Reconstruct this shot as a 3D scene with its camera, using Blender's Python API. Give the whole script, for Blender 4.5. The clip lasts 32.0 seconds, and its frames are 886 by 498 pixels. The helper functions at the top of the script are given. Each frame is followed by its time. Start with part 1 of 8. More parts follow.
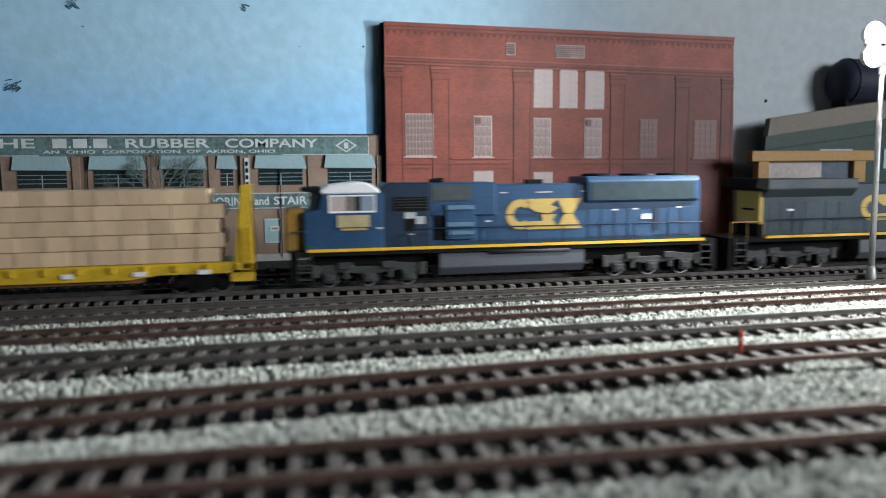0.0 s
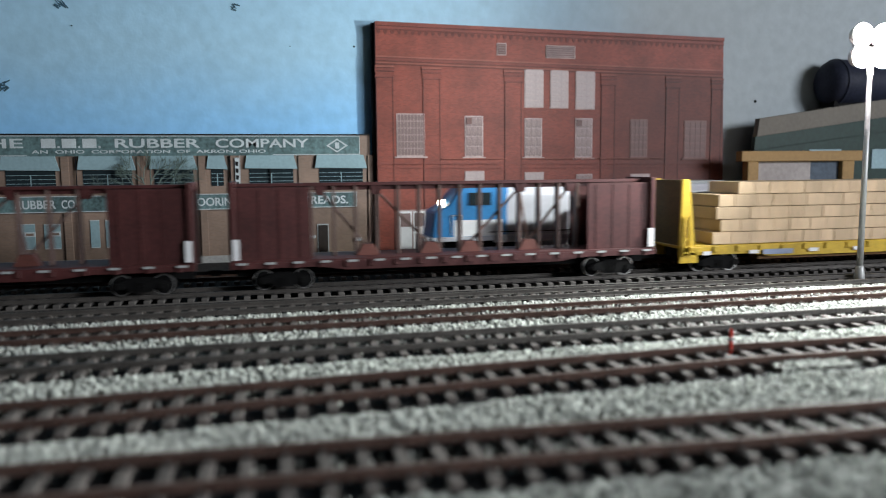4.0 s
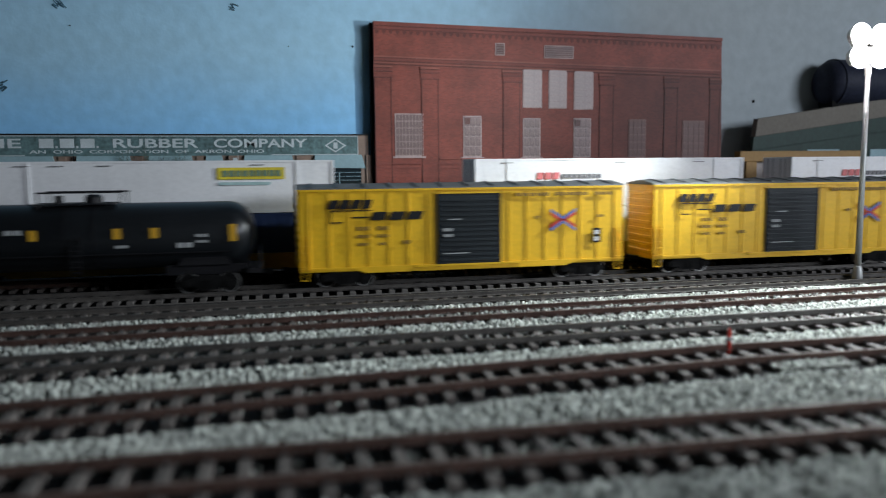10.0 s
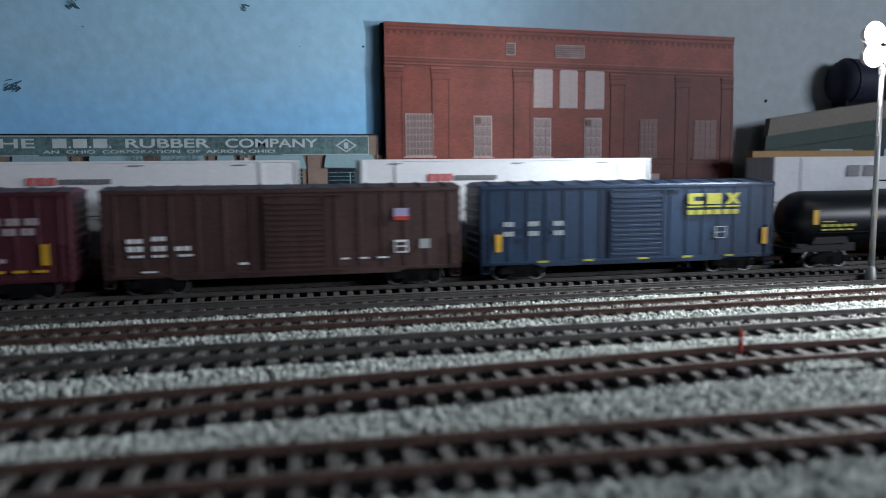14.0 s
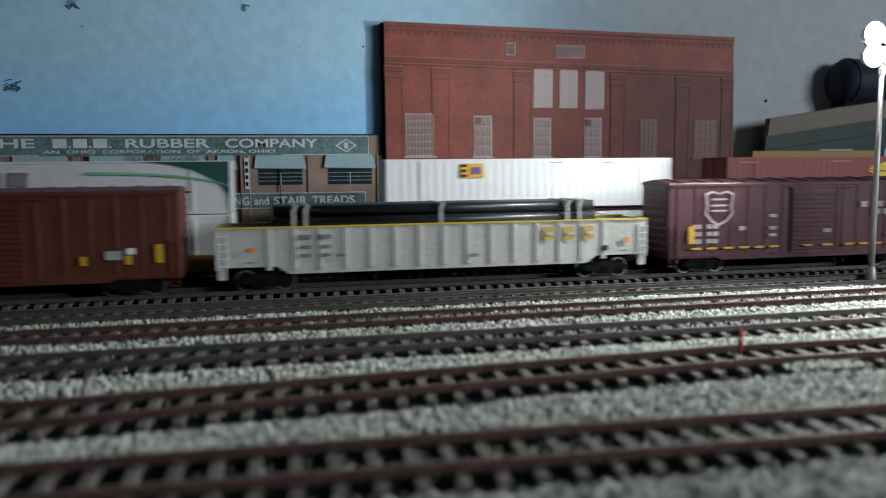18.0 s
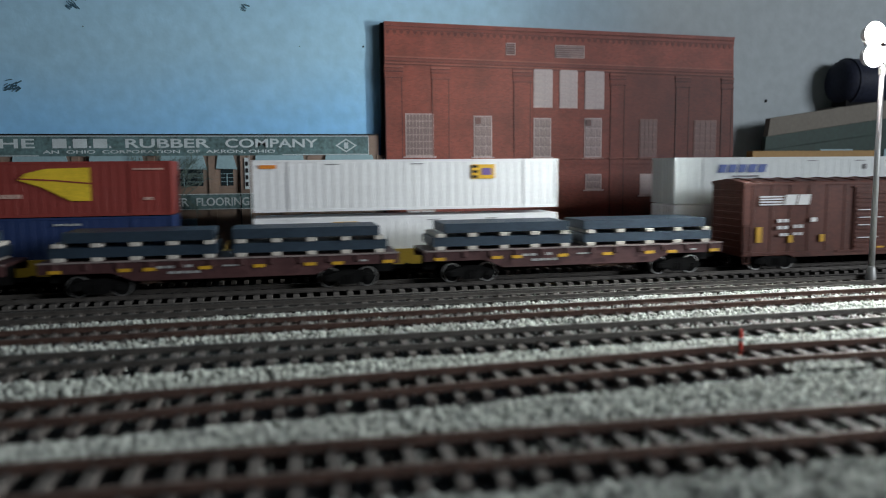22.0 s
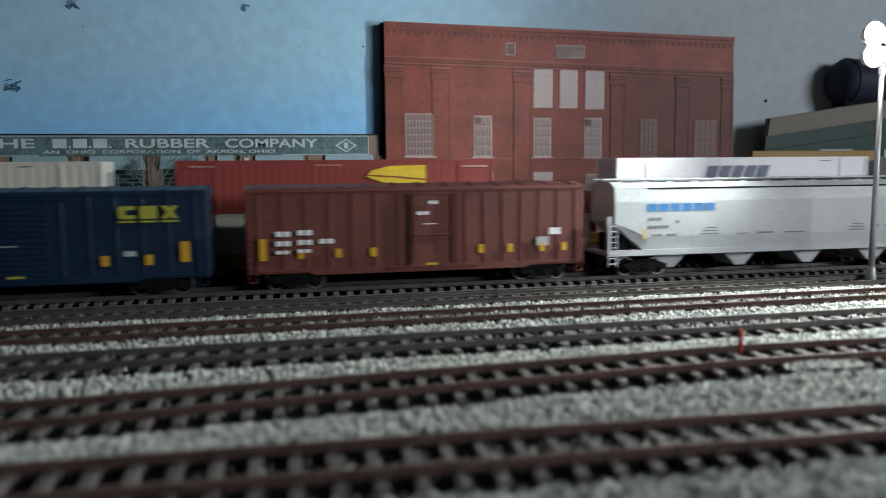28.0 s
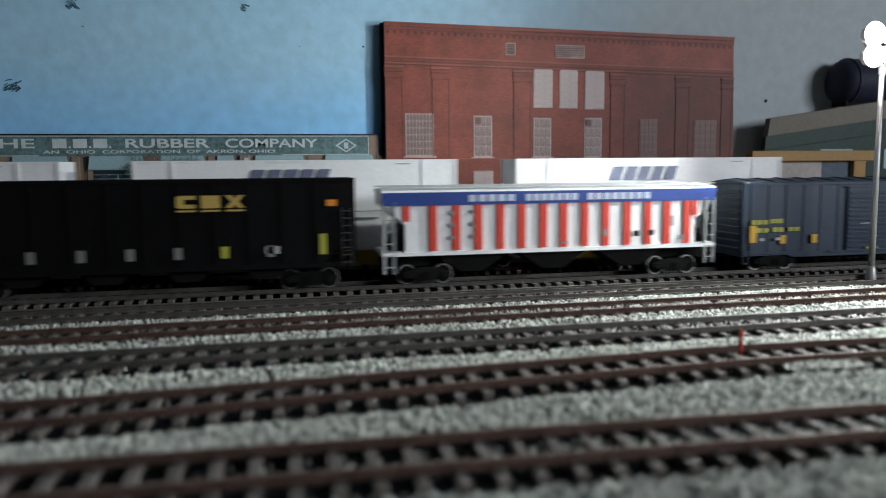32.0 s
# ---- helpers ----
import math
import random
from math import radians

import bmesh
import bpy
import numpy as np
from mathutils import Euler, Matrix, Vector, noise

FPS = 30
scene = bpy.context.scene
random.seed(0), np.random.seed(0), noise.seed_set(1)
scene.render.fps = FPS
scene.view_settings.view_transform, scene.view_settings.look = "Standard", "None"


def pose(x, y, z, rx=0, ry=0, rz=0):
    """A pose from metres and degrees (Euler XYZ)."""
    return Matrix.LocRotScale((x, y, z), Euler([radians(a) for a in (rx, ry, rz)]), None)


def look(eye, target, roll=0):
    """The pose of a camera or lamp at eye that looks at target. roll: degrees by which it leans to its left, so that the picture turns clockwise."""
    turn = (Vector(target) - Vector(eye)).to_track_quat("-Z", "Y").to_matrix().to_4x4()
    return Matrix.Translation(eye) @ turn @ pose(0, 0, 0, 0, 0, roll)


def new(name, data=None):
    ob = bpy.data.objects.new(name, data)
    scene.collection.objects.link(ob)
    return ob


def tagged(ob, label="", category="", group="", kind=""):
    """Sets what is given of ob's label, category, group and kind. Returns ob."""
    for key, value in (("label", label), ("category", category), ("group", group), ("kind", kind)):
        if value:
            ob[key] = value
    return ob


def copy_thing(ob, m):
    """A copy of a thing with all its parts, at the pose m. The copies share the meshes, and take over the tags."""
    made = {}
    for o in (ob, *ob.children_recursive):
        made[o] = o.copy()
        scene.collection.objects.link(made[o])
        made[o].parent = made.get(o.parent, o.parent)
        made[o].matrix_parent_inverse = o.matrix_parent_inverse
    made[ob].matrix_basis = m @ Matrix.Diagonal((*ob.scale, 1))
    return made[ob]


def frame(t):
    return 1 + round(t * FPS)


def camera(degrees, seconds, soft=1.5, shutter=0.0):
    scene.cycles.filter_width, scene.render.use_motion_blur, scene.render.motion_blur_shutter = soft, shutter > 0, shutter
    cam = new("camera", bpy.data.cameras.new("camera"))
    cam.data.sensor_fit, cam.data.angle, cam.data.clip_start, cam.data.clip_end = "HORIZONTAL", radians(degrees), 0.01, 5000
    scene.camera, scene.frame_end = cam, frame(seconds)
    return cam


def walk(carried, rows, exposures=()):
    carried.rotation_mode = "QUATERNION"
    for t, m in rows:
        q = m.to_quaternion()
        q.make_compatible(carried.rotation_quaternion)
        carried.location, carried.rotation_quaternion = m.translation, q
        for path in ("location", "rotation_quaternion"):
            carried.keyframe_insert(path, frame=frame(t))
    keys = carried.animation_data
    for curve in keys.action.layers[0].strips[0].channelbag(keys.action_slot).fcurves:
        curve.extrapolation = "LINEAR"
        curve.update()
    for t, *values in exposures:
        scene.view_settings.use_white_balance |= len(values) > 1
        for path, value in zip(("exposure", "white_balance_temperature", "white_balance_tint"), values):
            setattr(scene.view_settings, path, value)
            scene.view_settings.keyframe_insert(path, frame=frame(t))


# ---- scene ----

# ---- camera: low over the table, looking across the yard at the backdrop ----
EYE = Vector((0.0, 0.0, 0.0662))
FOCAL = 1320.0


def aim(turn):
    """The camera's pose, turned right by this much from its resting heading, as a share of FOCAL."""
    a = radians(12.0) + math.atan(turn / FOCAL)
    p = radians(6.257)
    ahead = Vector((math.sin(a) * math.cos(p), math.cos(a) * math.cos(p), -math.sin(p)))
    return look(EYE, EYE + ahead, -0.5)


cam = camera(61.42, 32.0, soft=0.95, shutter=0.7)
cam.data.dof.use_dof = True
cam.data.dof.focus_distance = 0.44
cam.data.dof.aperture_fstop = 9.0
PAN = [(0, 0), (0.5, 0), (1, 1.8), (1.5, 4.6), (2, 5.4), (2.5, 7), (3, 9.4), (3.5, 12.5), (4.5, 18.5), (5.5, 23.2), (6, 24.6), (7, 26),
       (8, 27), (9, 28.2), (9.5, 28.8), (9.7, 28.2), (10, 18.3), (10.3, 2.5), (10.5, 0), (11, 0), (32, 0)]
walk(cam, [(t, aim(v)) for t, v in PAN], exposures=[(0, 0.88, 6710, 16), (2, 0.95, 6710, 16), (3.2, 0.91, 6660, 16), (5.5, 0.32, 6560, 13), (6, 0.24, 6510, 12), (8, 0.18, 6510, 12), (9.5, 0.16, 6410, 14), (11, 0.16, 6160, 16), (13, 0.16, 6150, 17), (14, 0.16, 6180, 17), (16, 0.16, 6520, 14), (20, 0.18, 6620, 14), (25, 0.23, 6570, 13), (32, 0.24, 6620, 14)])

# ---- world and room light ----
world = bpy.data.worlds.new("room_air")
scene.world = world
world.use_nodes = True
bg = world.node_tree.nodes["Background"]
bg.inputs[0].default_value = (0.62, 0.72, 0.85, 1)
bg.inputs[1].default_value = 0.085


def area_lamp(name, eye, target, size, size_y, power, color):
    d = bpy.data.lights.new(name, "AREA")
    d.shape, d.size, d.size_y, d.energy, d.color = "RECTANGLE", size, size_y, power, color
    ob = new(name, d)
    ob.matrix_world = look(eye, target)
    return ob


area_lamp("room_lamp", (0.86, -0.42, 0.31), (0.0, 0.45, 0.09), 0.4, 0.25, 5.9, (0.86, 0.94, 1.0))


def flood_spot(name, aim_at, power, cone):
    """One wide beam from the floodlight head."""
    d = bpy.data.lights.new(name, "SPOT")
    d.energy, d.color, d.shadow_soft_size, d.spot_size, d.spot_blend = power, (0.90, 1.0, 0.98), 0.004, radians(cone), 0.85
    ob = new(name, d)
    ob.matrix_world = look(HEAD, HEAD + Vector(aim_at))
    return ob


HEAD = Vector((0.3060, 0.338, 0.1300))
flood_spot("flood_light", (-0.92, 0.28, -0.10), 2.1, 120)
flood_spot("flood_beam", (-0.38, -0.68, -0.52), 4.2, 130)

# ---- materials ----
MATS = {}


def mat(name, col, rough=0.5, metal=0.0, vary=0.18, scale=220.0, bump=0.0, emit=0.0, spec=0.4, island=False, per_object=0.0, streak=0.0):
    """Procedural surface: base colour with grain and stains at two sizes, and fine relief."""
    if name in MATS:
        return MATS[name]
    m = bpy.data.materials.new(name)
    m.use_nodes = True
    nt = m.node_tree
    b = nt.nodes["Principled BSDF"]
    b.inputs["Roughness"].default_value = rough
    b.inputs["Metallic"].default_value = metal
    b.inputs["Specular IOR Level"].default_value = spec
    tc = nt.nodes.new("ShaderNodeTexCoord")
    big = nt.nodes.new("ShaderNodeTexNoise")
    big.inputs["Scale"].default_value, big.inputs["Detail"].default_value = scale * 0.25, 4
    fine = nt.nodes.new("ShaderNodeTexNoise")
    fine.inputs["Scale"].default_value, fine.inputs["Detail"].default_value = scale * 4, 3
    mixf = nt.nodes.new("ShaderNodeMath")
    mixf.operation = "ADD"
    for n in (big, fine):
        nt.links.new(tc.outputs["Object"], n.inputs["Vector"])
    nt.links.new(big.outputs["Fac"], mixf.inputs[0])
    nt.links.new(fine.outputs["Fac"], mixf.inputs[1])
    last = mixf.outputs[0]
    if island or per_object:
        src = nt.nodes.new("ShaderNodeNewGeometry" if island else "ShaderNodeObjectInfo")
        k = nt.nodes.new("ShaderNodeMath")
        k.operation = "MULTIPLY_ADD"
        nt.links.new(src.outputs["Random Per Island" if island else "Random"], k.inputs[0])
        k.inputs[1].default_value = 1.2 if island else per_object
        nt.links.new(last, k.inputs[2])
        last = k.outputs[0]
    if streak:
        # rain-washed grime running down the sides
        run = nt.nodes.new("ShaderNodeMapping")
        run.inputs["Scale"].default_value = (1.0, 1.0, 0.06)
        drip = nt.nodes.new("ShaderNodeTexNoise")
        drip.inputs["Scale"].default_value, drip.inputs["Detail"].default_value = 210, 5
        nt.links.new(tc.outputs["Object"], run.inputs["Vector"])
        nt.links.new(run.outputs[0], drip.inputs["Vector"])
        k = nt.nodes.new("ShaderNodeMath")
        k.operation = "MULTIPLY_ADD"
        nt.links.new(drip.outputs["Fac"], k.inputs[0])
        k.inputs[1].default_value = streak
        nt.links.new(last, k.inputs[2])
        less = nt.nodes.new("ShaderNodeMath")
        less.operation = "SUBTRACT"
        less.inputs[1].default_value = streak * 0.5
        nt.links.new(k.outputs[0], less.inputs[0])
        last = less.outputs[0]
    ramp = nt.nodes.new("ShaderNodeMapRange")
    top = 2.2 if island else (1.35 + per_object if per_object else 1.35)
    ramp.inputs[1].default_value, ramp.inputs[2].default_value = 0.65, top
    nt.links.new(last, ramp.inputs[0])
    mix = nt.nodes.new("ShaderNodeMix")
    mix.data_type = "RGBA"
    lo = [c * (1 - vary * 1.6) for c in col]
    hi = [min(1, c * (1 + vary)) for c in col]
    mix.inputs["A"].default_value, mix.inputs["B"].default_value = (*lo, 1), (*hi, 1)
    nt.links.new(ramp.outputs[0], mix.inputs["Factor"])
    nt.links.new(mix.outputs["Result"], b.inputs["Base Color"])
    if bump:
        bn = nt.nodes.new("ShaderNodeBump")
        bn.inputs["Strength"].default_value, bn.inputs["Distance"].default_value = bump, 0.0006
        nt.links.new(fine.outputs["Fac"], bn.inputs["Height"])
        nt.links.new(bn.outputs[0], b.inputs["Normal"])
    if emit:
        b.inputs["Emission Color"].default_value = (*col, 1)
        b.inputs["Emission Strength"].default_value = emit
    MATS[name] = m
    return m


def glass(name, col, rough=0.08):
    m = mat(name, col, rough, 0, 0.05, 100, spec=0.6)
    return m


BALLAST = mat("ballast_stone", (0.44, 0.46, 0.42), 0.85, vary=0.5, scale=900, island=True)
BED = mat("ballast_bed", (0.20, 0.21, 0.19), 0.95, vary=0.5, scale=900, bump=1.0)
TABLE = mat("table_earth", (0.009, 0.008, 0.008), 0.95, vary=0.4, scale=300, bump=0.8)
TIE = mat("tie_plastic", (0.104, 0.090, 0.081), 0.85, vary=0.35, scale=900, per_object=0.5)
TIE_GREY = mat("tie_weathered", (0.092, 0.085, 0.078), 0.8, vary=0.35, scale=900, per_object=0.5)
RAIL = mat("rail_rust", (0.100, 0.060, 0.048), 0.8, 0.0, 0.3, 700, spec=0.15)
RAILGREY = mat("rail_weathered", (0.105, 0.096, 0.086), 0.55, 0.2, 0.3, 700)
RAILTOP = mat("rail_head", (0.14, 0.105, 0.090), 0.75, 0.0, 0.25, 500, spec=0.2)
STEEL = mat("bright_steel", (0.66, 0.66, 0.64), 0.35, 0.85, 0.1, 500)
DARK = mat("dark_underframe", (0.006, 0.006, 0.006), 0.8, 0.0, 0.3, 400, spec=0.15)
BLACK = mat("black_paint", (0.012, 0.012, 0.014), 0.5, 0, 0.25, 200, spec=0.25)
TRUCKM = mat("truck_frame", (0.006, 0.006, 0.006), 0.8, 0.0, 0.35, 600, spec=0.12)
TRUCKGREY = mat("grey_truck_frame", (0.038, 0.042, 0.042), 0.6, 0.0, 0.3, 600)
WHITE = mat("white_paint", (0.81, 0.82, 0.83), 0.45, 0, 0.06, 150, streak=0.40)
CREAM = mat("cream_paint", (0.62, 0.60, 0.53), 0.45, 0, 0.08, 150, streak=0.60)
GREYW = mat("light_grey_paint", (0.41, 0.43, 0.43), 0.5, 0, 0.10, 150, streak=0.60)
SILVER = mat("silver_paint", (0.60, 0.62, 0.66), 0.35, 0.25, 0.1, 200)
ROOFG = mat("galvanised_roof", (0.13, 0.14, 0.14), 0.65, 0.1, 0.25, 200)
YELLOW = mat("yellow_paint", (0.80, 0.47, 0.012), 0.42, 0, 0.10, 130, streak=0.15)
LUMY = mat("lumber_car_yellow", (0.58, 0.38, 0.026), 0.45, 0, 0.16, 160, streak=0.50)
ENGYEL = mat("engine_yellow", (0.60, 0.36, 0.04), 0.42, 0, 0.12, 160)
GOLD = mat("gold_lettering", (0.52, 0.36, 0.10), 0.5, 0, 0.1, 200)
LIME = mat("yellow_lettering", (0.40, 0.39, 0.055), 0.5, 0, 0.1, 200)
REFL = mat("yellow_reflector", (0.64, 0.36, 0.03), 0.4, 0, 0.1, 300)
NAVY = mat("dark_blue_paint", (0.017, 0.066, 0.149), 0.42, 0, 0.2, 150, streak=0.50)
NAVY2 = mat("night_blue_paint", (0.007, 0.024, 0.053), 0.45, 0, 0.2, 150, streak=0.6)
TEALNAVY = mat("grimy_blue_green_paint", (0.018, 0.040, 0.056), 0.5, 0, 0.22, 150, streak=0.6)
OXIDE = mat("red_oxide_paint", (0.145, 0.042, 0.031), 0.55, 0, 0.18, 130, streak=0.8)
BOXBLUE = mat("blue_boxcar_paint", (0.008, 0.031, 0.074), 0.45, 0, 0.2, 130, streak=1.0)
BROWN = mat("brown_boxcar_paint", (0.064, 0.031, 0.028), 0.6, 0, 0.25, 130, streak=1.1)
REDBR = mat("red_brown_paint", (0.108, 0.030, 0.018), 0.55, 0, 0.22, 130, streak=1.1)
MAROON = mat("maroon_paint", (0.078, 0.020, 0.029), 0.5, 0, 0.2, 130, streak=0.9)
CBBROWN = mat("centerbeam_brown", (0.082, 0.023, 0.022), 0.55, 0, 0.25, 160, streak=0.8)
ORANGE = mat("orange_paint", (0.75, 0.25, 0.03), 0.5, 0, 0.1, 200)
RED = mat("red_paint", (0.62, 0.055, 0.035), 0.45, 0, 0.1, 160)
CONTRED = mat("red_container_paint", (0.27, 0.048, 0.040), 0.5, 0, 0.12, 140, streak=0.60)
CONTBLUE = mat("blue_container_paint", (0.022, 0.045, 0.135), 0.5, 0, 0.15, 140)
BLUE = mat("blue_paint", (0.03, 0.10, 0.42), 0.45, 0, 0.12, 150)
SKYBL = mat("bright_blue_paint", (0.03, 0.22, 0.50), 0.4, 0, 0.12, 150)
LUMBER = mat("wrapped_lumber", (0.64, 0.47, 0.30), 0.7, 0, 0.22, 260, bump=0.3, per_object=0.6)
grain = LUMBER.node_tree.nodes.new("ShaderNodeMapping")
grain.inputs["Scale"].default_value = (1.6, 1.0, 0.12)
for node in list(LUMBER.node_tree.nodes):
    if node.bl_idname == "ShaderNodeTexCoord":
        LUMBER.node_tree.links.new(node.outputs["Object"], grain.inputs["Vector"])
for node in list(LUMBER.node_tree.nodes):
    if node.bl_idname == "ShaderNodeTexNoise":
        LUMBER.node_tree.links.new(grain.outputs[0], node.inputs["Vector"])
PLASTIC_DK = mat("dark_pipe", (0.020, 0.022, 0.024), 0.35, 0, 0.2, 120)
SLAB = mat("blue_grey_steel", (0.030, 0.052, 0.078), 0.5, 0.2, 0.22, 180)
TAN = mat("tan_board", (0.16, 0.145, 0.12), 0.7, 0, 0.12, 90)
TANYEL = mat("ochre_beam", (0.34, 0.205, 0.075), 0.65, 0, 0.12, 90)
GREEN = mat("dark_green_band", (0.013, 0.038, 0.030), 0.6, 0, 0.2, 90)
WINDOWD = glass("dark_window", (0.02, 0.03, 0.035))
WINDOWL = mat("pale_window_print", (0.46, 0.38, 0.37), 0.5, 0, 0.10, 160)
LAMPON = mat("lit_lens", (1.0, 0.98, 0.95), 0.3, emit=60.0)
HEADLT = mat("lit_headlight", (1.0, 0.50, 0.16), 0.3, emit=14.0)
HEADWH = mat("white_headlight", (1.0, 0.80, 0.58), 0.3, emit=14.0)

# ---- mesh building ----


class Shape:
    """Collects vertices and faces of one mesh."""

    def __init__(self):
        self.v, self.f, self.mi = [], [], []

    def add(self, verts, faces, m=0):
        o = len(self.v)
        self.v += [tuple(p) for p in verts]
        self.f += [tuple(i + o for i in f) for f in faces]
        self.mi += [m] * len(faces)
        return self

    def box(self, x0, x1, y0, y1, z0, z1, m=0):
        v = [(x, y, z) for z in (z0, z1) for y in (y0, y1) for x in (x0, x1)]
        return self.add(v, [(0, 2, 3, 1), (4, 5, 7, 6), (0, 1, 5, 4), (2, 6, 7, 3), (0, 4, 6, 2), (1, 3, 7, 5)], m)

    def side(self, pts, y0, y1, m=0):
        """A polygon in x, z (counter-clockwise seen from the front), made thick from y0 to y1."""
        n = len(pts)
        v = [(x, y0, z) for x, z in pts] + [(x, y1, z) for x, z in pts]
        f = [tuple(range(n)), tuple(range(2 * n - 1, n - 1, -1))] + [((i + 1) % n, i, n + i, n + (i + 1) % n) for i in range(n)]
        return self.add(v, f, m)

    def cross(self, pts, x0, x1, m=0):
        """A polygon in y, z, made long from x0 to x1."""
        n = len(pts)
        v = [(x0, y, z) for y, z in pts] + [(x1, y, z) for y, z in pts]
        f = [tuple(range(n - 1, -1, -1)), tuple(range(n, 2 * n))] + [(i, (i + 1) % n, n + (i + 1) % n, n + i) for i in range(n)]
        return self.add(v, f, m)

    def lathe(self, prof, axis="y", at=(0, 0, 0), n=14, m=0):
        """Rings (place along the axis, radius) round an axis through at."""
        v, f = [], []
        for p, r in prof:
            for i in range(n):
                a = 2 * math.pi * i / n
                c, s = r * math.cos(a), r * math.sin(a)
                q = {"x": (p, c, s), "y": (s, p, c), "z": (c, s, p)}[axis]
                v.append((q[0] + at[0], q[1] + at[1], q[2] + at[2]))
        k = len(prof)
        for j in range(k - 1):
            for i in range(n):
                f.append((j * n + i, j * n + (i + 1) % n, (j + 1) * n + (i + 1) % n, (j + 1) * n + i))
        f += [tuple(range(n - 1, -1, -1)), tuple(range((k - 1) * n, k * n))]
        return self.add(v, f, m)

    def bar(self, p, q, w, m=0):
        """A thin square bar from p to q."""
        p, q = Vector(p), Vector(q)
        d = (q - p).normalized()
        a = d.orthogonal().normalized() * w / 2
        b = d.cross(a).normalized() * w / 2
        v = [e + s * a + t * b for e in (p, q) for s, t in ((-1, -1), (1, -1), (1, 1), (-1, 1))]
        return self.add(v, [(3, 2, 1, 0), (4, 5, 6, 7), (0, 1, 5, 4), (1, 2, 6, 5), (2, 3, 7, 6), (3, 0, 4, 7)], m)

    def mesh(self, name, mats, bev=0.0, smooth=False):
        me = bpy.data.meshes.new(name)
        me.from_pydata(self.v, [], self.f)
        for m in (mats if isinstance(mats, (list, tuple)) else [mats]):
            me.materials.append(m)
        me.polygons.foreach_set("material_index", self.mi)
        bm = bmesh.new()
        bm.from_mesh(me)
        bmesh.ops.recalc_face_normals(bm, faces=bm.faces)
        if bev:
            bmesh.ops.bevel(bm, geom=bm.edges[:], offset=bev, segments=1, affect="EDGES", clamp_overlap=True)
        bm.to_mesh(me)
        bm.free()
        if smooth:
            me.polygons.foreach_set("use_smooth", [len(p.vertices) == 4 for p in me.polygons])
        return me


def piece(name, me, parent, at=(0, 0, 0), label=""):
    ob = new(name, me)
    ob.parent = parent
    ob.location = at
    if label:
        tagged(ob, label)
    return ob


def part(name, shape, mats, parent, label="", bev=0.0, smooth=False, at=(0, 0, 0)):
    """Links a shape as one mesh object under a thing or a part."""
    return piece(name, shape.mesh(name, mats, bev, smooth), parent, at, label)


def thing(name, label, category, group="", kind="", at=(0, 0, 0)):
    ob = new(name)
    ob.empty_display_size = 0.01
    ob.location = at
    return tagged(ob, label, category, group, kind)


def writing(parent, text, x, z, width, height, y, m, name="lettering", bold=0.0):
    """Readable words, cut from the built-in font, fitted to a width and height on a face that looks to -y."""
    cu = bpy.data.curves.new(name, "FONT")
    cu.body, cu.extrude, cu.offset = text, 0.02, bold
    tmp = new("tmp_text", cu)
    bpy.context.view_layer.update()
    me = bpy.data.meshes.new_from_object(tmp.evaluated_get(bpy.context.evaluated_depsgraph_get()))
    bpy.data.objects.remove(tmp)
    co = np.array([v.co[:] for v in me.vertices])
    lo, hi = co.min(0), co.max(0)
    s = (co - lo) / np.maximum(hi - lo, 1e-9)
    out = np.c_[x + s[:, 0] * width, y - s[:, 2] * 0.0002, z + s[:, 1] * height]
    me.vertices.foreach_set("co", out.ravel())
    me.materials.clear()
    me.materials.append(m)
    return piece(name, me, parent)


def notched(a, b, z, h, slant, kind=0):
    """A letter-sized block as a polygon: 0 a slit from the right, 1 two slits, 2 a waist, 3 a slit below, 4 a slit above, 5 solid."""
    w, c = b - a, (a + b) / 2
    g = h * 0.13
    if kind == 0:
        q = [(a, h * 0.12), (a + w * 0.14, 0), (b, 0), (b, h * 0.3), (a + w * 0.4, h * 0.3), (a + w * 0.4, h * 0.7), (b, h * 0.7), (b, h), (a + w * 0.14, h), (a, h * 0.88)]
    elif kind == 1:
        m1, m2 = h * 0.30, h * 0.58
        q = [(a, 0), (b, 0), (b, m2), (a + w * 0.36, m2), (a + w * 0.36, m2 + g), (b, m2 + g), (b, h), (a, h), (a, m1 + g), (b - w * 0.36, m1 + g), (b - w * 0.36, m1), (a, m1)]
    elif kind == 2:
        q = [(a, 0), (a + w * 0.36, 0), (c, h * 0.28), (b - w * 0.36, 0), (b, 0), (b - w * 0.3, h * 0.5), (b, h), (b - w * 0.36, h), (c, h * 0.72), (a + w * 0.36, h), (a, h), (a + w * 0.3, h * 0.5)]
    elif kind == 3:
        q = [(a, 0), (a + w * 0.34, 0), (a + w * 0.34, h * 0.4), (b - w * 0.34, h * 0.4), (b - w * 0.34, 0), (b, 0), (b, h * 0.9), (b - w * 0.1, h), (a, h)]
    elif kind == 4:
        q = [(a, 0), (b, 0), (b, h), (b - w * 0.34, h), (b - w * 0.34, h * 0.32), (a + w * 0.34, h * 0.32), (a + w * 0.34, h), (a, h)]
    else:
        q = [(a, 0), (b, 0), (b, h), (a, h)]
    return [(x + slant * d, z + d) for x, d in q]


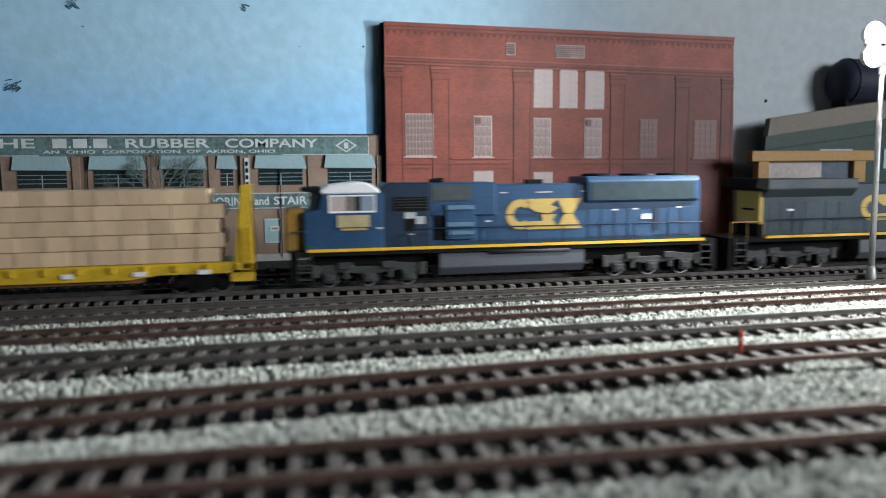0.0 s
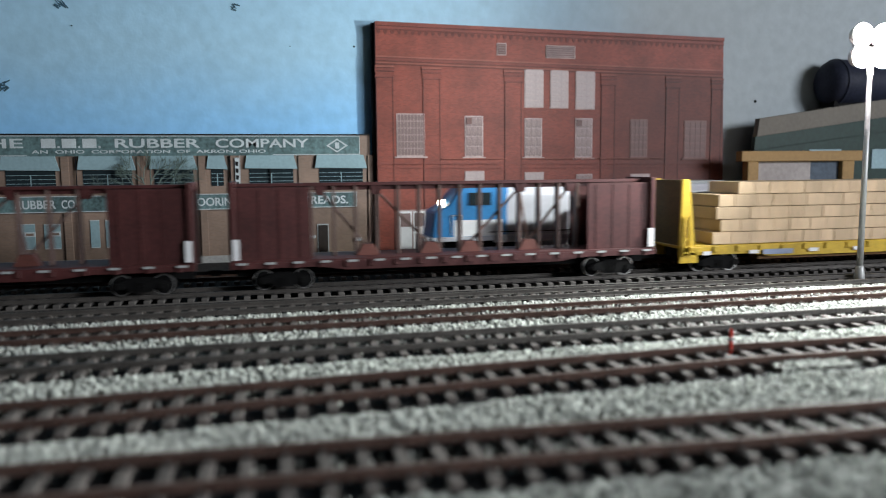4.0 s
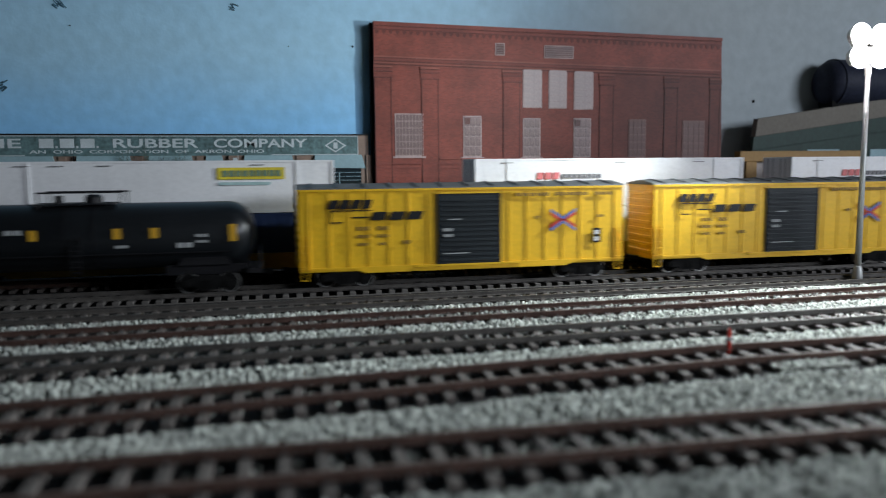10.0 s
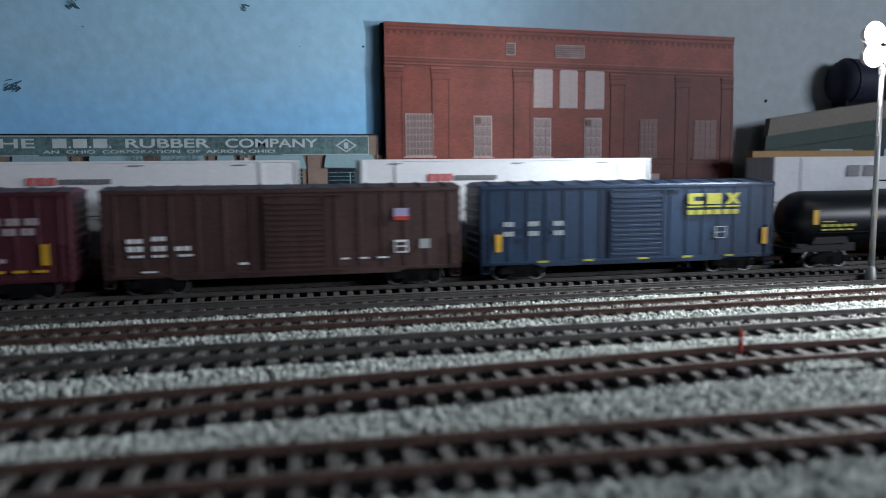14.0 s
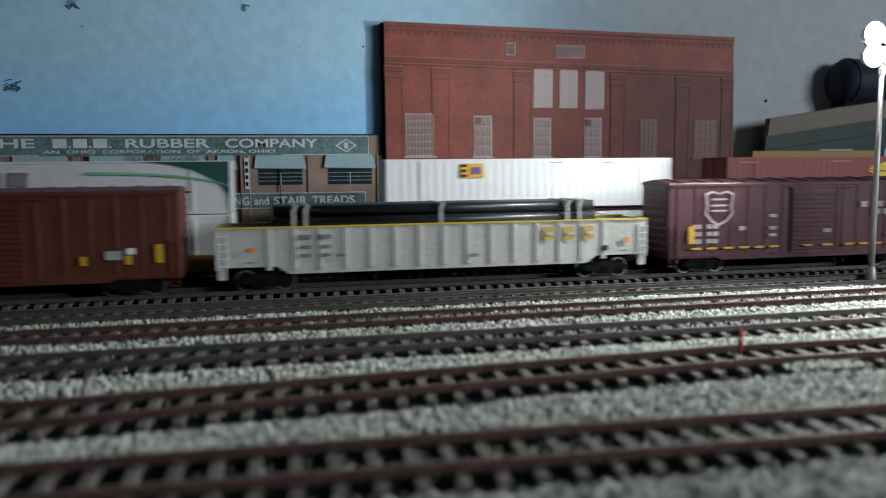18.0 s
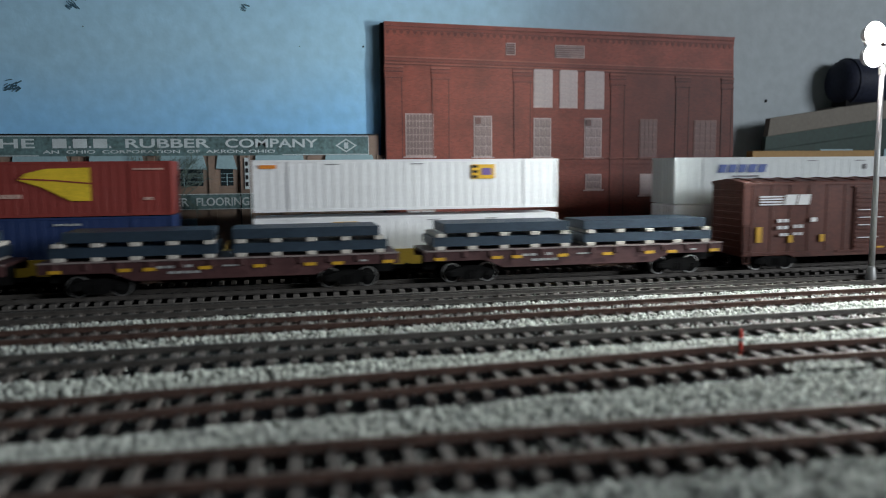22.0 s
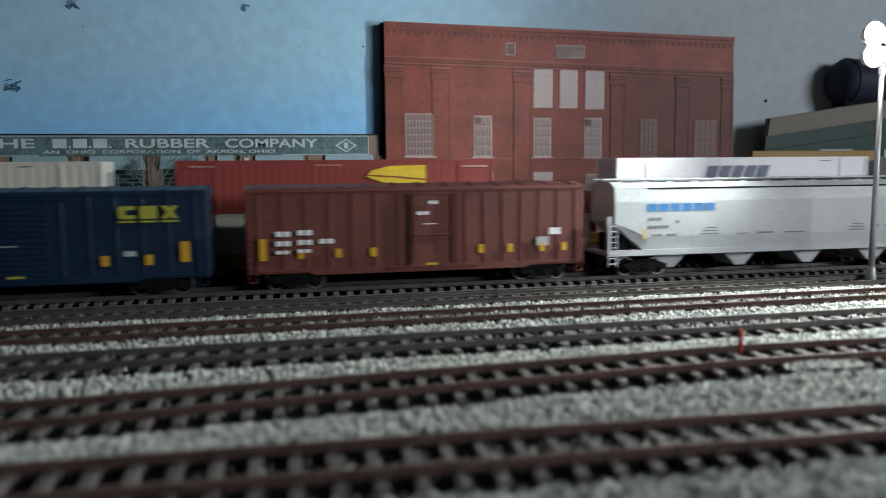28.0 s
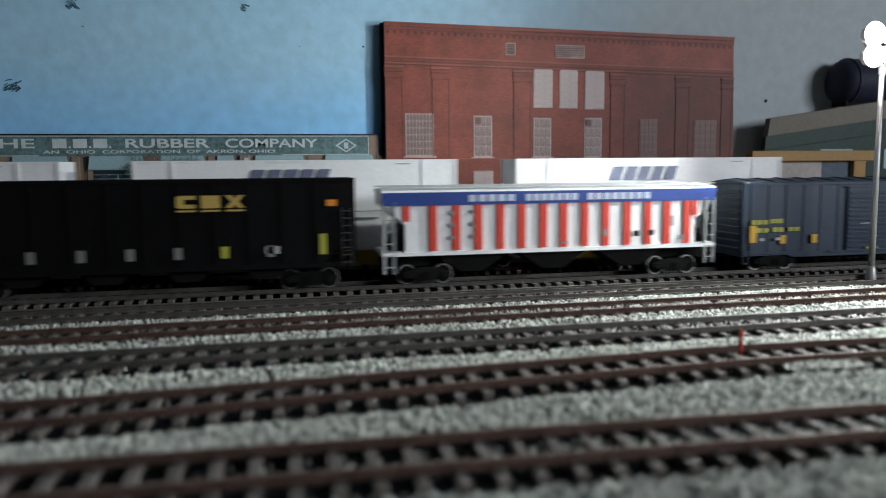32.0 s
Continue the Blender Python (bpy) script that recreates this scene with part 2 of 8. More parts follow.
def letters(parent, m, x, z, w, h, n, y, gap=0.22, slant=0.0, label="", name="letter_block", kinds=(5,)):
    """A row of plain letter-sized blocks, each a part of its own."""
    p = w / n
    for i in range(n):
        part(name, Shape().side(notched(x + p * i, x + p * (i + 1 - gap), z, h, slant, kinds[i % len(kinds)]), y - 0.00025, y), m, parent, label)


def blocks(x, z, w, h, n, y, gap=0.22):
    """A row of plain bars, as a shape."""
    s = Shape()
    p = w / n
    for i in range(n):
        s.box(x + p * i, x + p * (i + 1 - gap), y - 0.00025, y, z, z + h)
    return s


def plate(parent, name, m, x, z, w, h, y, label="", d=0.0003):
    return part(name, Shape().box(x, x + w, y - d, y, z, z + h), m, parent, label)

# ---- the room and the table ----
RAIL_Z = 0.0042
room = [("wall_back", (-5.2, 5.6, 0.556, 0.64, -0.9, 1.9)), ("wall_left", (-5.3, -5.2, -2.6, 0.64, -0.9, 1.9)),
        ("wall_right", (5.6, 5.7, -2.6, 0.64, -0.9, 1.9)), ("wall_front", (-5.3, 5.7, -2.7, -2.6, -0.9, 1.9)),
        ("ceiling", (-5.3, 5.7, -2.7, 0.64, 1.9, 2.0)), ("floor", (-5.3, 5.7, -2.7, 0.64, -1.0, -0.9))]


def backdrop_material():
    m = bpy.data.materials.new("painted_backdrop")
    m.use_nodes = True
    nt = m.node_tree
    b = nt.nodes["Principled BSDF"]
    b.inputs["Roughness"].default_value = 0.75
    tc = nt.nodes.new("ShaderNodeTexCoord")
    sep = nt.nodes.new("ShaderNodeSeparateXYZ")
    nt.links.new(tc.outputs["Object"], sep.inputs[0])
    noise_tex = nt.nodes.new("ShaderNodeTexNoise")
    noise_tex.inputs["Scale"].default_value, noise_tex.inputs["Detail"].default_value = 14, 8
    nt.links.new(tc.outputs["Object"], noise_tex.inputs["Vector"])

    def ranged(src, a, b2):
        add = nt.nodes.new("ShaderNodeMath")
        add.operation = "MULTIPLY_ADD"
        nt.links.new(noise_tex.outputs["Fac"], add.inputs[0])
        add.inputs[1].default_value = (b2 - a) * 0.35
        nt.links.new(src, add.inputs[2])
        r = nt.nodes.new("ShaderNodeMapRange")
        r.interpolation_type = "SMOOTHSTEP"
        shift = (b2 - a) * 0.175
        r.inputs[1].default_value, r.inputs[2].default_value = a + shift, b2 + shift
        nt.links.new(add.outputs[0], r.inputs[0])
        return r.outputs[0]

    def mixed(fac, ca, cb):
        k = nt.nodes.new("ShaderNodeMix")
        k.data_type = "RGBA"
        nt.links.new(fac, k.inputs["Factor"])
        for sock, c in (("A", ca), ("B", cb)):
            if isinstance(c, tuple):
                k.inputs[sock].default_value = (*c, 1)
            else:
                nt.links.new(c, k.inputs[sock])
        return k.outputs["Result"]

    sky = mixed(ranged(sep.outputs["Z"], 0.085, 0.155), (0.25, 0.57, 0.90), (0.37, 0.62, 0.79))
    # blue turns to a darker grey towards the right
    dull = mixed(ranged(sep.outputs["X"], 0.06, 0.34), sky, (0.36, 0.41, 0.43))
    fine = nt.nodes.new("ShaderNodeTexNoise")
    fine.inputs["Scale"].default_value, fine.inputs["Detail"].default_value = 120, 6
    nt.links.new(tc.outputs["Object"], fine.inputs["Vector"])
    fr = nt.nodes.new("ShaderNodeMapRange")
    fr.inputs[1].default_value, fr.inputs[2].default_value, fr.inputs[3].default_value, fr.inputs[4].default_value = 0.3, 0.75, 0.90, 1.05
    nt.links.new(fine.outputs["Fac"], fr.inputs[0])
    mul = nt.nodes.new("ShaderNodeVectorMath")
    mul.operation = "SCALE"
    nt.links.new(dull, mul.inputs[0])
    nt.links.new(fr.outputs[0], mul.inputs["Scale"])
    nt.links.new(mul.outputs[0], b.inputs["Base Color"])
    bump = nt.nodes.new("ShaderNodeBump")
    bump.inputs["Strength"].default_value, bump.inputs["Distance"].default_value = 0.35, 0.001
    nt.links.new(fine.outputs["Fac"], bump.inputs["Height"])
    nt.links.new(bump.outputs[0], b.inputs["Normal"])
    return m


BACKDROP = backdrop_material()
ROOMWALL = mat("room_wall", (0.35, 0.35, 0.36), 0.9, 0, 0.1, 8)
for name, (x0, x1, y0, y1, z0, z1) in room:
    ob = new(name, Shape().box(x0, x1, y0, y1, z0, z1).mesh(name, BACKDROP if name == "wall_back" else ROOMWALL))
    tagged(ob, {"wall_back": "painted sky-blue backdrop wall, greyer and darker to the right"}.get(name, "plain grey room surface"), "wall", kind="structure")
ground = tagged(new("ground", Shape().box(-5.2, 5.6, -0.6, 0.556, -0.03, 0.0).mesh("ground", TABLE)), "dark earth-coloured railway layout table top", "table top", kind="structure")

# dents, nail hole and scratches in the backdrop
marks = Shape()
for x, z, w, h in [(0.0601, 0.154, 0.0012, 0.0022), (0.3916, 0.1183, 0.0022, 0.0012), (0.0144, 0.1529, 0.0006, 0.0006), (-0.1289, 0.1628, 0.0007, 0.0005)]:
    marks.lathe([(0.5545, 0.0002), (0.5552, w * 0.5), (0.5562, w * 0.55)], "y", (x, 0, z), 8)
tagged(new("wall_marks", marks.mesh("wall_marks", DARK)), "small nail holes in the painted backdrop", "wall marks", kind="stuff")
SCUFF = mat("dark_blue_scuff", (0.055, 0.135, 0.19), 0.8, 0, 0.3, 300)
rng = random.Random(4)
scuffs = Shape()
for cx, cz, n, spread in [(-0.1774, 0.1217, 22, 0.0045), (-0.1365, 0.1790, 12, 0.0050), (-0.0260, 0.1790, 5, 0.0040)]:
    for i in range(n):
        a = rng.uniform(0.2, 0.9) if cx < -0.15 else rng.uniform(-0.9, -0.2)
        p = Vector((cx + rng.gauss(0, spread * 0.5), 0.5557, cz + rng.gauss(0, spread * 0.4)))
        scuffs.bar(p, p + Vector((math.cos(a), 0, math.sin(a))) * rng.uniform(0.0012, 0.0050), rng.uniform(0.0003, 0.0008))
tagged(new("wall_scuffs", scuffs.mesh("wall_scuffs", SCUFF)), "dark blue scuffs scratched into the painted backdrop", "wall marks", kind="stuff")

# ---- red brick warehouse, a printed card standing against the backdrop ----


def brick_material(name, ca, cb, cm, bw, bh, wing_shade=0.0):
    """Printed brick courses with stains; last argument: depth of painted shade on right wing."""
    m = bpy.data.materials.new(name)
    m.use_nodes = True
    nt = m.node_tree
    b = nt.nodes["Principled BSDF"]
    b.inputs["Roughness"].default_value = 0.62
    tc = nt.nodes.new("ShaderNodeTexCoord")
    sep = nt.nodes.new("ShaderNodeSeparateXYZ")
    com = nt.nodes.new("ShaderNodeCombineXYZ")
    nt.links.new(tc.outputs["Object"], sep.inputs[0])
    nt.links.new(sep.outputs["X"], com.inputs["X"])
    nt.links.new(sep.outputs["Z"], com.inputs["Y"])
    br = nt.nodes.new("ShaderNodeTexBrick")
    br.inputs["Color1"].default_value, br.inputs["Color2"].default_value, br.inputs["Mortar"].default_value = (*ca, 1), (*cb, 1), (*cm, 1)
    br.inputs["Scale"].default_value = 1.0
    br.inputs["Brick Width"].default_value, br.inputs["Row Height"].default_value, br.inputs["Mortar Size"].default_value = bw, bh, bh * 0.13
    nt.links.new(com.outputs[0], br.inputs["Vector"])
    nz = nt.nodes.new("ShaderNodeTexNoise")
    nz.inputs["Scale"].default_value, nz.inputs["Detail"].default_value = 45, 6
    nt.links.new(tc.outputs["Object"], nz.inputs["Vector"])
    mr = nt.nodes.new("ShaderNodeMapRange")
    mr.inputs[1].default_value, mr.inputs[2].default_value, mr.inputs[3].default_value, mr.inputs[4].default_value = 0.3, 0.7, 0.74, 1.16
    nt.links.new(nz.outputs["Fac"], mr.inputs[0])
    sc = nt.nodes.new("ShaderNodeVectorMath")
    sc.operation = "SCALE"
    nt.links.new(br.outputs["Color"], sc.inputs[0])
    nt.links.new(mr.outputs[0], sc.inputs["Scale"])
    last = sc.outputs[0]
    if wing_shade:
        # shade painted into the brick of the lower right wing, with a noisy edge
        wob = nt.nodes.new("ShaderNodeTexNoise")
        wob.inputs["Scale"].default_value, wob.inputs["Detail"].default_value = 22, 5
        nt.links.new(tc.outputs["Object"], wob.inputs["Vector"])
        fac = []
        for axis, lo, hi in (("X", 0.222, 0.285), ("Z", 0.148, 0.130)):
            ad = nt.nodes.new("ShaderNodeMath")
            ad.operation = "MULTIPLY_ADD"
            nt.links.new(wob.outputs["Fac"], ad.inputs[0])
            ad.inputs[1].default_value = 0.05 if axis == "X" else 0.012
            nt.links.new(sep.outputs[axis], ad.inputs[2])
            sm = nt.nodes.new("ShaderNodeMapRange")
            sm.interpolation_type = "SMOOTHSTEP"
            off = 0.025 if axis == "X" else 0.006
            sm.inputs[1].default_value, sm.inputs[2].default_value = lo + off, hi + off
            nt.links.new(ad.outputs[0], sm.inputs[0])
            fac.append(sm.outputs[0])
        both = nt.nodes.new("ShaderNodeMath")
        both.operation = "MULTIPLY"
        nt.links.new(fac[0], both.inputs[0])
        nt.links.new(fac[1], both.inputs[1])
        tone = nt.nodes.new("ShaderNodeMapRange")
        tone.inputs[3].default_value, tone.inputs[4].default_value = 1.0, 1.0 - wing_shade
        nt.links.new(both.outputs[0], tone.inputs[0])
        shade_mul = nt.nodes.new("ShaderNodeVectorMath")
        shade_mul.operation = "SCALE"
        nt.links.new(last, shade_mul.inputs[0])
        nt.links.new(tone.outputs[0], shade_mul.inputs["Scale"])
        last = shade_mul.outputs[0]
    nt.links.new(last, b.inputs["Base Color"])
    return m


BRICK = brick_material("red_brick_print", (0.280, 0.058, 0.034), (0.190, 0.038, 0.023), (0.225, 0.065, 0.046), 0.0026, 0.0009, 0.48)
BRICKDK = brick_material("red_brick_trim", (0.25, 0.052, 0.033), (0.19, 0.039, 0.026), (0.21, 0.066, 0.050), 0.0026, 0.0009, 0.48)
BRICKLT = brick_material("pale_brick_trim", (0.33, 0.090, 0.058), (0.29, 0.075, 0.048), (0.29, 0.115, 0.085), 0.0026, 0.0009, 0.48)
# darker brick copy, painting shadow lines under cornice, courses and capitals
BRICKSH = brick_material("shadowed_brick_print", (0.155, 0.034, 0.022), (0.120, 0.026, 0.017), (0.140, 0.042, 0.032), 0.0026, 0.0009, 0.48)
FRAMEP = mat("pale_stone_print", (0.47, 0.36, 0.34), 0.6, 0, 0.25, 300)
BF = 0.545
wh = thing("brick_warehouse", "red brick warehouse front printed on a thick card against the backdrop", "building", at=(0, BF, 0))
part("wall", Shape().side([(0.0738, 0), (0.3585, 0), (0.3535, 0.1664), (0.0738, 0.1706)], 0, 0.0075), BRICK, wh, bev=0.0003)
# black strip stands for the card's side together with its shade
part("card_edge", Shape().box(0.0718, 0.0738, 0.0035, 0.011, 0, 0.170), BLACK, wh, "dark side of the card and the shade beside it")


def slope(x):
    return (x - 0.0738) / (0.3535 - 0.0738)


def band(name, za, zb, h, d, m, x0=0.0740, x1=0.3535, label=""):
    za, zb = za + (zb - za) * slope(x0), za + (zb - za) * slope(x1)
    return part(name, Shape().side([(x0, za), (x1, zb), (x1, zb + h), (x0, za + h)], -d, 0.0002), m, wh, label)


band("cornice", 0.1678, 0.1640, 0.0026, 0.0012, BRICKDK)
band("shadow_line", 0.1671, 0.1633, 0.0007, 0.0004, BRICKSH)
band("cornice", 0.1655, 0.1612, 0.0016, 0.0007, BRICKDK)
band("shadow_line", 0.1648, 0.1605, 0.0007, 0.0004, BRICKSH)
# the darkest rows are no courses but painted shadow lines
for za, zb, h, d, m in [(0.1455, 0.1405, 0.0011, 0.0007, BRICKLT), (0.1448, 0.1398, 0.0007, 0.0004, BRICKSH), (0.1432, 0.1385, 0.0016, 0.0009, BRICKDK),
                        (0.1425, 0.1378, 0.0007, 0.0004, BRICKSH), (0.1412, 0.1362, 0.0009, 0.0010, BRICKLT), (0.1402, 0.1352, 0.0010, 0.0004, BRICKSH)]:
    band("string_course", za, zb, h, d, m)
band("sill_course", 0.0688, 0.0668, 0.0012, 0.0011, BRICKDK)
band("sill_course", 0.0655, 0.0640, 0.0008, 0.0009, BRICKDK)
band("plinth", 0.0, 0.0, 0.0045, 0.0008, FRAMEP)
# small round-headed corbels below the cornice
for i in range(56):
    x = 0.0765 + i * 0.00498
    z = 0.1630 - 0.0042 * slope(x)
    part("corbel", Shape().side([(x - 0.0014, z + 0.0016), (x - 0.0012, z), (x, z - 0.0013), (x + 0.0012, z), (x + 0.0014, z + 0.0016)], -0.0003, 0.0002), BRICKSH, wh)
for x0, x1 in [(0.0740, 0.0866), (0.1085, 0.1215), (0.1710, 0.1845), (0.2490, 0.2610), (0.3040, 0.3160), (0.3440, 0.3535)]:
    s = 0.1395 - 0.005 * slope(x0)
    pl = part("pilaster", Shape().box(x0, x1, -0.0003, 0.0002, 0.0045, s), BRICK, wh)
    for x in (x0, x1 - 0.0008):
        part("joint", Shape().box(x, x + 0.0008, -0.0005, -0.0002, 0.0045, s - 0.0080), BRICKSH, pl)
    for k, (m, d, h) in enumerate([(BRICKLT, 0.0012, 0.0012), (BRICKSH, 0.0005, 0.0008), (BRICKDK, 0.0010, 0.0012), (BRICKSH, 0.0005, 0.0009), (BRICKDK, 0.0008, 0.0010), (BRICKSH, 0.0005, 0.0007)]):
        z = s - 0.0012 * k - (0.0022 if k > 3 else 0.0)
        part("capital", Shape().box(x0 - 0.0008, x1 + 0.0008, -d, 0.0002, z - h, z), m, wh)


def printed_window(x0, z1, x1, z0, cols, rows, pane=WINDOWL, trim=FRAMEP, sill=True, fan=False):
    w = part("window", Shape().box(x0, x1, -0.0004, 0.0002, z0, z1), trim, wh)
    g, b = 0.00030, 0.0008
    dx, dz = (x1 - x0 - 2 * b - g * (cols - 1)) / cols, (z1 - z0 - 2 * b - g * (rows - 1)) / rows
    me = Shape().box(0, dx, -0.0005, 0.0002, 0, dz).mesh("pane", pane)
    for i in range(cols):
        for j in range(rows):
            piece("pane", me, w, (x0 + b + i * (dx + g), -0.0001, z0 + b + j * (dz + g)))
    if sill:
        part("sill", Shape().box(x0 - 0.0016, x1 + 0.0016, -0.0014, 0.0002, z0 - 0.0011, z0), trim, wh)
    if fan:
        part("fan_box", Shape().box(x0 + 0.0012, x0 + 0.0052, -0.0012, -0.0004, z1 - 0.0062, z1 - 0.0014), SHADE_DK_PANE, w, "small dark window fan")


GREYPANE = mat("grey_pane_print", (0.27, 0.19, 0.18), 0.4, 0, 0.35, 300)
# dark pane; on the two right windows pane and trim carry painted shade
SHADE_DK_PANE = mat("shaded_dark_pane_print", (0.150, 0.070, 0.060), 0.5, 0, 0.3, 300)
SHADE_TRIM = mat("shaded_trim_print", (0.20, 0.105, 0.090), 0.6, 0, 0.2, 300)
CURTAIN = mat("curtained_pane_print", (0.31, 0.22, 0.21), 0.45, 0, 0.45, 420)
for x0, z1, x1, z0 in [(0.1865, 0.1396, 0.2019, 0.1104), (0.2071, 0.1395, 0.222, 0.1101), (0.2277, 0.1391, 0.2438, 0.1094)]:
    printed_window(x0, z1, x1, z0, 1, 6, sill=False)
printed_window(0.0885, 0.1055, 0.1096, 0.0743, 8, 6, pane=GREYPANE)
for x0, z1, x1, z0 in [(0.1399, 0.1041, 0.1556, 0.0736), (0.1867, 0.1027, 0.2022, 0.0733), (0.2277, 0.1029, 0.2435, 0.0727)]:
    printed_window(x0, z1, x1 - 0.0014, z0, 3, 4, pane=CURTAIN, fan=x0 != 0.1867)
for x0, z1, x1, z0 in [(0.2737, 0.1023, 0.2908, 0.0724), (0.3204, 0.1016, 0.3423, 0.0716)]:
    printed_window(x0, z1, x1 - 0.0020, z0, 4, 5, pane=SHADE_DK_PANE, trim=SHADE_TRIM)
for x0, z1, x1, z0 in [(0.1397, 0.0632, 0.1551, 0.0464), (0.1869, 0.0619, 0.2025, 0.0444), (0.2747, 0.0597, 0.2916, 0.043)]:
    printed_window(x0, z1, x1, z0, 1, 3)
printed_window(0.2290, 0.0600, 0.2425, 0.0480, 2, 2, pane=CURTAIN)
for x0, x1 in [(0.1225, 0.1725), (0.1840, 0.2460), (0.2475, 0.3020)]:
    part("sill", Shape().box(x0, x1, -0.0017, -0.0002, 0.0722 - 0.0008 * slope(x0), 0.0729 - 0.0008 * slope(x0)), BRICKLT, wh, "thin pale sill line")
dr = part("door", Shape().box(0.0883, 0.1106, -0.0006, 0.0002, 0.0045, 0.0350), FRAMEP, wh, "white double door")
for x in (0.0895, 0.1000):
    part("leaf", Shape().box(x, x + 0.0094, -0.0009, -0.0006, 0.006, 0.034), WHITE, dr)
    part("door_window", Shape().box(x + 0.001, x + 0.0084, -0.0011, -0.0008, 0.0225, 0.0325), GREYPANE, dr)
for x0, z1, x1, z0, n in [(0.1648, 0.1577, 0.1723, 0.1488, 5), (0.2034, 0.157, 0.2271, 0.1475, 6)]:
    v = part("vent", Shape().box(x0, x1, -0.0005, 0.0002, z0, z1), FRAMEP, wh, "pale louvred wall vent")
    part("louvre", Shape().box(x0 + 0.0006, x1 - 0.0006, -0.0007, -0.0004, z0 + 0.0006, z1 - 0.0006), SHADE_DK_PANE, v, "dark louvre panel")
    for i in range(1, n):
        z = z0 + (z1 - z0) * i / n
        part("slat", Shape().box(x0 + 0.0006, x1 - 0.0006, -0.0010, -0.0006, z - 0.00022, z + 0.00022), GREYPANE, v)

# ---- tan brick factory with a long painted sign, a printed card ----
TANBRICK = brick_material("tan_brick_print", (0.28, 0.19, 0.14), (0.23, 0.155, 0.115), (0.25, 0.19, 0.155), 0.0024, 0.0009)
SIGN = mat("grey_green_sign", (0.105, 0.180, 0.185), 0.6, 0, 0.40, 130, streak=0.5)
AWN = mat("blue_grey_awning", (0.28, 0.42, 0.46), 0.6, 0, 0.10, 120)
SIGNWH = mat("faded_white_lettering", (0.56, 0.63, 0.65), 0.6, 0, 0.15, 300)
CONC = mat("pale_concrete_print", (0.42, 0.42, 0.41), 0.8, 0, 0.2, 150)
FF = 0.5505
fac = thing("sign_factory", "tan brick factory front with long grey-green sign and awnings, printed card", "building", at=(0, FF, 0))
part("wall", Shape().box(-0.30, 0.0694, 0, 0.005, 0, 0.0898), TANBRICK, fac)
part("coping", Shape().box(-0.30, 0.0694, -0.0006, 0.0052, 0.0898, 0.0908), BLACK, fac)
sg = part("sign_board", Shape().box(-0.30, 0.0620, -0.0006, 0, 0.0757, 0.0896), SIGN, fac, "long grey-green painted sign")
for x0, x1, z in [(-0.30, 0.0620, 0.0890), (-0.30, -0.160, 0.0759), (0.0000, 0.0620, 0.0759)]:
    part("border", Shape().box(x0, x1, -0.0009, -0.0005, z, z + 0.0005), SIGNWH, sg)
part("border", Shape().box(0.0615, 0.0620, -0.0009, -0.0005, 0.0757, 0.0895), SIGNWH, sg)
for word, x0, x1 in [("THE", -0.1960, -0.1620), ("RUBBER", -0.1050, -0.0495), ("COMPANY", -0.0390, 0.0252)]:
    writing(sg, word, x0, 0.0812, x1 - x0, 0.0062, -0.0006, SIGNWH, bold=0.018)
for k in range(3):
    part("bar", Shape().box(-0.1510 + 0.0128 * k, -0.1422 + 0.0128 * k, -0.0009, -0.0006, 0.0812, 0.0874), SIGNWH, sg)
    part("stop", Shape().box(-0.1410 + 0.0128 * k, -0.1397 + 0.0128 * k, -0.0009, -0.0006, 0.0812, 0.0825), SIGNWH, sg)
writing(sg, "AN  OHIO  CORPORATION  OF  AKRON, OHIO", -0.1572, 0.0772, 0.1522, 0.0026, -0.0006, SIGNWH, bold=0.015)
part("emblem", Shape().side([(0.0378, 0.0825), (0.0455, 0.0775), (0.0532, 0.0825), (0.0455, 0.0875)], -0.0009, -0.0005), SIGNWH, sg)
part("emblem", Shape().side([(0.0395, 0.0825), (0.0455, 0.0786), (0.0515, 0.0825), (0.0455, 0.0864)], -0.0011, -0.0008), SIGN, sg)
part("emblem", Shape().box(0.0440, 0.0470, -0.0013, -0.001, 0.0803, 0.0847), SIGNWH, sg)
for x0, x1 in [(-0.2250, -0.1905), (-0.176, -0.1415), (-0.1284, -0.0932), (-0.0827, -0.0529), (-0.0449, -0.0325), (-0.0189, 0.0158), (0.0302, 0.0659)]:
    part("awning", Shape().side([(x0 + 0.0005, 0.0757), (x0 - 0.001, 0.0667), (x1 + 0.001, 0.0660), (x1 - 0.0016, 0.0757)], -0.0022, -0.0003), AWN, fac, "faded blue-grey sloping awning")
    w = part("window", Shape().box(x0 + 0.002, x1 - 0.002, -0.0004, 0, 0.0545, 0.0662), WINDOWD, fac)
    for k in range(1, 4):
        part("mullion", Shape().box(x0 + 0.002, x1 - 0.002, -0.0006, -0.0003, 0.0545 + k * 0.0028, 0.0548 + k * 0.0028), AWN, w)
    part("mullion", Shape().box((x0 + x1) / 2 - 0.0003, (x0 + x1) / 2 + 0.0003, -0.0006, -0.0003, 0.0545, 0.0630), AWN, w)
    part("pier", Shape().box(x1 + 0.0018, x1 + 0.0065, -0.0012, 0, 0.004, 0.0755), TANBRICK, fac)
s2 = part("sign_board", Shape().box(-0.30, 0.0590, -0.0017, -0.0011, 0.0380, 0.0490), SIGN, fac, "lower grey-green sign band")
for z in (0.0380, 0.0485):
    part("border", Shape().box(-0.30, 0.0590, -0.0020, -0.0016, z, z + 0.0005), SIGNWH, s2)
part("border", Shape().box(0.0585, 0.0590, -0.0020, -0.0016, 0.0380, 0.0490), SIGNWH, s2)
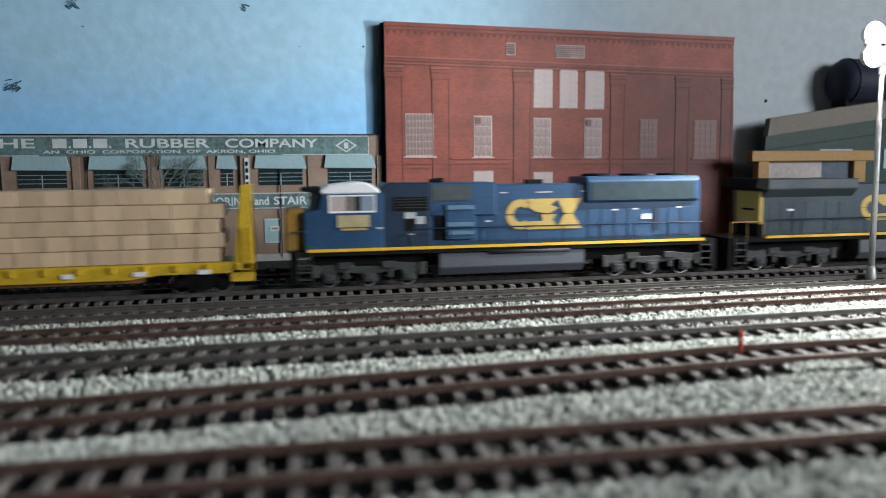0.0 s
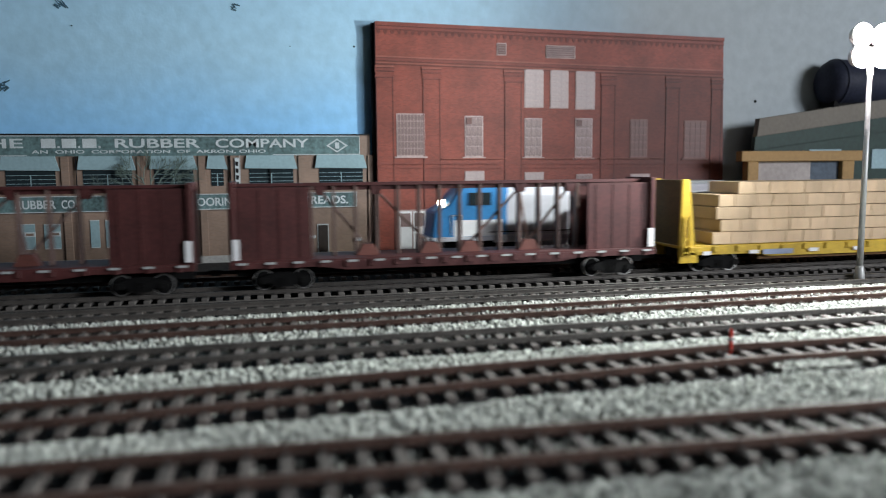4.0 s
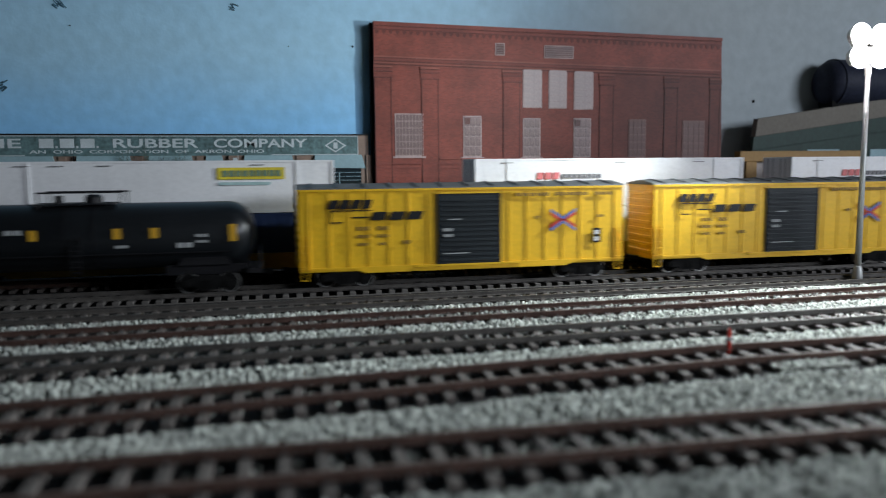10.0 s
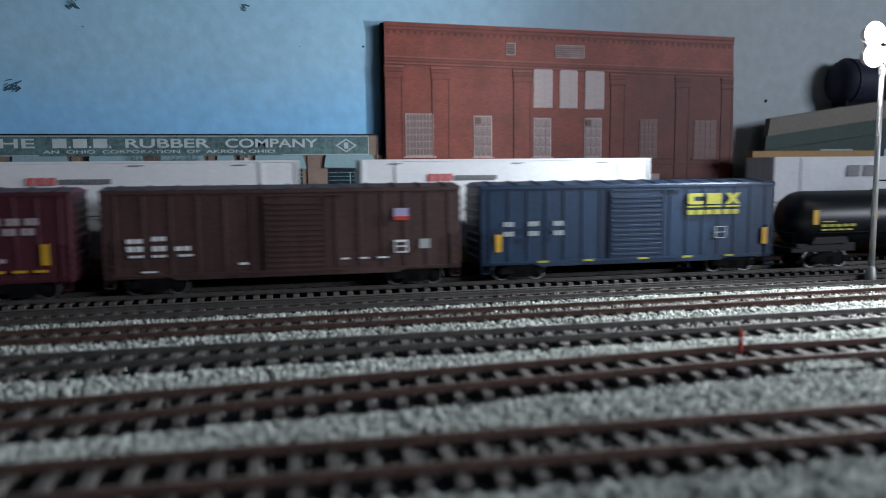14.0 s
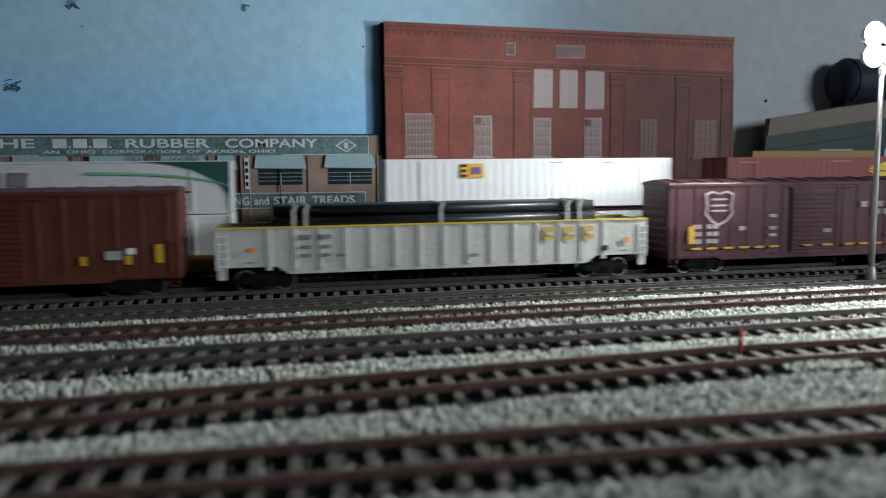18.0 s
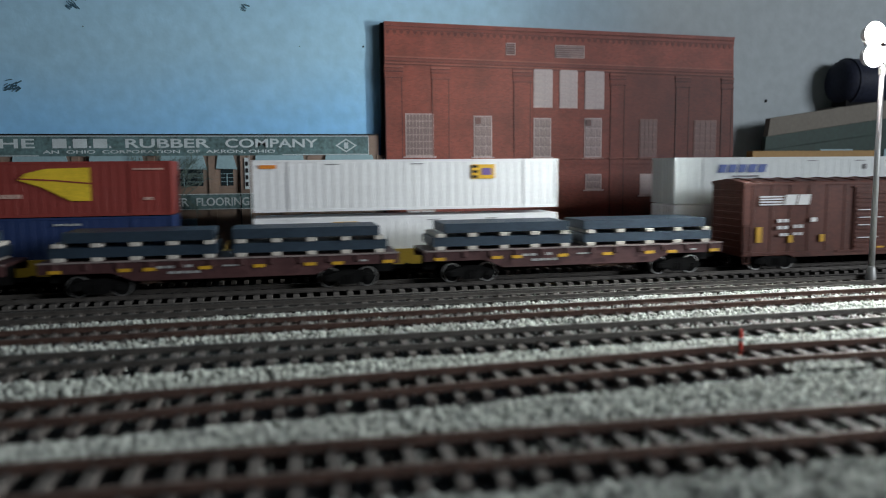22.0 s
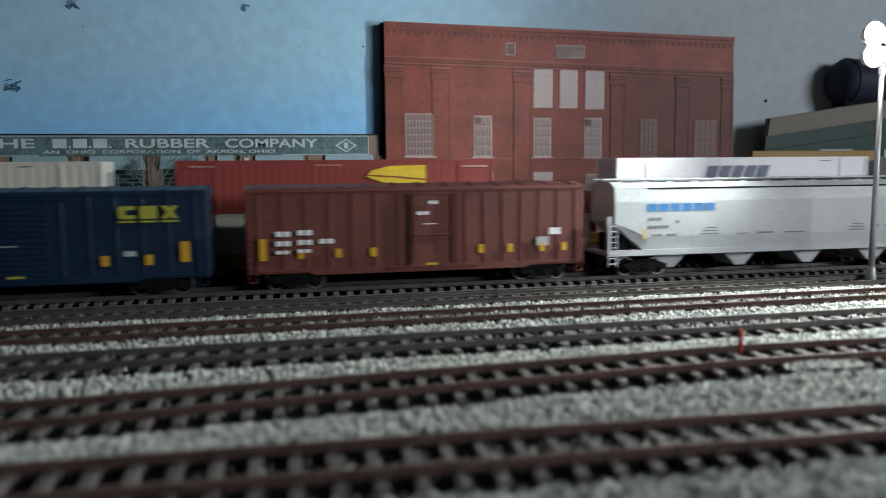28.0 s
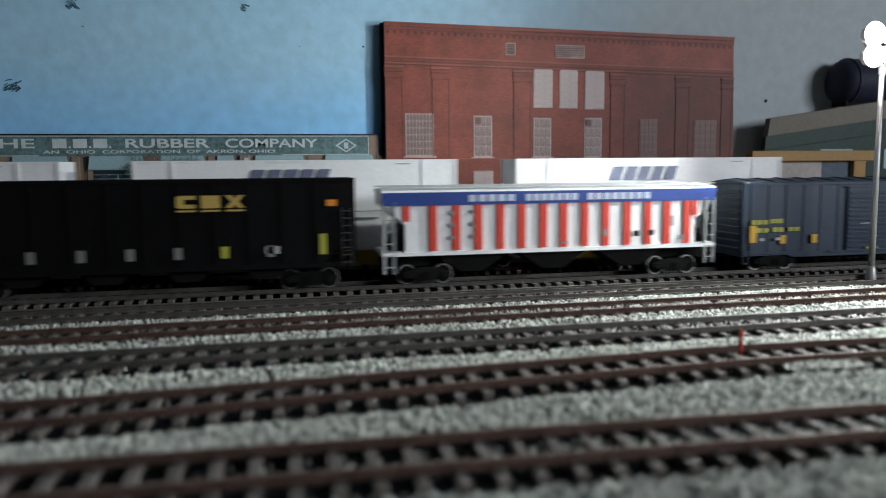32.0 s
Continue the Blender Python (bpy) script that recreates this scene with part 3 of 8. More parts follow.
for word, x0, x1 in [("RUBBER", -0.1690, -0.1440), ("CO.", -0.1405, -0.1310), ("RUBBER", -0.0945, -0.0650), ("FLOORING", -0.0600, -0.0240), ("and", -0.0205, -0.0105), ("STAIR", -0.0070, 0.0165), ("TREADS.", 0.0200, 0.0525)]:
    writing(s2, word, x0, 0.0405, x1 - x0, 0.0058, -0.0017, SIGNWH, bold=0.02)
for x0, x1, z1 in [(-0.1684, -0.1583, 0.0306), (-0.1527, -0.1425, 0.0302), (-0.1236, -0.1179, 0.0322), (-0.1139, -0.0982, 0.0320), (-0.0745, -0.0602, 0.0318), (-0.0142, -0.0028, 0.0304)]:
    w = part("window", Shape().box(x0, x1, -0.0005, 0, 0.0135, z1), AWN, fac, "pale blue-grey loading window")
    part("frame", Shape().box(x0, x1, -0.0008, -0.0004, 0.0131, 0.0137).box(x0, x1, -0.0008, -0.0004, z1 - 0.0006, z1), SIGNWH, w)
    if x1 - x0 < 0.0100 or x0 == -0.0745:
        continue
    a = x0 + (x1 - x0) * 0.35
    part("notice", Shape().box(a, a + 0.0068, -0.0010, -0.0004, 0.0218, 0.0250), SIGNWH, w)
    part("notice_face", Shape().box(a + 0.0011, a + 0.0057, -0.0013, -0.0009, 0.0226, 0.0242), TANBRICK, w)
door_dark = mat("dark_doorway_print", (0.035, 0.026, 0.022), 0.6, 0, 0.2, 200)
dr = part("door", Shape().box(0.0016, 0.0104, -0.0008, 0, 0.0050, 0.0275), door_dark, fac, "dark open doorway under a small lamp")
part("lamp", Shape().lathe([(-0.0026, 0.0004), (-0.0010, 0.0012), (-0.0004, 0.0012)], "y", (0.0075, 0, 0.0292), 8), SIGNWH, dr, "small pale wall lamp")
dr = part("door", Shape().box(0.0298, 0.0380, -0.0006, 0, 0.0050, 0.0257), SIGNWH, fac, "dark door in a pale frame")
part("leaf", Shape().box(0.0305, 0.0374, -0.0009, -0.0005, 0.0052, 0.0250), door_dark, dr)
part("notice", Shape().box(0.0237, 0.0288, -0.0008, 0, 0.0155, 0.0176), SIGNWH, fac, "small pale notice")
part("wall_lamp", Shape().box(0.0570, 0.0620, -0.0020, 0, 0.0126, 0.0150), SIGNWH, fac, "small pale wall lamp", bev=0.0003)
part("plinth", Shape().box(-0.30, 0.0694, -0.0014, 0, 0, 0.0050), CONC, fac, "pale concrete base")
for x in (-0.1305, -0.184, -0.030, -0.0025):
    part("downpipe", Shape().box(x, x + 0.0006, -0.0020, -0.0012, 0.003, 0.0757), BLACK, fac)
part("banner_sign", Shape().box(-0.0265, -0.0235, -0.0022, -0.0013, 0.052, 0.074), SIGNWH, fac, "narrow upright sign with dark bars")
for i in range(4):
    part("bar", Shape().box(-0.0259, -0.0241, -0.0025, -0.0021, 0.054 + i * 0.0048, 0.057 + i * 0.0048), BLACK, fac)
part("sign_post", Shape().box(-0.0233, -0.0228, -0.0024, -0.0018, 0.0, 0.076), GREYW, fac)

# bare shrub in front of the factory
TWIG = mat("grey_green_twig", (0.12, 0.17, 0.15), 0.8, 0, 0.3, 300)
tree = thing("bare_tree", "bare grey-green branching shrub before the factory windows", "tree", at=(-0.083, FF - 0.0045, 0.0))
tw = Shape()
rng = random.Random(11)


def branch(sh, p, a, length, w, depth):
    q = p + Vector((math.sin(a) * length, rng.uniform(-0.0003, 0.0002), math.cos(a) * length))
    sh.bar(p, q, w)
    if depth:
        for _ in range(3):
            branch(sh, p.lerp(q, rng.uniform(0.55, 1.0)), a + rng.uniform(-0.75, 0.75), length * rng.uniform(0.5, 0.75), w * 0.62, depth - 1)


trunk = Shape()
trunk.bar((0, 0, 0), (0.0005, 0, 0.046), 0.0012)
part("trunk", trunk, TWIG, tree)
for a in (-1.15, -0.75, -0.35, 0.0, 0.4, 0.8, 1.15):
    branch(tw, Vector((0.0005, 0, 0.046 - abs(a) * 0.004)), a, 0.0180, 0.0006, 4)
part("crown", tw, TWIG, tree)

# ---- sloping-roofed shed and ochre loading frame ----
shed = thing("roofed_shed", "shed with tan fascia and dark green band, rising roof", "building", at=(0, 0.527, 0))
part("fascia", Shape().side([(0.3740, 0.0880), (0.70, 0.1320), (0.70, 0.1475), (0.3760, 0.1023)], 0, 0.006), TAN, shed, "tan fascia board", bev=0.0003)
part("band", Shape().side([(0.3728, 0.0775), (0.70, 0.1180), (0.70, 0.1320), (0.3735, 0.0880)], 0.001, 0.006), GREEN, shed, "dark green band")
# wall reuses the band's dark green, which also stands for its shade
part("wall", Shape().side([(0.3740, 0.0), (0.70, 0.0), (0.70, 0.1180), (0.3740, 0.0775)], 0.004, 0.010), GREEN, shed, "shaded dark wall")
for i in range(4):
    x = 0.425 + i * 0.06
    part("window", Shape().box(x, x + 0.03, 0.0030, 0.0041, 0.062, 0.078), AWN, shed, "pale strip window")
TANKM = mat("blue_black_paint", (0.020, 0.024, 0.042), 0.6, 0, 0.25, 120, spec=0.2)
part("roof", Shape().side([(0.440, 0.1105), (0.70, 0.1465), (0.70, 0.1475), (0.440, 0.1115)], 0.006, 0.028), TAN, shed)
tank = thing("dark_tank", "black round-ended tank lying on the shed roof", "tank", at=(0.481, 0.539, 0.1325))
part("drum", Shape().lathe([(-0.0390, 0.005), (-0.0378, 0.0125), (-0.0350, 0.0165), (-0.0290, 0.0188), (0.06, 0.0188), (0.064, 0.015)], "x", (0, 0, 0), 24), TANKM, tank, smooth=True)
part("band", Shape().lathe([(-0.0300, 0.0155), (-0.0300, 0.0193), (-0.0280, 0.0193), (-0.0280, 0.0155)], "x", (0, 0, 0), 24), TANKM, tank)
part("saddle", Shape().side([(-0.034, -0.0235), (0.06, -0.0115), (0.06, -0.006), (-0.034, -0.012)], -0.008, 0.008), DARK, tank)
PANEL = mat("pale_tan_panel", (0.40, 0.36, 0.34), 0.7, 0, 0.15, 80)
gate = thing("loading_frame", "ochre loading frame with two posts and a pale tan panel", "frame", at=(0, 0.512, 0))
part("beam", Shape().box(0.3510, 0.4600, 0, 0.008, 0.0685, 0.0765), TANYEL, gate, bev=0.0004)
part("post", Shape().box(0.3570, 0.3665, 0.0006, 0.008, 0, 0.0685), TANYEL, gate, bev=0.0004)
part("post", Shape().box(0.4420, 0.4530, 0.0006, 0.008, 0, 0.0685), TANYEL, gate, bev=0.0004)
part("back_panel", Shape().box(0.3665, 0.4160, 0.005, 0.008, 0, 0.0685), PANEL, gate, "pale tan panel")
part("back_panel", Shape().box(0.4160, 0.4420, 0.005, 0.008, 0, 0.0685), mat("slate_blue_panel", (0.075, 0.10, 0.13), 0.7, 0, 0.25, 80), gate, "dark slate blue panel")

# ---- floodlight mast ----
MASTM = mat("grey_mast", (0.48, 0.49, 0.48), 0.45, 0.3, 0.1, 300)
mast = thing("floodlight_mast", "slim grey floodlight mast with a lit four-lamp head", "street lamp", at=(0.3170, 0.351, 0))
part("base", Shape().lathe([(0.0, 0.0028), (0.004, 0.0028), (0.0085, 0.0022), (0.010, 0.0016)], "z", (0, 0, 0), 12), MASTM, mast, smooth=True)
part("pole", Shape().lathe([(0.008, 0.0017), (0.1140, 0.0013)], "z", (0, 0, 0), 12), MASTM, mast, smooth=True)
part("stem", Shape().lathe([(0.1138, 0.0018), (0.1190, 0.0018)], "z", (0, 0, 0), 8), MASTM, mast)
part("bracket", Shape().box(-0.0110, 0.0030, -0.001, 0.001, 0.1285, 0.1305).box(-0.0040, 0.0010, -0.001, 0.001, 0.1188, 0.138), MASTM, mast)
for x in (-0.0103, 0.0023):
    for z in (0.1228, 0.1340):
        hd = part("lamp_head", Shape().lathe([(-0.0035, 0.0056), (0.0005, 0.0048), (0.0025, 0.0020)], "y", (x, -0.0012, z), 16), MASTM, mast)
        part("lens", Shape().lathe([(-0.0054, 0.002), (-0.0047, 0.0055), (-0.0036, 0.0062)], "y", (x, -0.002, z), 16), LAMPON, hd, "glowing white lens", smooth=True)

stake = thing("marker_stake", "small orange-red marker stake in the ballast", "stake", at=(0.1532, 0.2262, 0.0))
part("stake", Shape().lathe([(0.0, 0.0008), (0.0090, 0.0007), (0.0098, 0.0003)], "z", (0, 0, 0), 8), RED, stake)
part("collar", Shape().lathe([(0.0055, 0.0011), (0.0065, 0.0011)], "z", (0, 0, 0), 8), GREYW, stake)

# ---- rolling stock ----
HW = 0.0165
FRONT_Y, REAR_Y = 0.3992, 0.4532
WHEEL_R = 0.0053


def wheelset_mesh():
    s = Shape()
    for d in (-1, 1):
        a = 0.0072 * d
        s.lathe([(a - 0.0002, 0.0012), (a, WHEEL_R + 0.0007), (a + 0.0006 * d, WHEEL_R + 0.0007)], "y", n=16)
        s.lathe([(a + 0.0006 * d, WHEEL_R), (a + 0.0028 * d, WHEEL_R - 0.0001)], "y", n=16, m=1)
        s.lathe([(a + 0.0026 * d, WHEEL_R - 0.0005), (a + 0.0029 * d, WHEEL_R - 0.0006)], "y", n=16)
        s.lathe([(a + 0.0027 * d, WHEEL_R - 0.0005), (a + 0.0021 * d, WHEEL_R - 0.0014), (a + 0.0023 * d, 0.002), (a + 0.003 * d, 0.001)], "y", n=16)
        for k in range(4):
            r = math.pi / 2 * k
            s.lathe([(a + 0.0022 * d, 0.0007), (a + 0.0029 * d, 0.0006)], "y", (0.0028 * math.cos(r), 0, 0.0028 * math.sin(r)), 6)
    s.lathe([(-0.0118, 0.0008), (0.0118, 0.0008)], "y", n=8)
    return s.mesh("wheelset", [TRUCKM, STEEL])


def sideframe_shape(half, y0, y1, s):
    z = 0.0
    s.side([(-half - 0.0035, 0.0042), (-half - 0.0035, 0.0066), (-half, 0.0078), (-0.0040, 0.0096), (0.0040, 0.0096), (half, 0.0078), (half + 0.0035, 0.0066), (half + 0.0035, 0.0042),
            (half - 0.0025, 0.0046), (0.0045, 0.0022), (-0.0045, 0.0022), (-half + 0.0025, 0.0046)], y0, y1)
    return s


def truck_mesh(axles, spacing, m):
    s = Shape()
    half = spacing * (axles - 1) / 2
    for y0, y1 in ((-0.0150, -0.0128), (0.0128, 0.0150)):
        sideframe_shape(half, y0, y1, s)
        o = -1 if y0 < 0 else 1
        for i in range(axles):
            x = -half + spacing * i
            ye = y0 if o < 0 else y1
            s.box(x - 0.0016, x + 0.0016, min(ye, ye + o * 0.0008), max(ye, ye + o * 0.0008), 0.0040, 0.0068)
        for k in (-0.0018, 0.0, 0.0018):
            ye = y0 if o < 0 else y1
            s.box(k - 0.0005, k + 0.0005, min(ye, ye + o * 0.0006), max(ye, ye + o * 0.0006), 0.0034, 0.0072)
    s.box(-0.0026, 0.0026, -0.0140, 0.0140, 0.0052, 0.0082)
    return s.mesh("truck", m)


WHEELSET = wheelset_mesh()
TRUCK2 = truck_mesh(2, 0.0198, TRUCKM)


def engine_truck_mesh(m):
    """Six-wheel engine truck: cast side frame, journal boxes, springs and brake cylinders."""
    s = Shape()
    for o in (-1, 1):
        def slab(x0, x1, a, b, z0, z1):
            s.box(x0, x1, *sorted((o * a, o * b)), z0, z1)
        ya, yb = sorted((o * 0.0126, o * 0.0148))
        s.side([(-0.0290, 0.0085), (-0.0270, 0.0118), (-0.0150, 0.0128), (-0.0060, 0.0112), (0.0060, 0.0112), (0.0150, 0.0128), (0.0270, 0.0118), (0.0290, 0.0085), (0.0245, 0.0075), (0.0165, 0.0088), (0.0040, 0.0072), (-0.0040, 0.0072), (-0.0165, 0.0088), (-0.0245, 0.0075)], ya, yb)
        for x in (-0.0205, 0.0, 0.0205):
            slab(x - 0.0034, x + 0.0034, 0.0130, 0.0153, 0.0030, 0.0090)
            slab(x - 0.0020, x + 0.0020, 0.0148, 0.0160, 0.0040, 0.0074)
        for x in (-0.0120, 0.0110):
            slab(x - 0.0042, x + 0.0030, 0.0146, 0.0164, 0.0100, 0.0136)
            slab(x - 0.0012, x + 0.0012, 0.0140, 0.0156, 0.0048, 0.0100)
        slab(-0.0300, -0.0262, 0.0140, 0.0156, 0.0060, 0.0125)
        slab(0.0262, 0.0300, 0.0140, 0.0156, 0.0060, 0.0125)
    s.box(-0.0026, 0.0026, -0.0130, 0.0130, 0.0052, 0.0092)
    return s.mesh("truck", m, 0.0003)


TRUCK3 = engine_truck_mesh(TRUCKGREY)
TRUCK3S = truck_mesh(3, 0.0205, SILVER)


def truck(car, x, axles=2, me=None, spacing=0.0198):
    t = piece("truck", me or TRUCK2, car, (x, 0, 0))
    for i in range(axles):
        piece("wheelset", WHEELSET, t, ((i - (axles - 1) / 2) * spacing, 0, WHEEL_R))
    return t


def couplers(car, half):
    for d in (-1, 1):
        a, b = sorted((d * (half - 0.002), d * (half + 0.0068)))
        s = Shape().box(a, b, -0.0009, 0.0009, 0.0078, 0.0096)
        c = d * (half + 0.0068)
        s.side([(c - 0.0014, 0.0072), (c + 0.0014, 0.0072), (c + 0.0014, 0.0102), (c - 0.0014, 0.0102)], -0.0018, 0.0013)
        part("coupler", s, TRUCKM, car)


def ladder(parent, x, z0, z1, y, w=0.0045, n=5, m=DARK, y2=None):
    s = Shape()
    for i in range(n):
        z = z0 + (z1 - z0) * (i + 0.5) / n
        s.box(x, x + w, y - 0.0009, y - 0.0005, z, z + 0.0005)
    for a in (x, x + w - 0.0004):
        s.box(a, a + 0.0004, y - 0.0008, y, z0, z1)
    return part("ladder", s, m, parent)


def boxcar(label, L, body, roof, door, group="", z0=0.0078, z1=0.0512, door_m=None, ribs=8, door_slats=True, sill=True, roof_ribs=13, plain_door=False):
    car = thing("boxcar", label, "railway wagon", group)
    h = L / 2
    b = part("body", Shape().box(-h, h, -HW + 0.0006, HW - 0.0006, z0 + 0.001, z1), body, car, bev=0.0003)
    # roof with a low ridge and raised panel seams
    rs = Shape().cross([(-HW, z1), (HW, z1), (HW - 0.0004, z1 + 0.0008), (0, z1 + 0.0026), (-HW + 0.0004, z1 + 0.0008)], -h - 0.0004, h + 0.0004)
    for i in range(roof_ribs):
        x = -h + L * (i + 0.5) / roof_ribs
        rs.cross([(-HW, z1 + 0.0006), (HW, z1 + 0.0006), (HW, z1 + 0.0014), (0, z1 + 0.0031), (-HW, z1 + 0.0014)], x - 0.0006, x + 0.0006)
    part("roof", rs, roof, car)
    d0, d1 = -h + L * door[0], -h + L * door[1]
    rib = Shape().box(-0.0008, 0.0008, -0.0003, 0.0003, z0 + 0.0025, z1 - 0.0012).mesh("rib", body, 0.0002)
    for side in (-1, 1):
        y = side * HW
        for i in range(ribs):
            for lo, hi in ((-h, d0), (d1, h)):
                x = lo + (hi - lo) * (i + 0.5) / ribs
                piece("rib", rib, car, (x, y - side * 0.0004, 0))
        ya, yb = sorted((y - side * 0.0008, y + side * 0.0004))
        dm = door_m or body
        dr = part("door", Shape().box(d0, d1, ya, yb, z0 + 0.003, z1 - 0.003), dm, car, bev=0.0002)
        if door_slats:
            n = 13
            sl = Shape()
            for i in range(n):
                z = z0 + 0.0045 + (z1 - z0 - 0.009) * i / n
                c, e = sorted((y + side * 0.0003, y + side * 0.0012))
                sl.box(d0 + 0.001, d1 - 0.001, c, e, z, z + 0.0014)
            part("corrugation", sl, dm, dr, bev=0.0002)
        c, e = sorted((y + side * 0.0002, y + side * 0.0011))
        part("door_bar", Shape().box(d0 - 0.0003, d0 + 0.0003, c, e, z0 + 0.002, z1 - 0.002), dm, dr)
        part("door_bar", Shape().box(d1 - 0.0003, d1 + 0.0003, c, e, z0 + 0.002, z1 - 0.002), dm, dr)
        part("door_rail", Shape().box(d0 - 0.012, d1 + 0.012, c, e, z0 + 0.0022, z0 + 0.0032), body, car)
        part("door_rail", Shape().box(d0 - 0.002, d1 + 0.012, c, e, z1 - 0.003, z1 - 0.0022), body, car)
        if sill:
            a, e = sorted((y - side * 0.0006, y + side * 0.0001))
            part("side_sill", Shape().side([(-h + 0.028, z0 + 0.0022), (-h + 0.034, z0), (h - 0.034, z0), (h - 0.028, z0 + 0.0022), (h, z0 + 0.0022), (h, z0 + 0.0032), (-h, z0 + 0.0032), (-h, z0 + 0.0022)], a, e), body, car)
        part("eave", Shape().box(-h, h, *sorted((y - side * 0.0006, y + side * 0.0003)), z1 - 0.0012, z1), body, car)
    for d in (-1, 1):
        a, e = sorted((d * h, d * (h + 0.0008)))
        pan = part("end_panel", Shape().box(*sorted((d * h, d * (h + 0.0003))), -HW + 0.002, HW - 0.002, z0 + 0.003, z1 - 0.001), body, car)
        rib = Shape().box(a, e, -HW + 0.002, HW - 0.002, 0, 0.0022).mesh("end_rib", body, 0.0003)
        for i in range(9):
            piece("end_rib", rib, pan, (0, 0, z0 + 0.004 + (z1 - z0 - 0.006) * i / 9))
        part("brake_wheel", Shape().lathe([(d * (h + 0.0012), 0.0024), (d * (h + 0.0018), 0.0024)], "x", (0, -0.006, z0 + 0.018), 10), DARK, car) if d > 0 else None
    ladder(car, -h + 0.0006, z0 + 0.002, z0 + 0.020, -HW, m=body)
    ladder(car, h - 0.0052, z0 + 0.002, z0 + 0.020, -HW, m=body)
    for x in (-h + 0.0008, h - 0.0048):
        part("step", Shape().box(x, x + 0.0004, -HW, -HW + 0.0005, z0 - 0.0030, z0 + 0.002).box(x + 0.0036, x + 0.004, -HW, -HW + 0.0005, z0 - 0.0030, z0 + 0.002).box(x, x + 0.004, -HW, -HW + 0.0005, z0 - 0.0032, z0 - 0.0027), body, car)
    part("center_sill", Shape().box(-h + 0.002, h - 0.002, -0.0025, 0.0025, 0.0072, z0 + 0.0015).box(-0.02, 0.005, -0.008, 0.004, 0.0068, z0 + 0.001), DARK, car)
    couplers(car, h)
    for d in (-1, 1):
        truck(car, d * (h - 0.0235))
    return car


YS = -HW - 0.0007


def bars(parent, m, rows, y=YS, label=""):
    """Plain bars for writing that cannot be read: (x, z, width, height, blocks)."""
    s = Shape()
    for x, z, w, hh, n in rows:
        q = blocks(x, z, w, hh, n, y)
        s.add(q.v, q.f)
    return tagged(part("lettering", s, m, parent, label), kind="stuff")


def reflectors(parent, xs, z, w, h, m=REFL, y=YS):
    for x in xs:
        plate(parent, "reflector", m, x, z, w, h, y)


def three_blocks(parent, x, z, w, h, m, y=YS, underline=1):
    """Three heavy letter-like blocks over lines."""
    p = w / 3
    g = p * 0.78
    for i, kind in enumerate((0, 5, 2)):
        part("letter_block", Shape().side(notched(x + p * i, x + p * i + g, z, h, 0.0, kind), y - 0.0003, y), m, parent)
    for k in range(underline):
        zz = z - h * (0.28 + 0.62 * k)
        for i in range(3):
            part("underline", Shape().box(x + p * i, x + p * i + g, y - 0.0003, y, zz, zz + h * (0.14 if underline == 1 else 0.26)), m, parent)


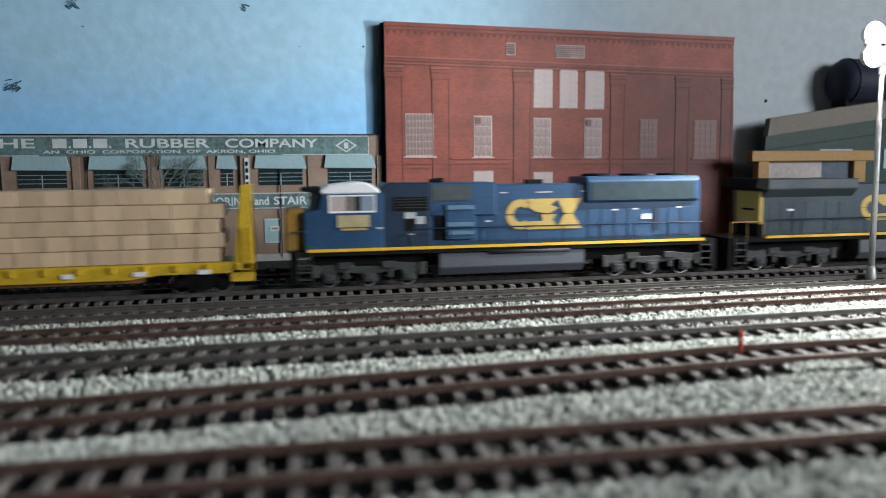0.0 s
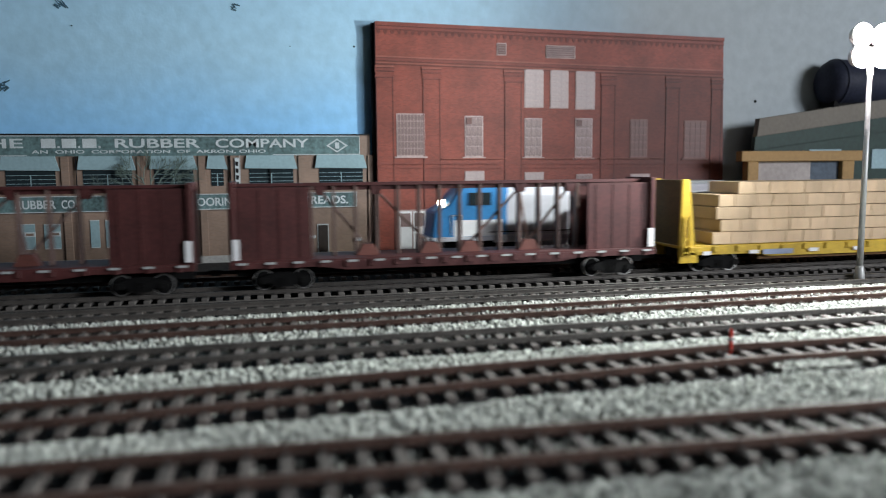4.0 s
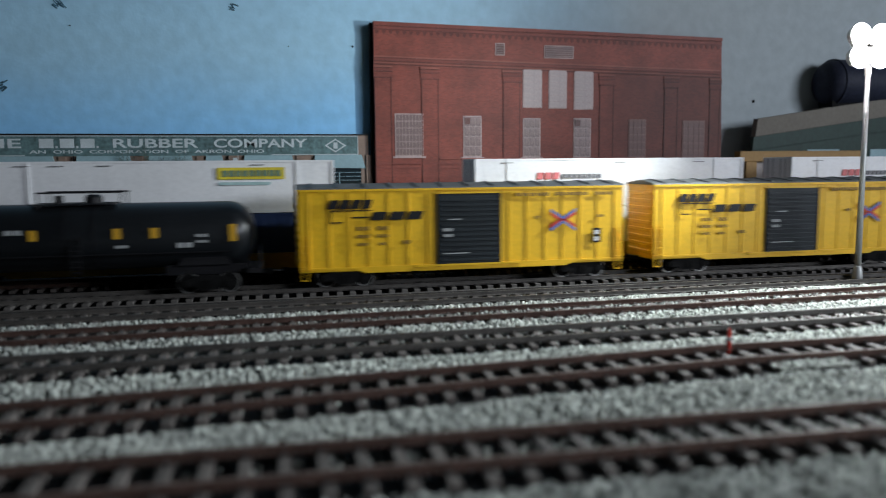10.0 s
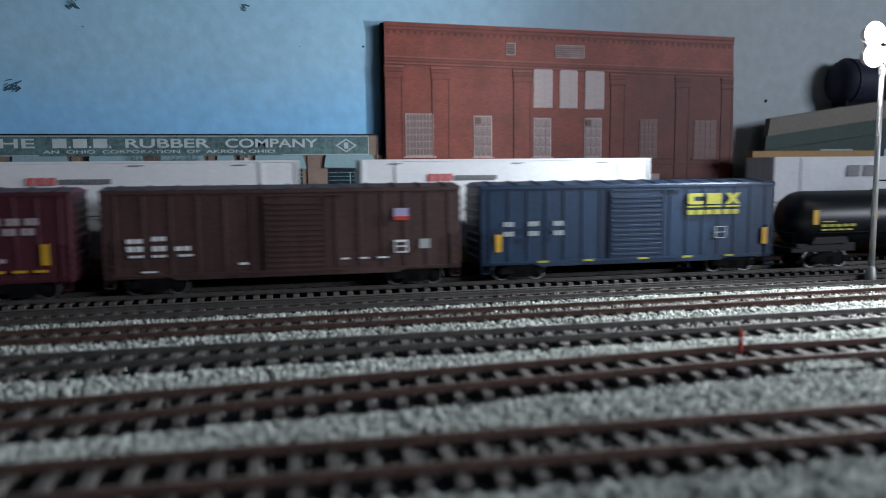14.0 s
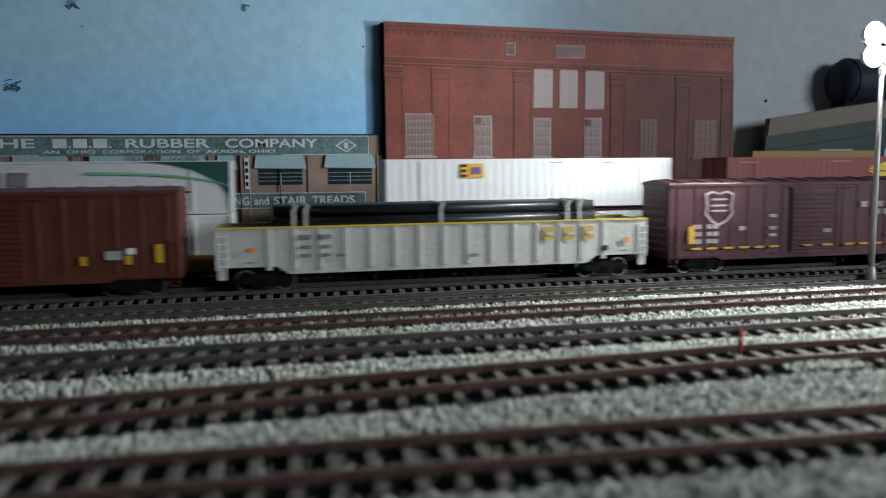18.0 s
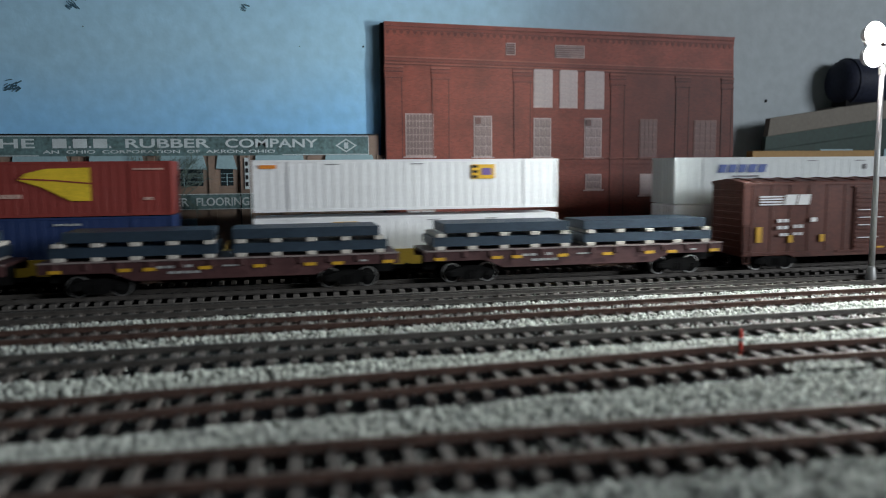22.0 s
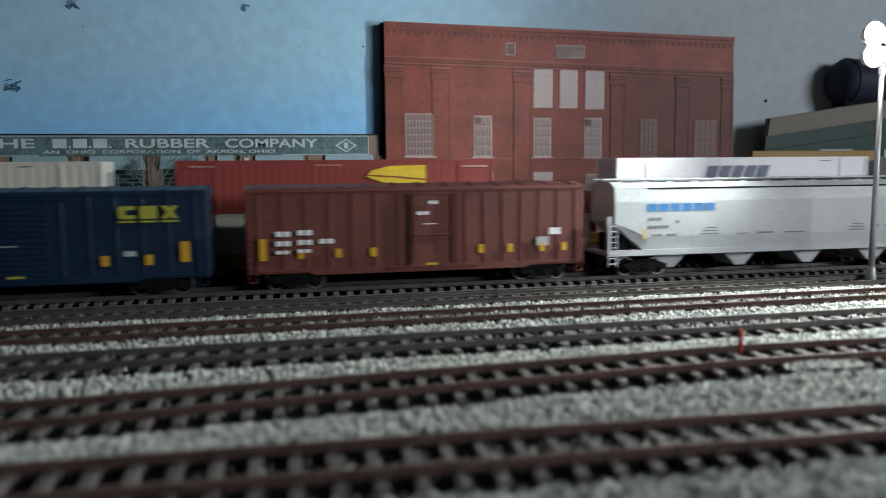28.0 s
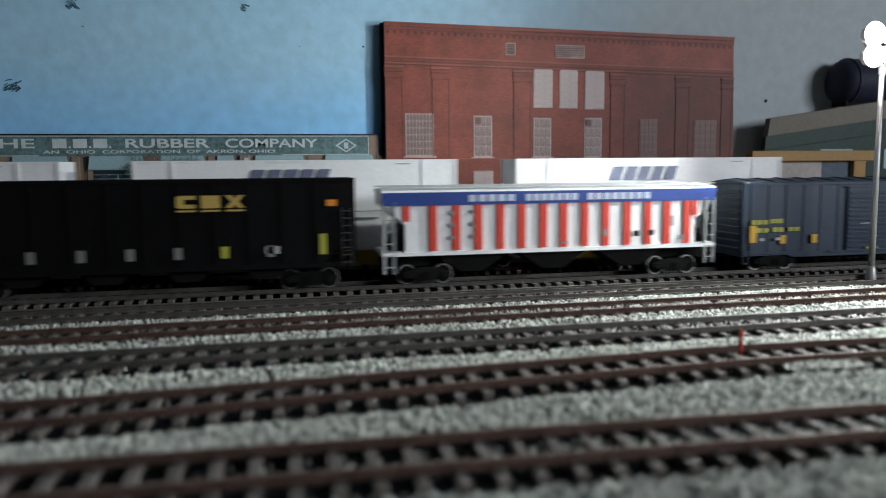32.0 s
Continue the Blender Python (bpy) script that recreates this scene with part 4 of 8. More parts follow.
# -- yellow boxcars --
def yellow_boxcar():
    L = 0.178
    h = L / 2
    c = boxcar("bright yellow boxcar with a black sliding door and galvanised roof", L, YELLOW, ROOFG, (0.405, 0.597), "yellow boxcars", door_m=mat("black_door", (0.014, 0.020, 0.024), 0.5, 0, 0.2, 150, spec=0.3), ribs=7)
    y = YS - 0.0002
    letters(c, BLACK, -h + L * 0.082, 0.0412, L * 0.128, 0.0046, 4, y, gap=0.20, slant=0.35, kinds=(5,), label="slanted black block lettering")
    letters(c, BLACK, -h + L * 0.205, 0.0352, L * 0.160, 0.0042, 3, y, slant=0.35, kinds=(5,), label="slanted black block lettering")
    part("emblem", Shape().box(-h + L * 0.09, -h + L * 0.21, y - 0.0003, y, 0.0401, 0.0406).box(-h + L * 0.09, -h + L * 0.093, y - 0.0003, y, 0.0345, 0.0401).box(-h + L * 0.09, -h + L * 0.125, y - 0.0003, y, 0.0340, 0.0346).box(-h + L * 0.15, -h + L * 0.20, y - 0.0003, y, 0.0365, 0.0371), BLACK, c)
    x0, z0, r = -h + L * 0.797, 0.0330, 0.0074
    w = r * 0.20
    for tone, off, lab in ((mat("blue_emblem", (0.10, 0.17, 0.46), 0.5), 0.62, "blue and red crossed emblem"), (RED, -0.62, "")):
        s = Shape()
        for kx in (-1, 1):
            for kz in (-1, 1):
                q = [(x0, z0 + kz * w * off - w * 0.5), (x0 + kx * r, z0 + kz * (r * 0.62 + w * off) - w * 0.5), (x0 + kx * r, z0 + kz * (r * 0.62 + w * off) + w * 0.5), (x0, z0 + kz * w * off + w * 0.5)]
                s.side(q if kx > 0 else q[::-1], y - (0.0004 if off > 0 else 0.0003), y)
        part("emblem", s, tone, c, lab)
    bars(c, mat("brown_lettering", (0.25, 0.15, 0.02), 0.6), [(-h + L * 0.645, 0.0462, L * 0.11, 0.0018, 5), (-h + L * 0.77, 0.0462, L * 0.11, 0.0018, 6), (-h + L * 0.90, 0.0462, L * 0.06, 0.0018, 3),
                  (-h + L * 0.165, 0.0300, L * 0.04, 0.0020, 3), (-h + L * 0.225, 0.0300, L * 0.035, 0.0020, 2), (-h + L * 0.165, 0.0262, L * 0.04, 0.0016, 3), (-h + L * 0.225, 0.0262, L * 0.035, 0.0016, 3),
                  (-h + L * 0.17, 0.0222, L * 0.03, 0.0014, 2), (-h + L * 0.23, 0.0222, L * 0.02, 0.0014, 2), (-h + L * 0.30, 0.0225, L * 0.025, 0.0018, 2), (-h + L * 0.705, 0.034, L * 0.02, 0.0014, 2), (-h + L * 0.91, 0.034, L * 0.025, 0.0014, 2)], y)
    plate(c, "data_panel", BLACK, -h + L * 0.896, 0.0200, 0.0046, 0.0080, y, "small black and white data panel")
    bars(c, WHITE, [(-h + L * 0.901, 0.0246, 0.0028, 0.0022, 1), (-h + L * 0.901, 0.0210, 0.0028, 0.0022, 1)], y - 0.0004)
    bars(c, GREYW, [(-h + L * 0.420, 0.0285, L * 0.03, 0.0016, 2), (-h + L * 0.420, 0.0255, L * 0.03, 0.0014, 2), (-h + L * 0.420, 0.0165, L * 0.10, 0.0005, 1), (-h + L * 0.435, 0.0345, L * 0.05, 0.0005, 1)], y - 0.0012)
    return c


def blue_lettered_boxcar():
    L = 0.1755
    h = L / 2
    c = boxcar("dark blue boxcar with yellow block emblem and blue roof", L, BOXBLUE, BOXBLUE, (0.42, 0.60), ribs=7)
    three_blocks(c, -h + L * 0.685, 0.0400, L * 0.20, 0.0062, LIME, YS - 0.0004, 1)
    bars(c, LIME, [(-h + L * 0.685, 0.0342, L * 0.188, 0.0026, 6)], YS - 0.0003)
    bars(c, GREYW, [(-h + L * (0.07 + k * 0.08), 0.0300 - j * 0.0052, L * 0.035, 0.0026, 3) for k in range(3) for j in range(2)], YS - 0.0004, "faded number bars")
    s = Shape()
    for k in range(3):
        s.box(-h + L * 0.785, -h + L * 0.825, YS - 0.0006, YS - 0.0003, 0.0205 + k * 0.0032, 0.0209 + k * 0.0032)
    s.box(-h + L * 0.785, -h + L * 0.788, YS - 0.0006, YS - 0.0003, 0.0205, 0.0273).box(-h + L * 0.822, -h + L * 0.825, YS - 0.0006, YS - 0.0003, 0.0205, 0.0273)
    part("data_panel", s, GREYW, c)
    reflectors(c, [-h + L * k for k in (0.045, 0.955)], 0.0165, 0.0034, 0.0095, y=YS - 0.0004)
    reflectors(c, [-h + L * k for k in (0.18, 0.33, 0.515, 0.67, 0.82)], 0.0100, 0.0060, 0.0011, LIME, y=YS - 0.0004)
    return c


def grey_brown_boxcar():
    L = 0.177
    h = L / 2
    c = boxcar("weathered grey-brown boxcar with white number bars and a small shield", L, BROWN, BROWN, (0.43, 0.60), ribs=6)
    bars(c, WHITE, [(-h + L * 0.065, 0.0265, L * 0.045, 0.0022, 2), (-h + L * 0.13, 0.0275, L * 0.04, 0.0022, 2), (-h + L * 0.065, 0.0225, L * 0.045, 0.0026, 2), (-h + L * 0.13, 0.0225, L * 0.04, 0.0026, 2), (-h + L * 0.19, 0.0225, L * 0.045, 0.0022, 2),
                    (-h + L * 0.07, 0.0195, L * 0.04, 0.0012, 2), (-h + L * 0.13, 0.0195, L * 0.04, 0.0012, 2), (-h + L * 0.20, 0.0195, L * 0.04, 0.0012, 2), (-h + L * 0.36, 0.0145, L * 0.03, 0.0012, 1), (-h + L * 0.10, 0.0120, L * 0.05, 0.0008, 1),
                    (-h + L * 0.645, 0.0155, L * 0.03, 0.0009, 1), (-h + L * 0.70, 0.0155, L * 0.03, 0.0009, 1), (-h + L * 0.75, 0.0155, L * 0.04, 0.0009, 1)], YS - 0.0003)
    plate(c, "shield", mat("pale_violet", (0.45, 0.40, 0.62), 0.5), -h + L * 0.80, 0.0370, 0.0075, 0.0042, YS - 0.0003, "small pale shield emblem")
    plate(c, "shield", RED, -h + L * 0.80, 0.0350, 0.0075, 0.0020, YS - 0.0003)
    plate(c, "data_panel", WHITE, -h + L * 0.80, 0.0180, 0.0072, 0.0068, YS - 0.0003)
    plate(c, "data_face", BROWN, -h + L * 0.806, 0.0190, 0.0052, 0.0020, YS - 0.0007)
    plate(c, "data_face", BROWN, -h + L * 0.806, 0.0220, 0.0052, 0.0016, YS - 0.0007)
    plate(c, "patch", GREYW, -h + L * 0.875, 0.0200, 0.0055, 0.0050, YS - 0.0003)
    return c


def maroon_boxcar():
    L = 0.177
    h = L / 2
    c = boxcar("maroon boxcar with white shield outline and yellow dashes along its sill", L, MAROON, MAROON, (0.44, 0.61), ribs=7)
    s = Shape()
    x, z, y = -h + L * 0.172, 0.0385, YS - 0.0003
    ring = [(-0.0085, 0.007), (-0.0045, 0.0085), (0, 0.0072), (0.0045, 0.0085), (0.0085, 0.007), (0.0075, 0.0), (0.0085, -0.004), (0.0045, -0.0085), (0, -0.0105), (-0.0045, -0.0085), (-0.0085, -0.004), (-0.0075, 0.0)]
    n = len(ring)
    s.add([(x + a * f, yy, z + b * f) for yy in (y - 0.0004, y) for f in (1.05, 0.92) for a, b in ring],
          [f for i in range(n) for j in [(i + 1) % n] for f in ((i, j, n + j, n + i), (2 * n + i, 3 * n + i, 3 * n + j, 2 * n + j), (i, 2 * n + i, 2 * n + j, j), (n + i, n + j, 3 * n + j, 3 * n + i))])
    faded = mat("faded_pink_lettering", (0.46, 0.38, 0.40), 0.6, 0, 0.2, 200)
    shield = part("shield", s, faded, c, "faded white shield outline")
    for k in (-0.003, 0.0, 0.0035):
        part("bar", Shape().box(x - 0.005, x + 0.005, y - 0.0003, y, z + k, z + k + 0.0011), faded, shield)
    bars(c, faded, [(-h + L * 0.70, 0.0365, L * 0.03, 0.0034, 1)] + [(-h + L * (0.755 + 0.045 * k), 0.0365, L * 0.035, 0.0034, 2) for k in range(4)] + [(-h + L * (0.745 + 0.045 * k), 0.0318, L * 0.035, 0.0034, 2) for k in range(4)]
         + [(-h + L * 0.08, 0.0260 - 0.0042 * k, L * 0.035, 0.0024, 2) for k in range(3)] + [(-h + L * 0.13, 0.0260 - 0.0042 * k, L * 0.045, 0.0024, 2) for k in range(3)]
         + [(-h + L * 0.245, 0.0245, L * 0.03, 0.0024, 1), (-h + L * 0.355, 0.0315, L * 0.035, 0.0020, 1), (-h + L * 0.355, 0.0245, L * 0.035, 0.0020, 1), (-h + L * 0.355, 0.0205, L * 0.035, 0.0018, 1), (-h + L * 0.56, 0.0220, L * 0.03, 0.0022, 2), (-h + L * 0.805, 0.0190, L * 0.035, 0.0020, 2)], YS - 0.0003)
    reflectors(c, [-h + L * k for k in (0.066, 0.925)], 0.0175, 0.0036, 0.0100, y=YS - 0.0003)
    reflectors(c, [-h + L * k for k in (0.075, 0.13, 0.19, 0.245, 0.30, 0.355, 0.48, 0.555, 0.64, 0.695, 0.75, 0.80, 0.855, 0.905)], 0.0142, 0.0062, 0.0012, y=YS - 0.0012)
    return c


def red_brown_boxcar():
    L = 0.1752
    h = L / 2
    c = boxcar("red-brown boxcar with white striped block emblem and louvred door", L, REDBR, REDBR, (0.42, 0.60), ribs=6)
    s = Shape()
    for k in range(4):
        s.box(-h + L * 0.055, -h + L * 0.14, YS - 0.0006, YS - 0.0003, 0.0385 + k * 0.0015, 0.0394 + k * 0.0015)
    part("emblem", s, WHITE, c, "white striped emblem")
    letters(c, WHITE, -h + L * 0.145, 0.0385, L * 0.10, 0.0060, 2, YS - 0.0003, slant=0.2, gap=0.12)
    bars(c, WHITE, [(-h + L * 0.12, 0.0285, L * 0.045, 0.0020, 2), (-h + L * 0.12, 0.0245, L * 0.045, 0.0020, 2), (-h + L * 0.18, 0.0250, L * 0.04, 0.0020, 2), (-h + L * 0.13, 0.0205, L * 0.035, 0.0016, 2), (-h + L * 0.18, 0.0208, L * 0.04, 0.0016, 2), (-h + L * 0.245, 0.0285, L * 0.03, 0.0024, 1),
                    (-h + L * 0.86, 0.0215, L * 0.03, 0.0030, 1), (-h + L * 0.43, 0.0345, L * 0.09, 0.0006, 1), (-h + L * 0.43, 0.0300, L * 0.12, 0.0006, 1), (-h + L * 0.43, 0.0255, L * 0.07, 0.0006, 1), (-h + L * 0.43, 0.0180, L * 0.10, 0.0006, 1)], YS - 0.0010)
    plate(c, "data_panel", GREYW, -h + L * 0.805, 0.0190, 0.0075, 0.0042, YS - 0.0003)
    reflectors(c, [-h + L * k for k in (0.045, 0.935)], 0.0170, 0.0036, 0.0090, y=YS - 0.0003)
    reflectors(c, [-h + L * k for k in (0.165, 0.285, 0.74, 0.855)], 0.0165, 0.0030, 0.0044, y=YS - 0.0003)
    reflectors(c, [-h + L * 0.505], 0.0118, 0.0050, 0.0011, y=YS - 0.0010)
    return c


def red_plain_boxcar():
    L = 0.1794
    h = L / 2
    c = boxcar("red-brown boxcar with a plug door and white number bars", L, OXIDE, OXIDE, (0.46, 0.60), ribs=7, door_slats=False)
    dr = Shape()
    for x in (0.47, 0.585):
        dr.box(-h + L * x, -h + L * x + 0.0006, YS - 0.0016, YS - 0.0004, 0.0125, 0.0480)
    dr.box(-h + L * 0.47, -h + L * 0.59, YS - 0.0016, YS - 0.0004, 0.0270, 0.0276)
    part("door_gear", dr, OXIDE, c)
    bars(c, WHITE, [(-h + L * 0.08, 0.0280, L * 0.045, 0.0026, 2), (-h + L * 0.14, 0.0285, L * 0.045, 0.0026, 2), (-h + L * 0.08, 0.0232, L * 0.045, 0.0026, 2), (-h + L * 0.14, 0.0236, L * 0.045, 0.0026, 2), (-h + L * 0.20, 0.0240, L * 0.045, 0.0024, 2), (-h + L * 0.08, 0.0192, L * 0.04, 0.0018, 2), (-h + L * 0.14, 0.0196, L * 0.04, 0.0018, 2),
                    (-h + L * 0.515, 0.0430, L * 0.03, 0.0018, 2), (-h + L * 0.48, 0.0375, L * 0.04, 0.0018, 2), (-h + L * 0.50, 0.0325, L * 0.05, 0.0005, 1), (-h + L * 0.885, 0.0255, L * 0.045, 0.0036, 1)], YS - 0.0010)
    plate(c, "data_panel", GREYW, -h + L * 0.845, 0.0195, 0.0070, 0.0048, YS - 0.0003)
    reflectors(c, [-h + L * 0.035], 0.0160, 0.0034, 0.0110, y=YS - 0.0003)
    reflectors(c, [-h + L * k for k in (0.14, 0.245, 0.345, 0.665, 0.755, 0.855, 0.925)], 0.0165, 0.0030, 0.0046, y=YS - 0.0003)
    reflectors(c, [-h + L * 0.505], 0.0112, 0.0064, 0.0011, y=YS - 0.0010)
    return c


def night_blue_boxcar():
    L = 0.1731
    h = L / 2
    c = boxcar("night-blue boxcar with yellow block emblem and louvred door", L, NAVY2, NAVY2, (0.40, 0.58), ribs=6)
    three_blocks(c, -h + L * 0.765, 0.0385, L * 0.17, 0.0062, LIME, YS - 0.0004, 1)
    bars(c, LIME, [(-h + L * 0.03, 0.0275, L * 0.065, 0.0026, 3), (-h + L * 0.10, 0.0280, L * 0.05, 0.0026, 3), (-h + L * 0.05, 0.0228, L * 0.05, 0.0026, 2), (-h + L * 0.11, 0.0230, L * 0.045, 0.0026, 2), (-h + L * 0.17, 0.0232, L * 0.045, 0.0024, 2)], YS - 0.0004)
    bars(c, GREYW, [(-h + L * 0.06, 0.0180, L * 0.02, 0.0016, 1), (-h + L * 0.12, 0.0182, L * 0.02, 0.0016, 1), (-h + L * 0.775, 0.0205, L * 0.04, 0.0026, 1), (-h + L * 0.45, 0.0265, L * 0.07, 0.0005, 1)], YS - 0.0010)
    reflectors(c, [-h + L * 0.025, -h + L * 0.925], 0.0170, 0.0042, 0.0100, y=YS - 0.0004)
    reflectors(c, [-h + L * k for k in (0.14, 0.26, 0.715, 0.83)], 0.0160, 0.0034, 0.0050, y=YS - 0.0004)
    reflectors(c, [-h + L * 0.475], 0.0115, 0.0075, 0.0011, LIME, y=YS - 0.0010)
    return c


# -- flat-deck wagons --
def flat_deck(car, h, m, z0, z1, pockets=14, edge=None, belly=0.0, y=HW):
    part("deck", Shape().box(-h, h, -y + 0.0004, y - 0.0004, z1 - 0.0016, z1), m, car, bev=0.0002)
    for side in (-1, 1):
        a, b = sorted((side * y, side * (y - 0.0012)))
        part("side_sill", Shape().side([(-h, z0 + 0.002), (-h * 0.62, z0 + 0.002), (-h * 0.5, z0 - belly), (h * 0.5, z0 - belly), (h * 0.62, z0 + 0.002), (h, z0 + 0.002), (h, z1 - 0.0010), (-h, z1 - 0.0010)], a, b), m, car, bev=0.0001)
        s = Shape().box(-0.0014, 0.0014, 0, 0.0012, 0, 0.0034).mesh("stake_pocket", edge or m, 0.0002)
        for i in range(pockets):
            x = -h + 2 * h * (i + 0.5) / pockets
            piece("stake_pocket", s, car, (x, side * y - (0.0012 if side < 0 else 0), z1 - 0.0040))
    part("center_sill", Shape().box(-h + 0.002, h - 0.002, -0.004, 0.004, 0.0068, z1 - 0.0016), DARK, car)
    couplers(car, h)
    for d in (-1, 1):
        truck(car, d * (h - 0.026))


def lumber_car():
    L = 0.2377
    h = L / 2
    car = thing("bulkhead_flat_car", "yellow bulkhead flat car carrying wrapped lumber", "railway wagon")
    flat_deck(car, h, LUMY, 0.0085, 0.0160, 16)
    part("belly_pipe", Shape().box(-h * 0.55, h * 0.55, -HW + 0.004, HW - 0.004, 0.0065, 0.0085), mat("rusty_belly", (0.22, 0.11, 0.035), 0.7, 0, 0.3, 200), car)
    for d in (-1, 1):
        x1, x0 = d * h, d * (h - 0.0075)
        for y in (-HW, HW - 0.0018):
            s = Shape().side([(x1, 0.006), (x1, 0.024), (x1 - d * 0.0008, 0.0540), (x1 - d * 0.0052, 0.0540), (x0 - d * 0.002, 0.0160), (x0 - d * 0.004, 0.0085), (x0 - d * 0.004, 0.006)], y, y + 0.0018)
            part("bulkhead_frame", s, LUMY, car, "yellow tapered bulkhead side", bev=0.0002)
        part("bulkhead", Shape().box(*sorted((x1 - d * 0.001, x1 - d * 0.0042)), -HW + 0.0018, HW - 0.0018, 0.0160, 0.0535), mat("bulkhead_inside", (0.10, 0.075, 0.02), 0.7, 0, 0.3, 150), car)
        a = x1 - d * 0.0055
        ladder(car, min(a, a + d * 0.004), 0.0100, 0.0330, -HW - 0.0002, 0.0040, 6, LUMY)
    for x, w in [(-0.105, 0.005), (-0.075, 0.006), (-0.035, 0.006), (-0.004, 0.006), (0.03, 0.005), (0.062, 0.006), (0.092, 0.006)]:
        plate(car, "placard", WHITE, x, 0.0105, w, 0.0022, -HW - 0.0013, "small white placard")
    plate(car, "placard", mat("grey_blue_placard", (0.30, 0.36, 0.50), 0.6), -0.066, 0.0098, 0.020, 0.0030, -HW - 0.0013)
    load = thing("lumber_load", "tan paper-wrapped lumber bundles stacked five high", "lumber")
    rng2 = random.Random(5)
    zz = 0.0162
    for row in range(5):
        hh = 0.00722
        lo = -h + 0.017 + [0.004, 0.009, 0.006, 0.0075, 0.020][row] * 1.0
        hi = h - [0.016, 0.014, 0.016, 0.014, 0.021][row]
        n = 17
        edges = [lo + (hi - lo) * i / n + (rng2.uniform(-0.0015, 0.0015) if 0 < i < n else 0) for i in range(n + 1)]
        for i in range(n):
            part("board", Shape().box(edges[i] + 0.00009, edges[i + 1] - 0.00009, -HW + rng2.uniform(0.0004, 0.0009), HW - 0.001, zz + 0.0001, zz + hh - 0.0002), LUMBER, load, bev=0.0002)
        zz += hh
    return car, load


CBPOST = mat("centerbeam_post", (0.17, 0.11, 0.095), 0.55, 0, 0.25, 160)


def centerbeam(L):
    h = L / 2
    car = thing("centerbeam_flat_car", "empty brown centerbeam flat car with panelled bulkhead ends", "railway wagon", "empty centerbeam cars")
    flat_deck(car, h, CBBROWN, 0.0100, 0.0158, 18)
    top = 0.0545
    part("top_chord", Shape().box(-h, h, -0.0035, 0.0035, top - 0.0016, top).box(-h, h, -0.0008, 0.0008, top - 0.004, top - 0.0016), CBBROWN, car)
    lo, hi = -h + 0.0416, h - 0.0416
    post = Shape().box(-0.0006, 0.0006, -0.003, 0.003, 0.0158, top - 0.0016).mesh("post", CBPOST, 0.0001)
    n = 14
    for i in range(n):
        piece("post", post, car, (lo + (hi - lo) * i / (n - 1), 0, 0))
    k = L / 0.2612
    low, high = (-0.0509 * k, -0.0123 * k, 0.0123 * k, 0.0509 * k), (-0.079 * k, -0.0456 * k, 0.0456 * k, 0.079 * k)
    for xa, xb in [(high[0], low[0]), (low[0], high[1]), (high[1], low[1]), (low[2], high[2]), (high[2], low[3]), (low[3], high[3])]:
        za, zb = (top - 0.004, 0.0200) if xa in high else (0.0200, top - 0.004)
        part("brace", Shape().bar((xa, 0, za), (xb, 0, zb), 0.0010), CBPOST, car)
    for x in low:
        part("gusset", Shape().side([(x - 0.0060, 0.0158), (x + 0.0060, 0.0158), (x + 0.0030, 0.0215), (x - 0.0030, 0.0215)], -0.0040, 0.0040), mat("red_gusset", (0.16, 0.058, 0.045), 0.6, 0, 0.2, 200), car)
    for x in high:
        part("gusset", Shape().side([(x - 0.0032, top - 0.0016), (x - 0.0020, top - 0.0065), (x + 0.0020, top - 0.0065), (x + 0.0032, top - 0.0016)], -0.003, 0.003), CBBROWN, car)
    for d in (-1, 1):
        a, b = sorted((d * h, d * (h - 0.0400)))
        pan = part("end_panel", Shape().box(a, b, -HW + 0.003, -HW + 0.0045, 0.0158, top - 0.0018), CBBROWN, car, "solid brown end panel")
        part("end_panel", Shape().box(a, b, HW - 0.0045, HW - 0.003, 0.0158, top - 0.0018), CBBROWN, car, "solid brown end panel")
        for k in range(4):
            x = a + (b - a) * (k + 0.5) / 4
            part("panel_rib", Shape().box(x - 0.0004, x + 0.0004, -HW + 0.0027, -HW + 0.0031, 0.0165, top - 0.003), CBBROWN, pan)
        part("bulkhead", Shape().box(*sorted((d * (h - 0.0006), d * (h - 0.0030))), -HW + 0.0005, HW - 0.0005, 0.0158, top + 0.0010), CBBROWN, car, bev=0.0002)
        plate(car, "placard", WHITE, d * (h - 0.0030) - 0.0016, 0.0165, 0.0034, 0.0105, -HW + 0.0004, "white placard")
    for i in range(17):
        x = -h + 0.006 + (L - 0.012) * i / 16
        plate(car, "tie_down", GREYW, x - 0.0026, 0.0142, 0.0050, 0.0011, -HW - 0.0013)
    return car


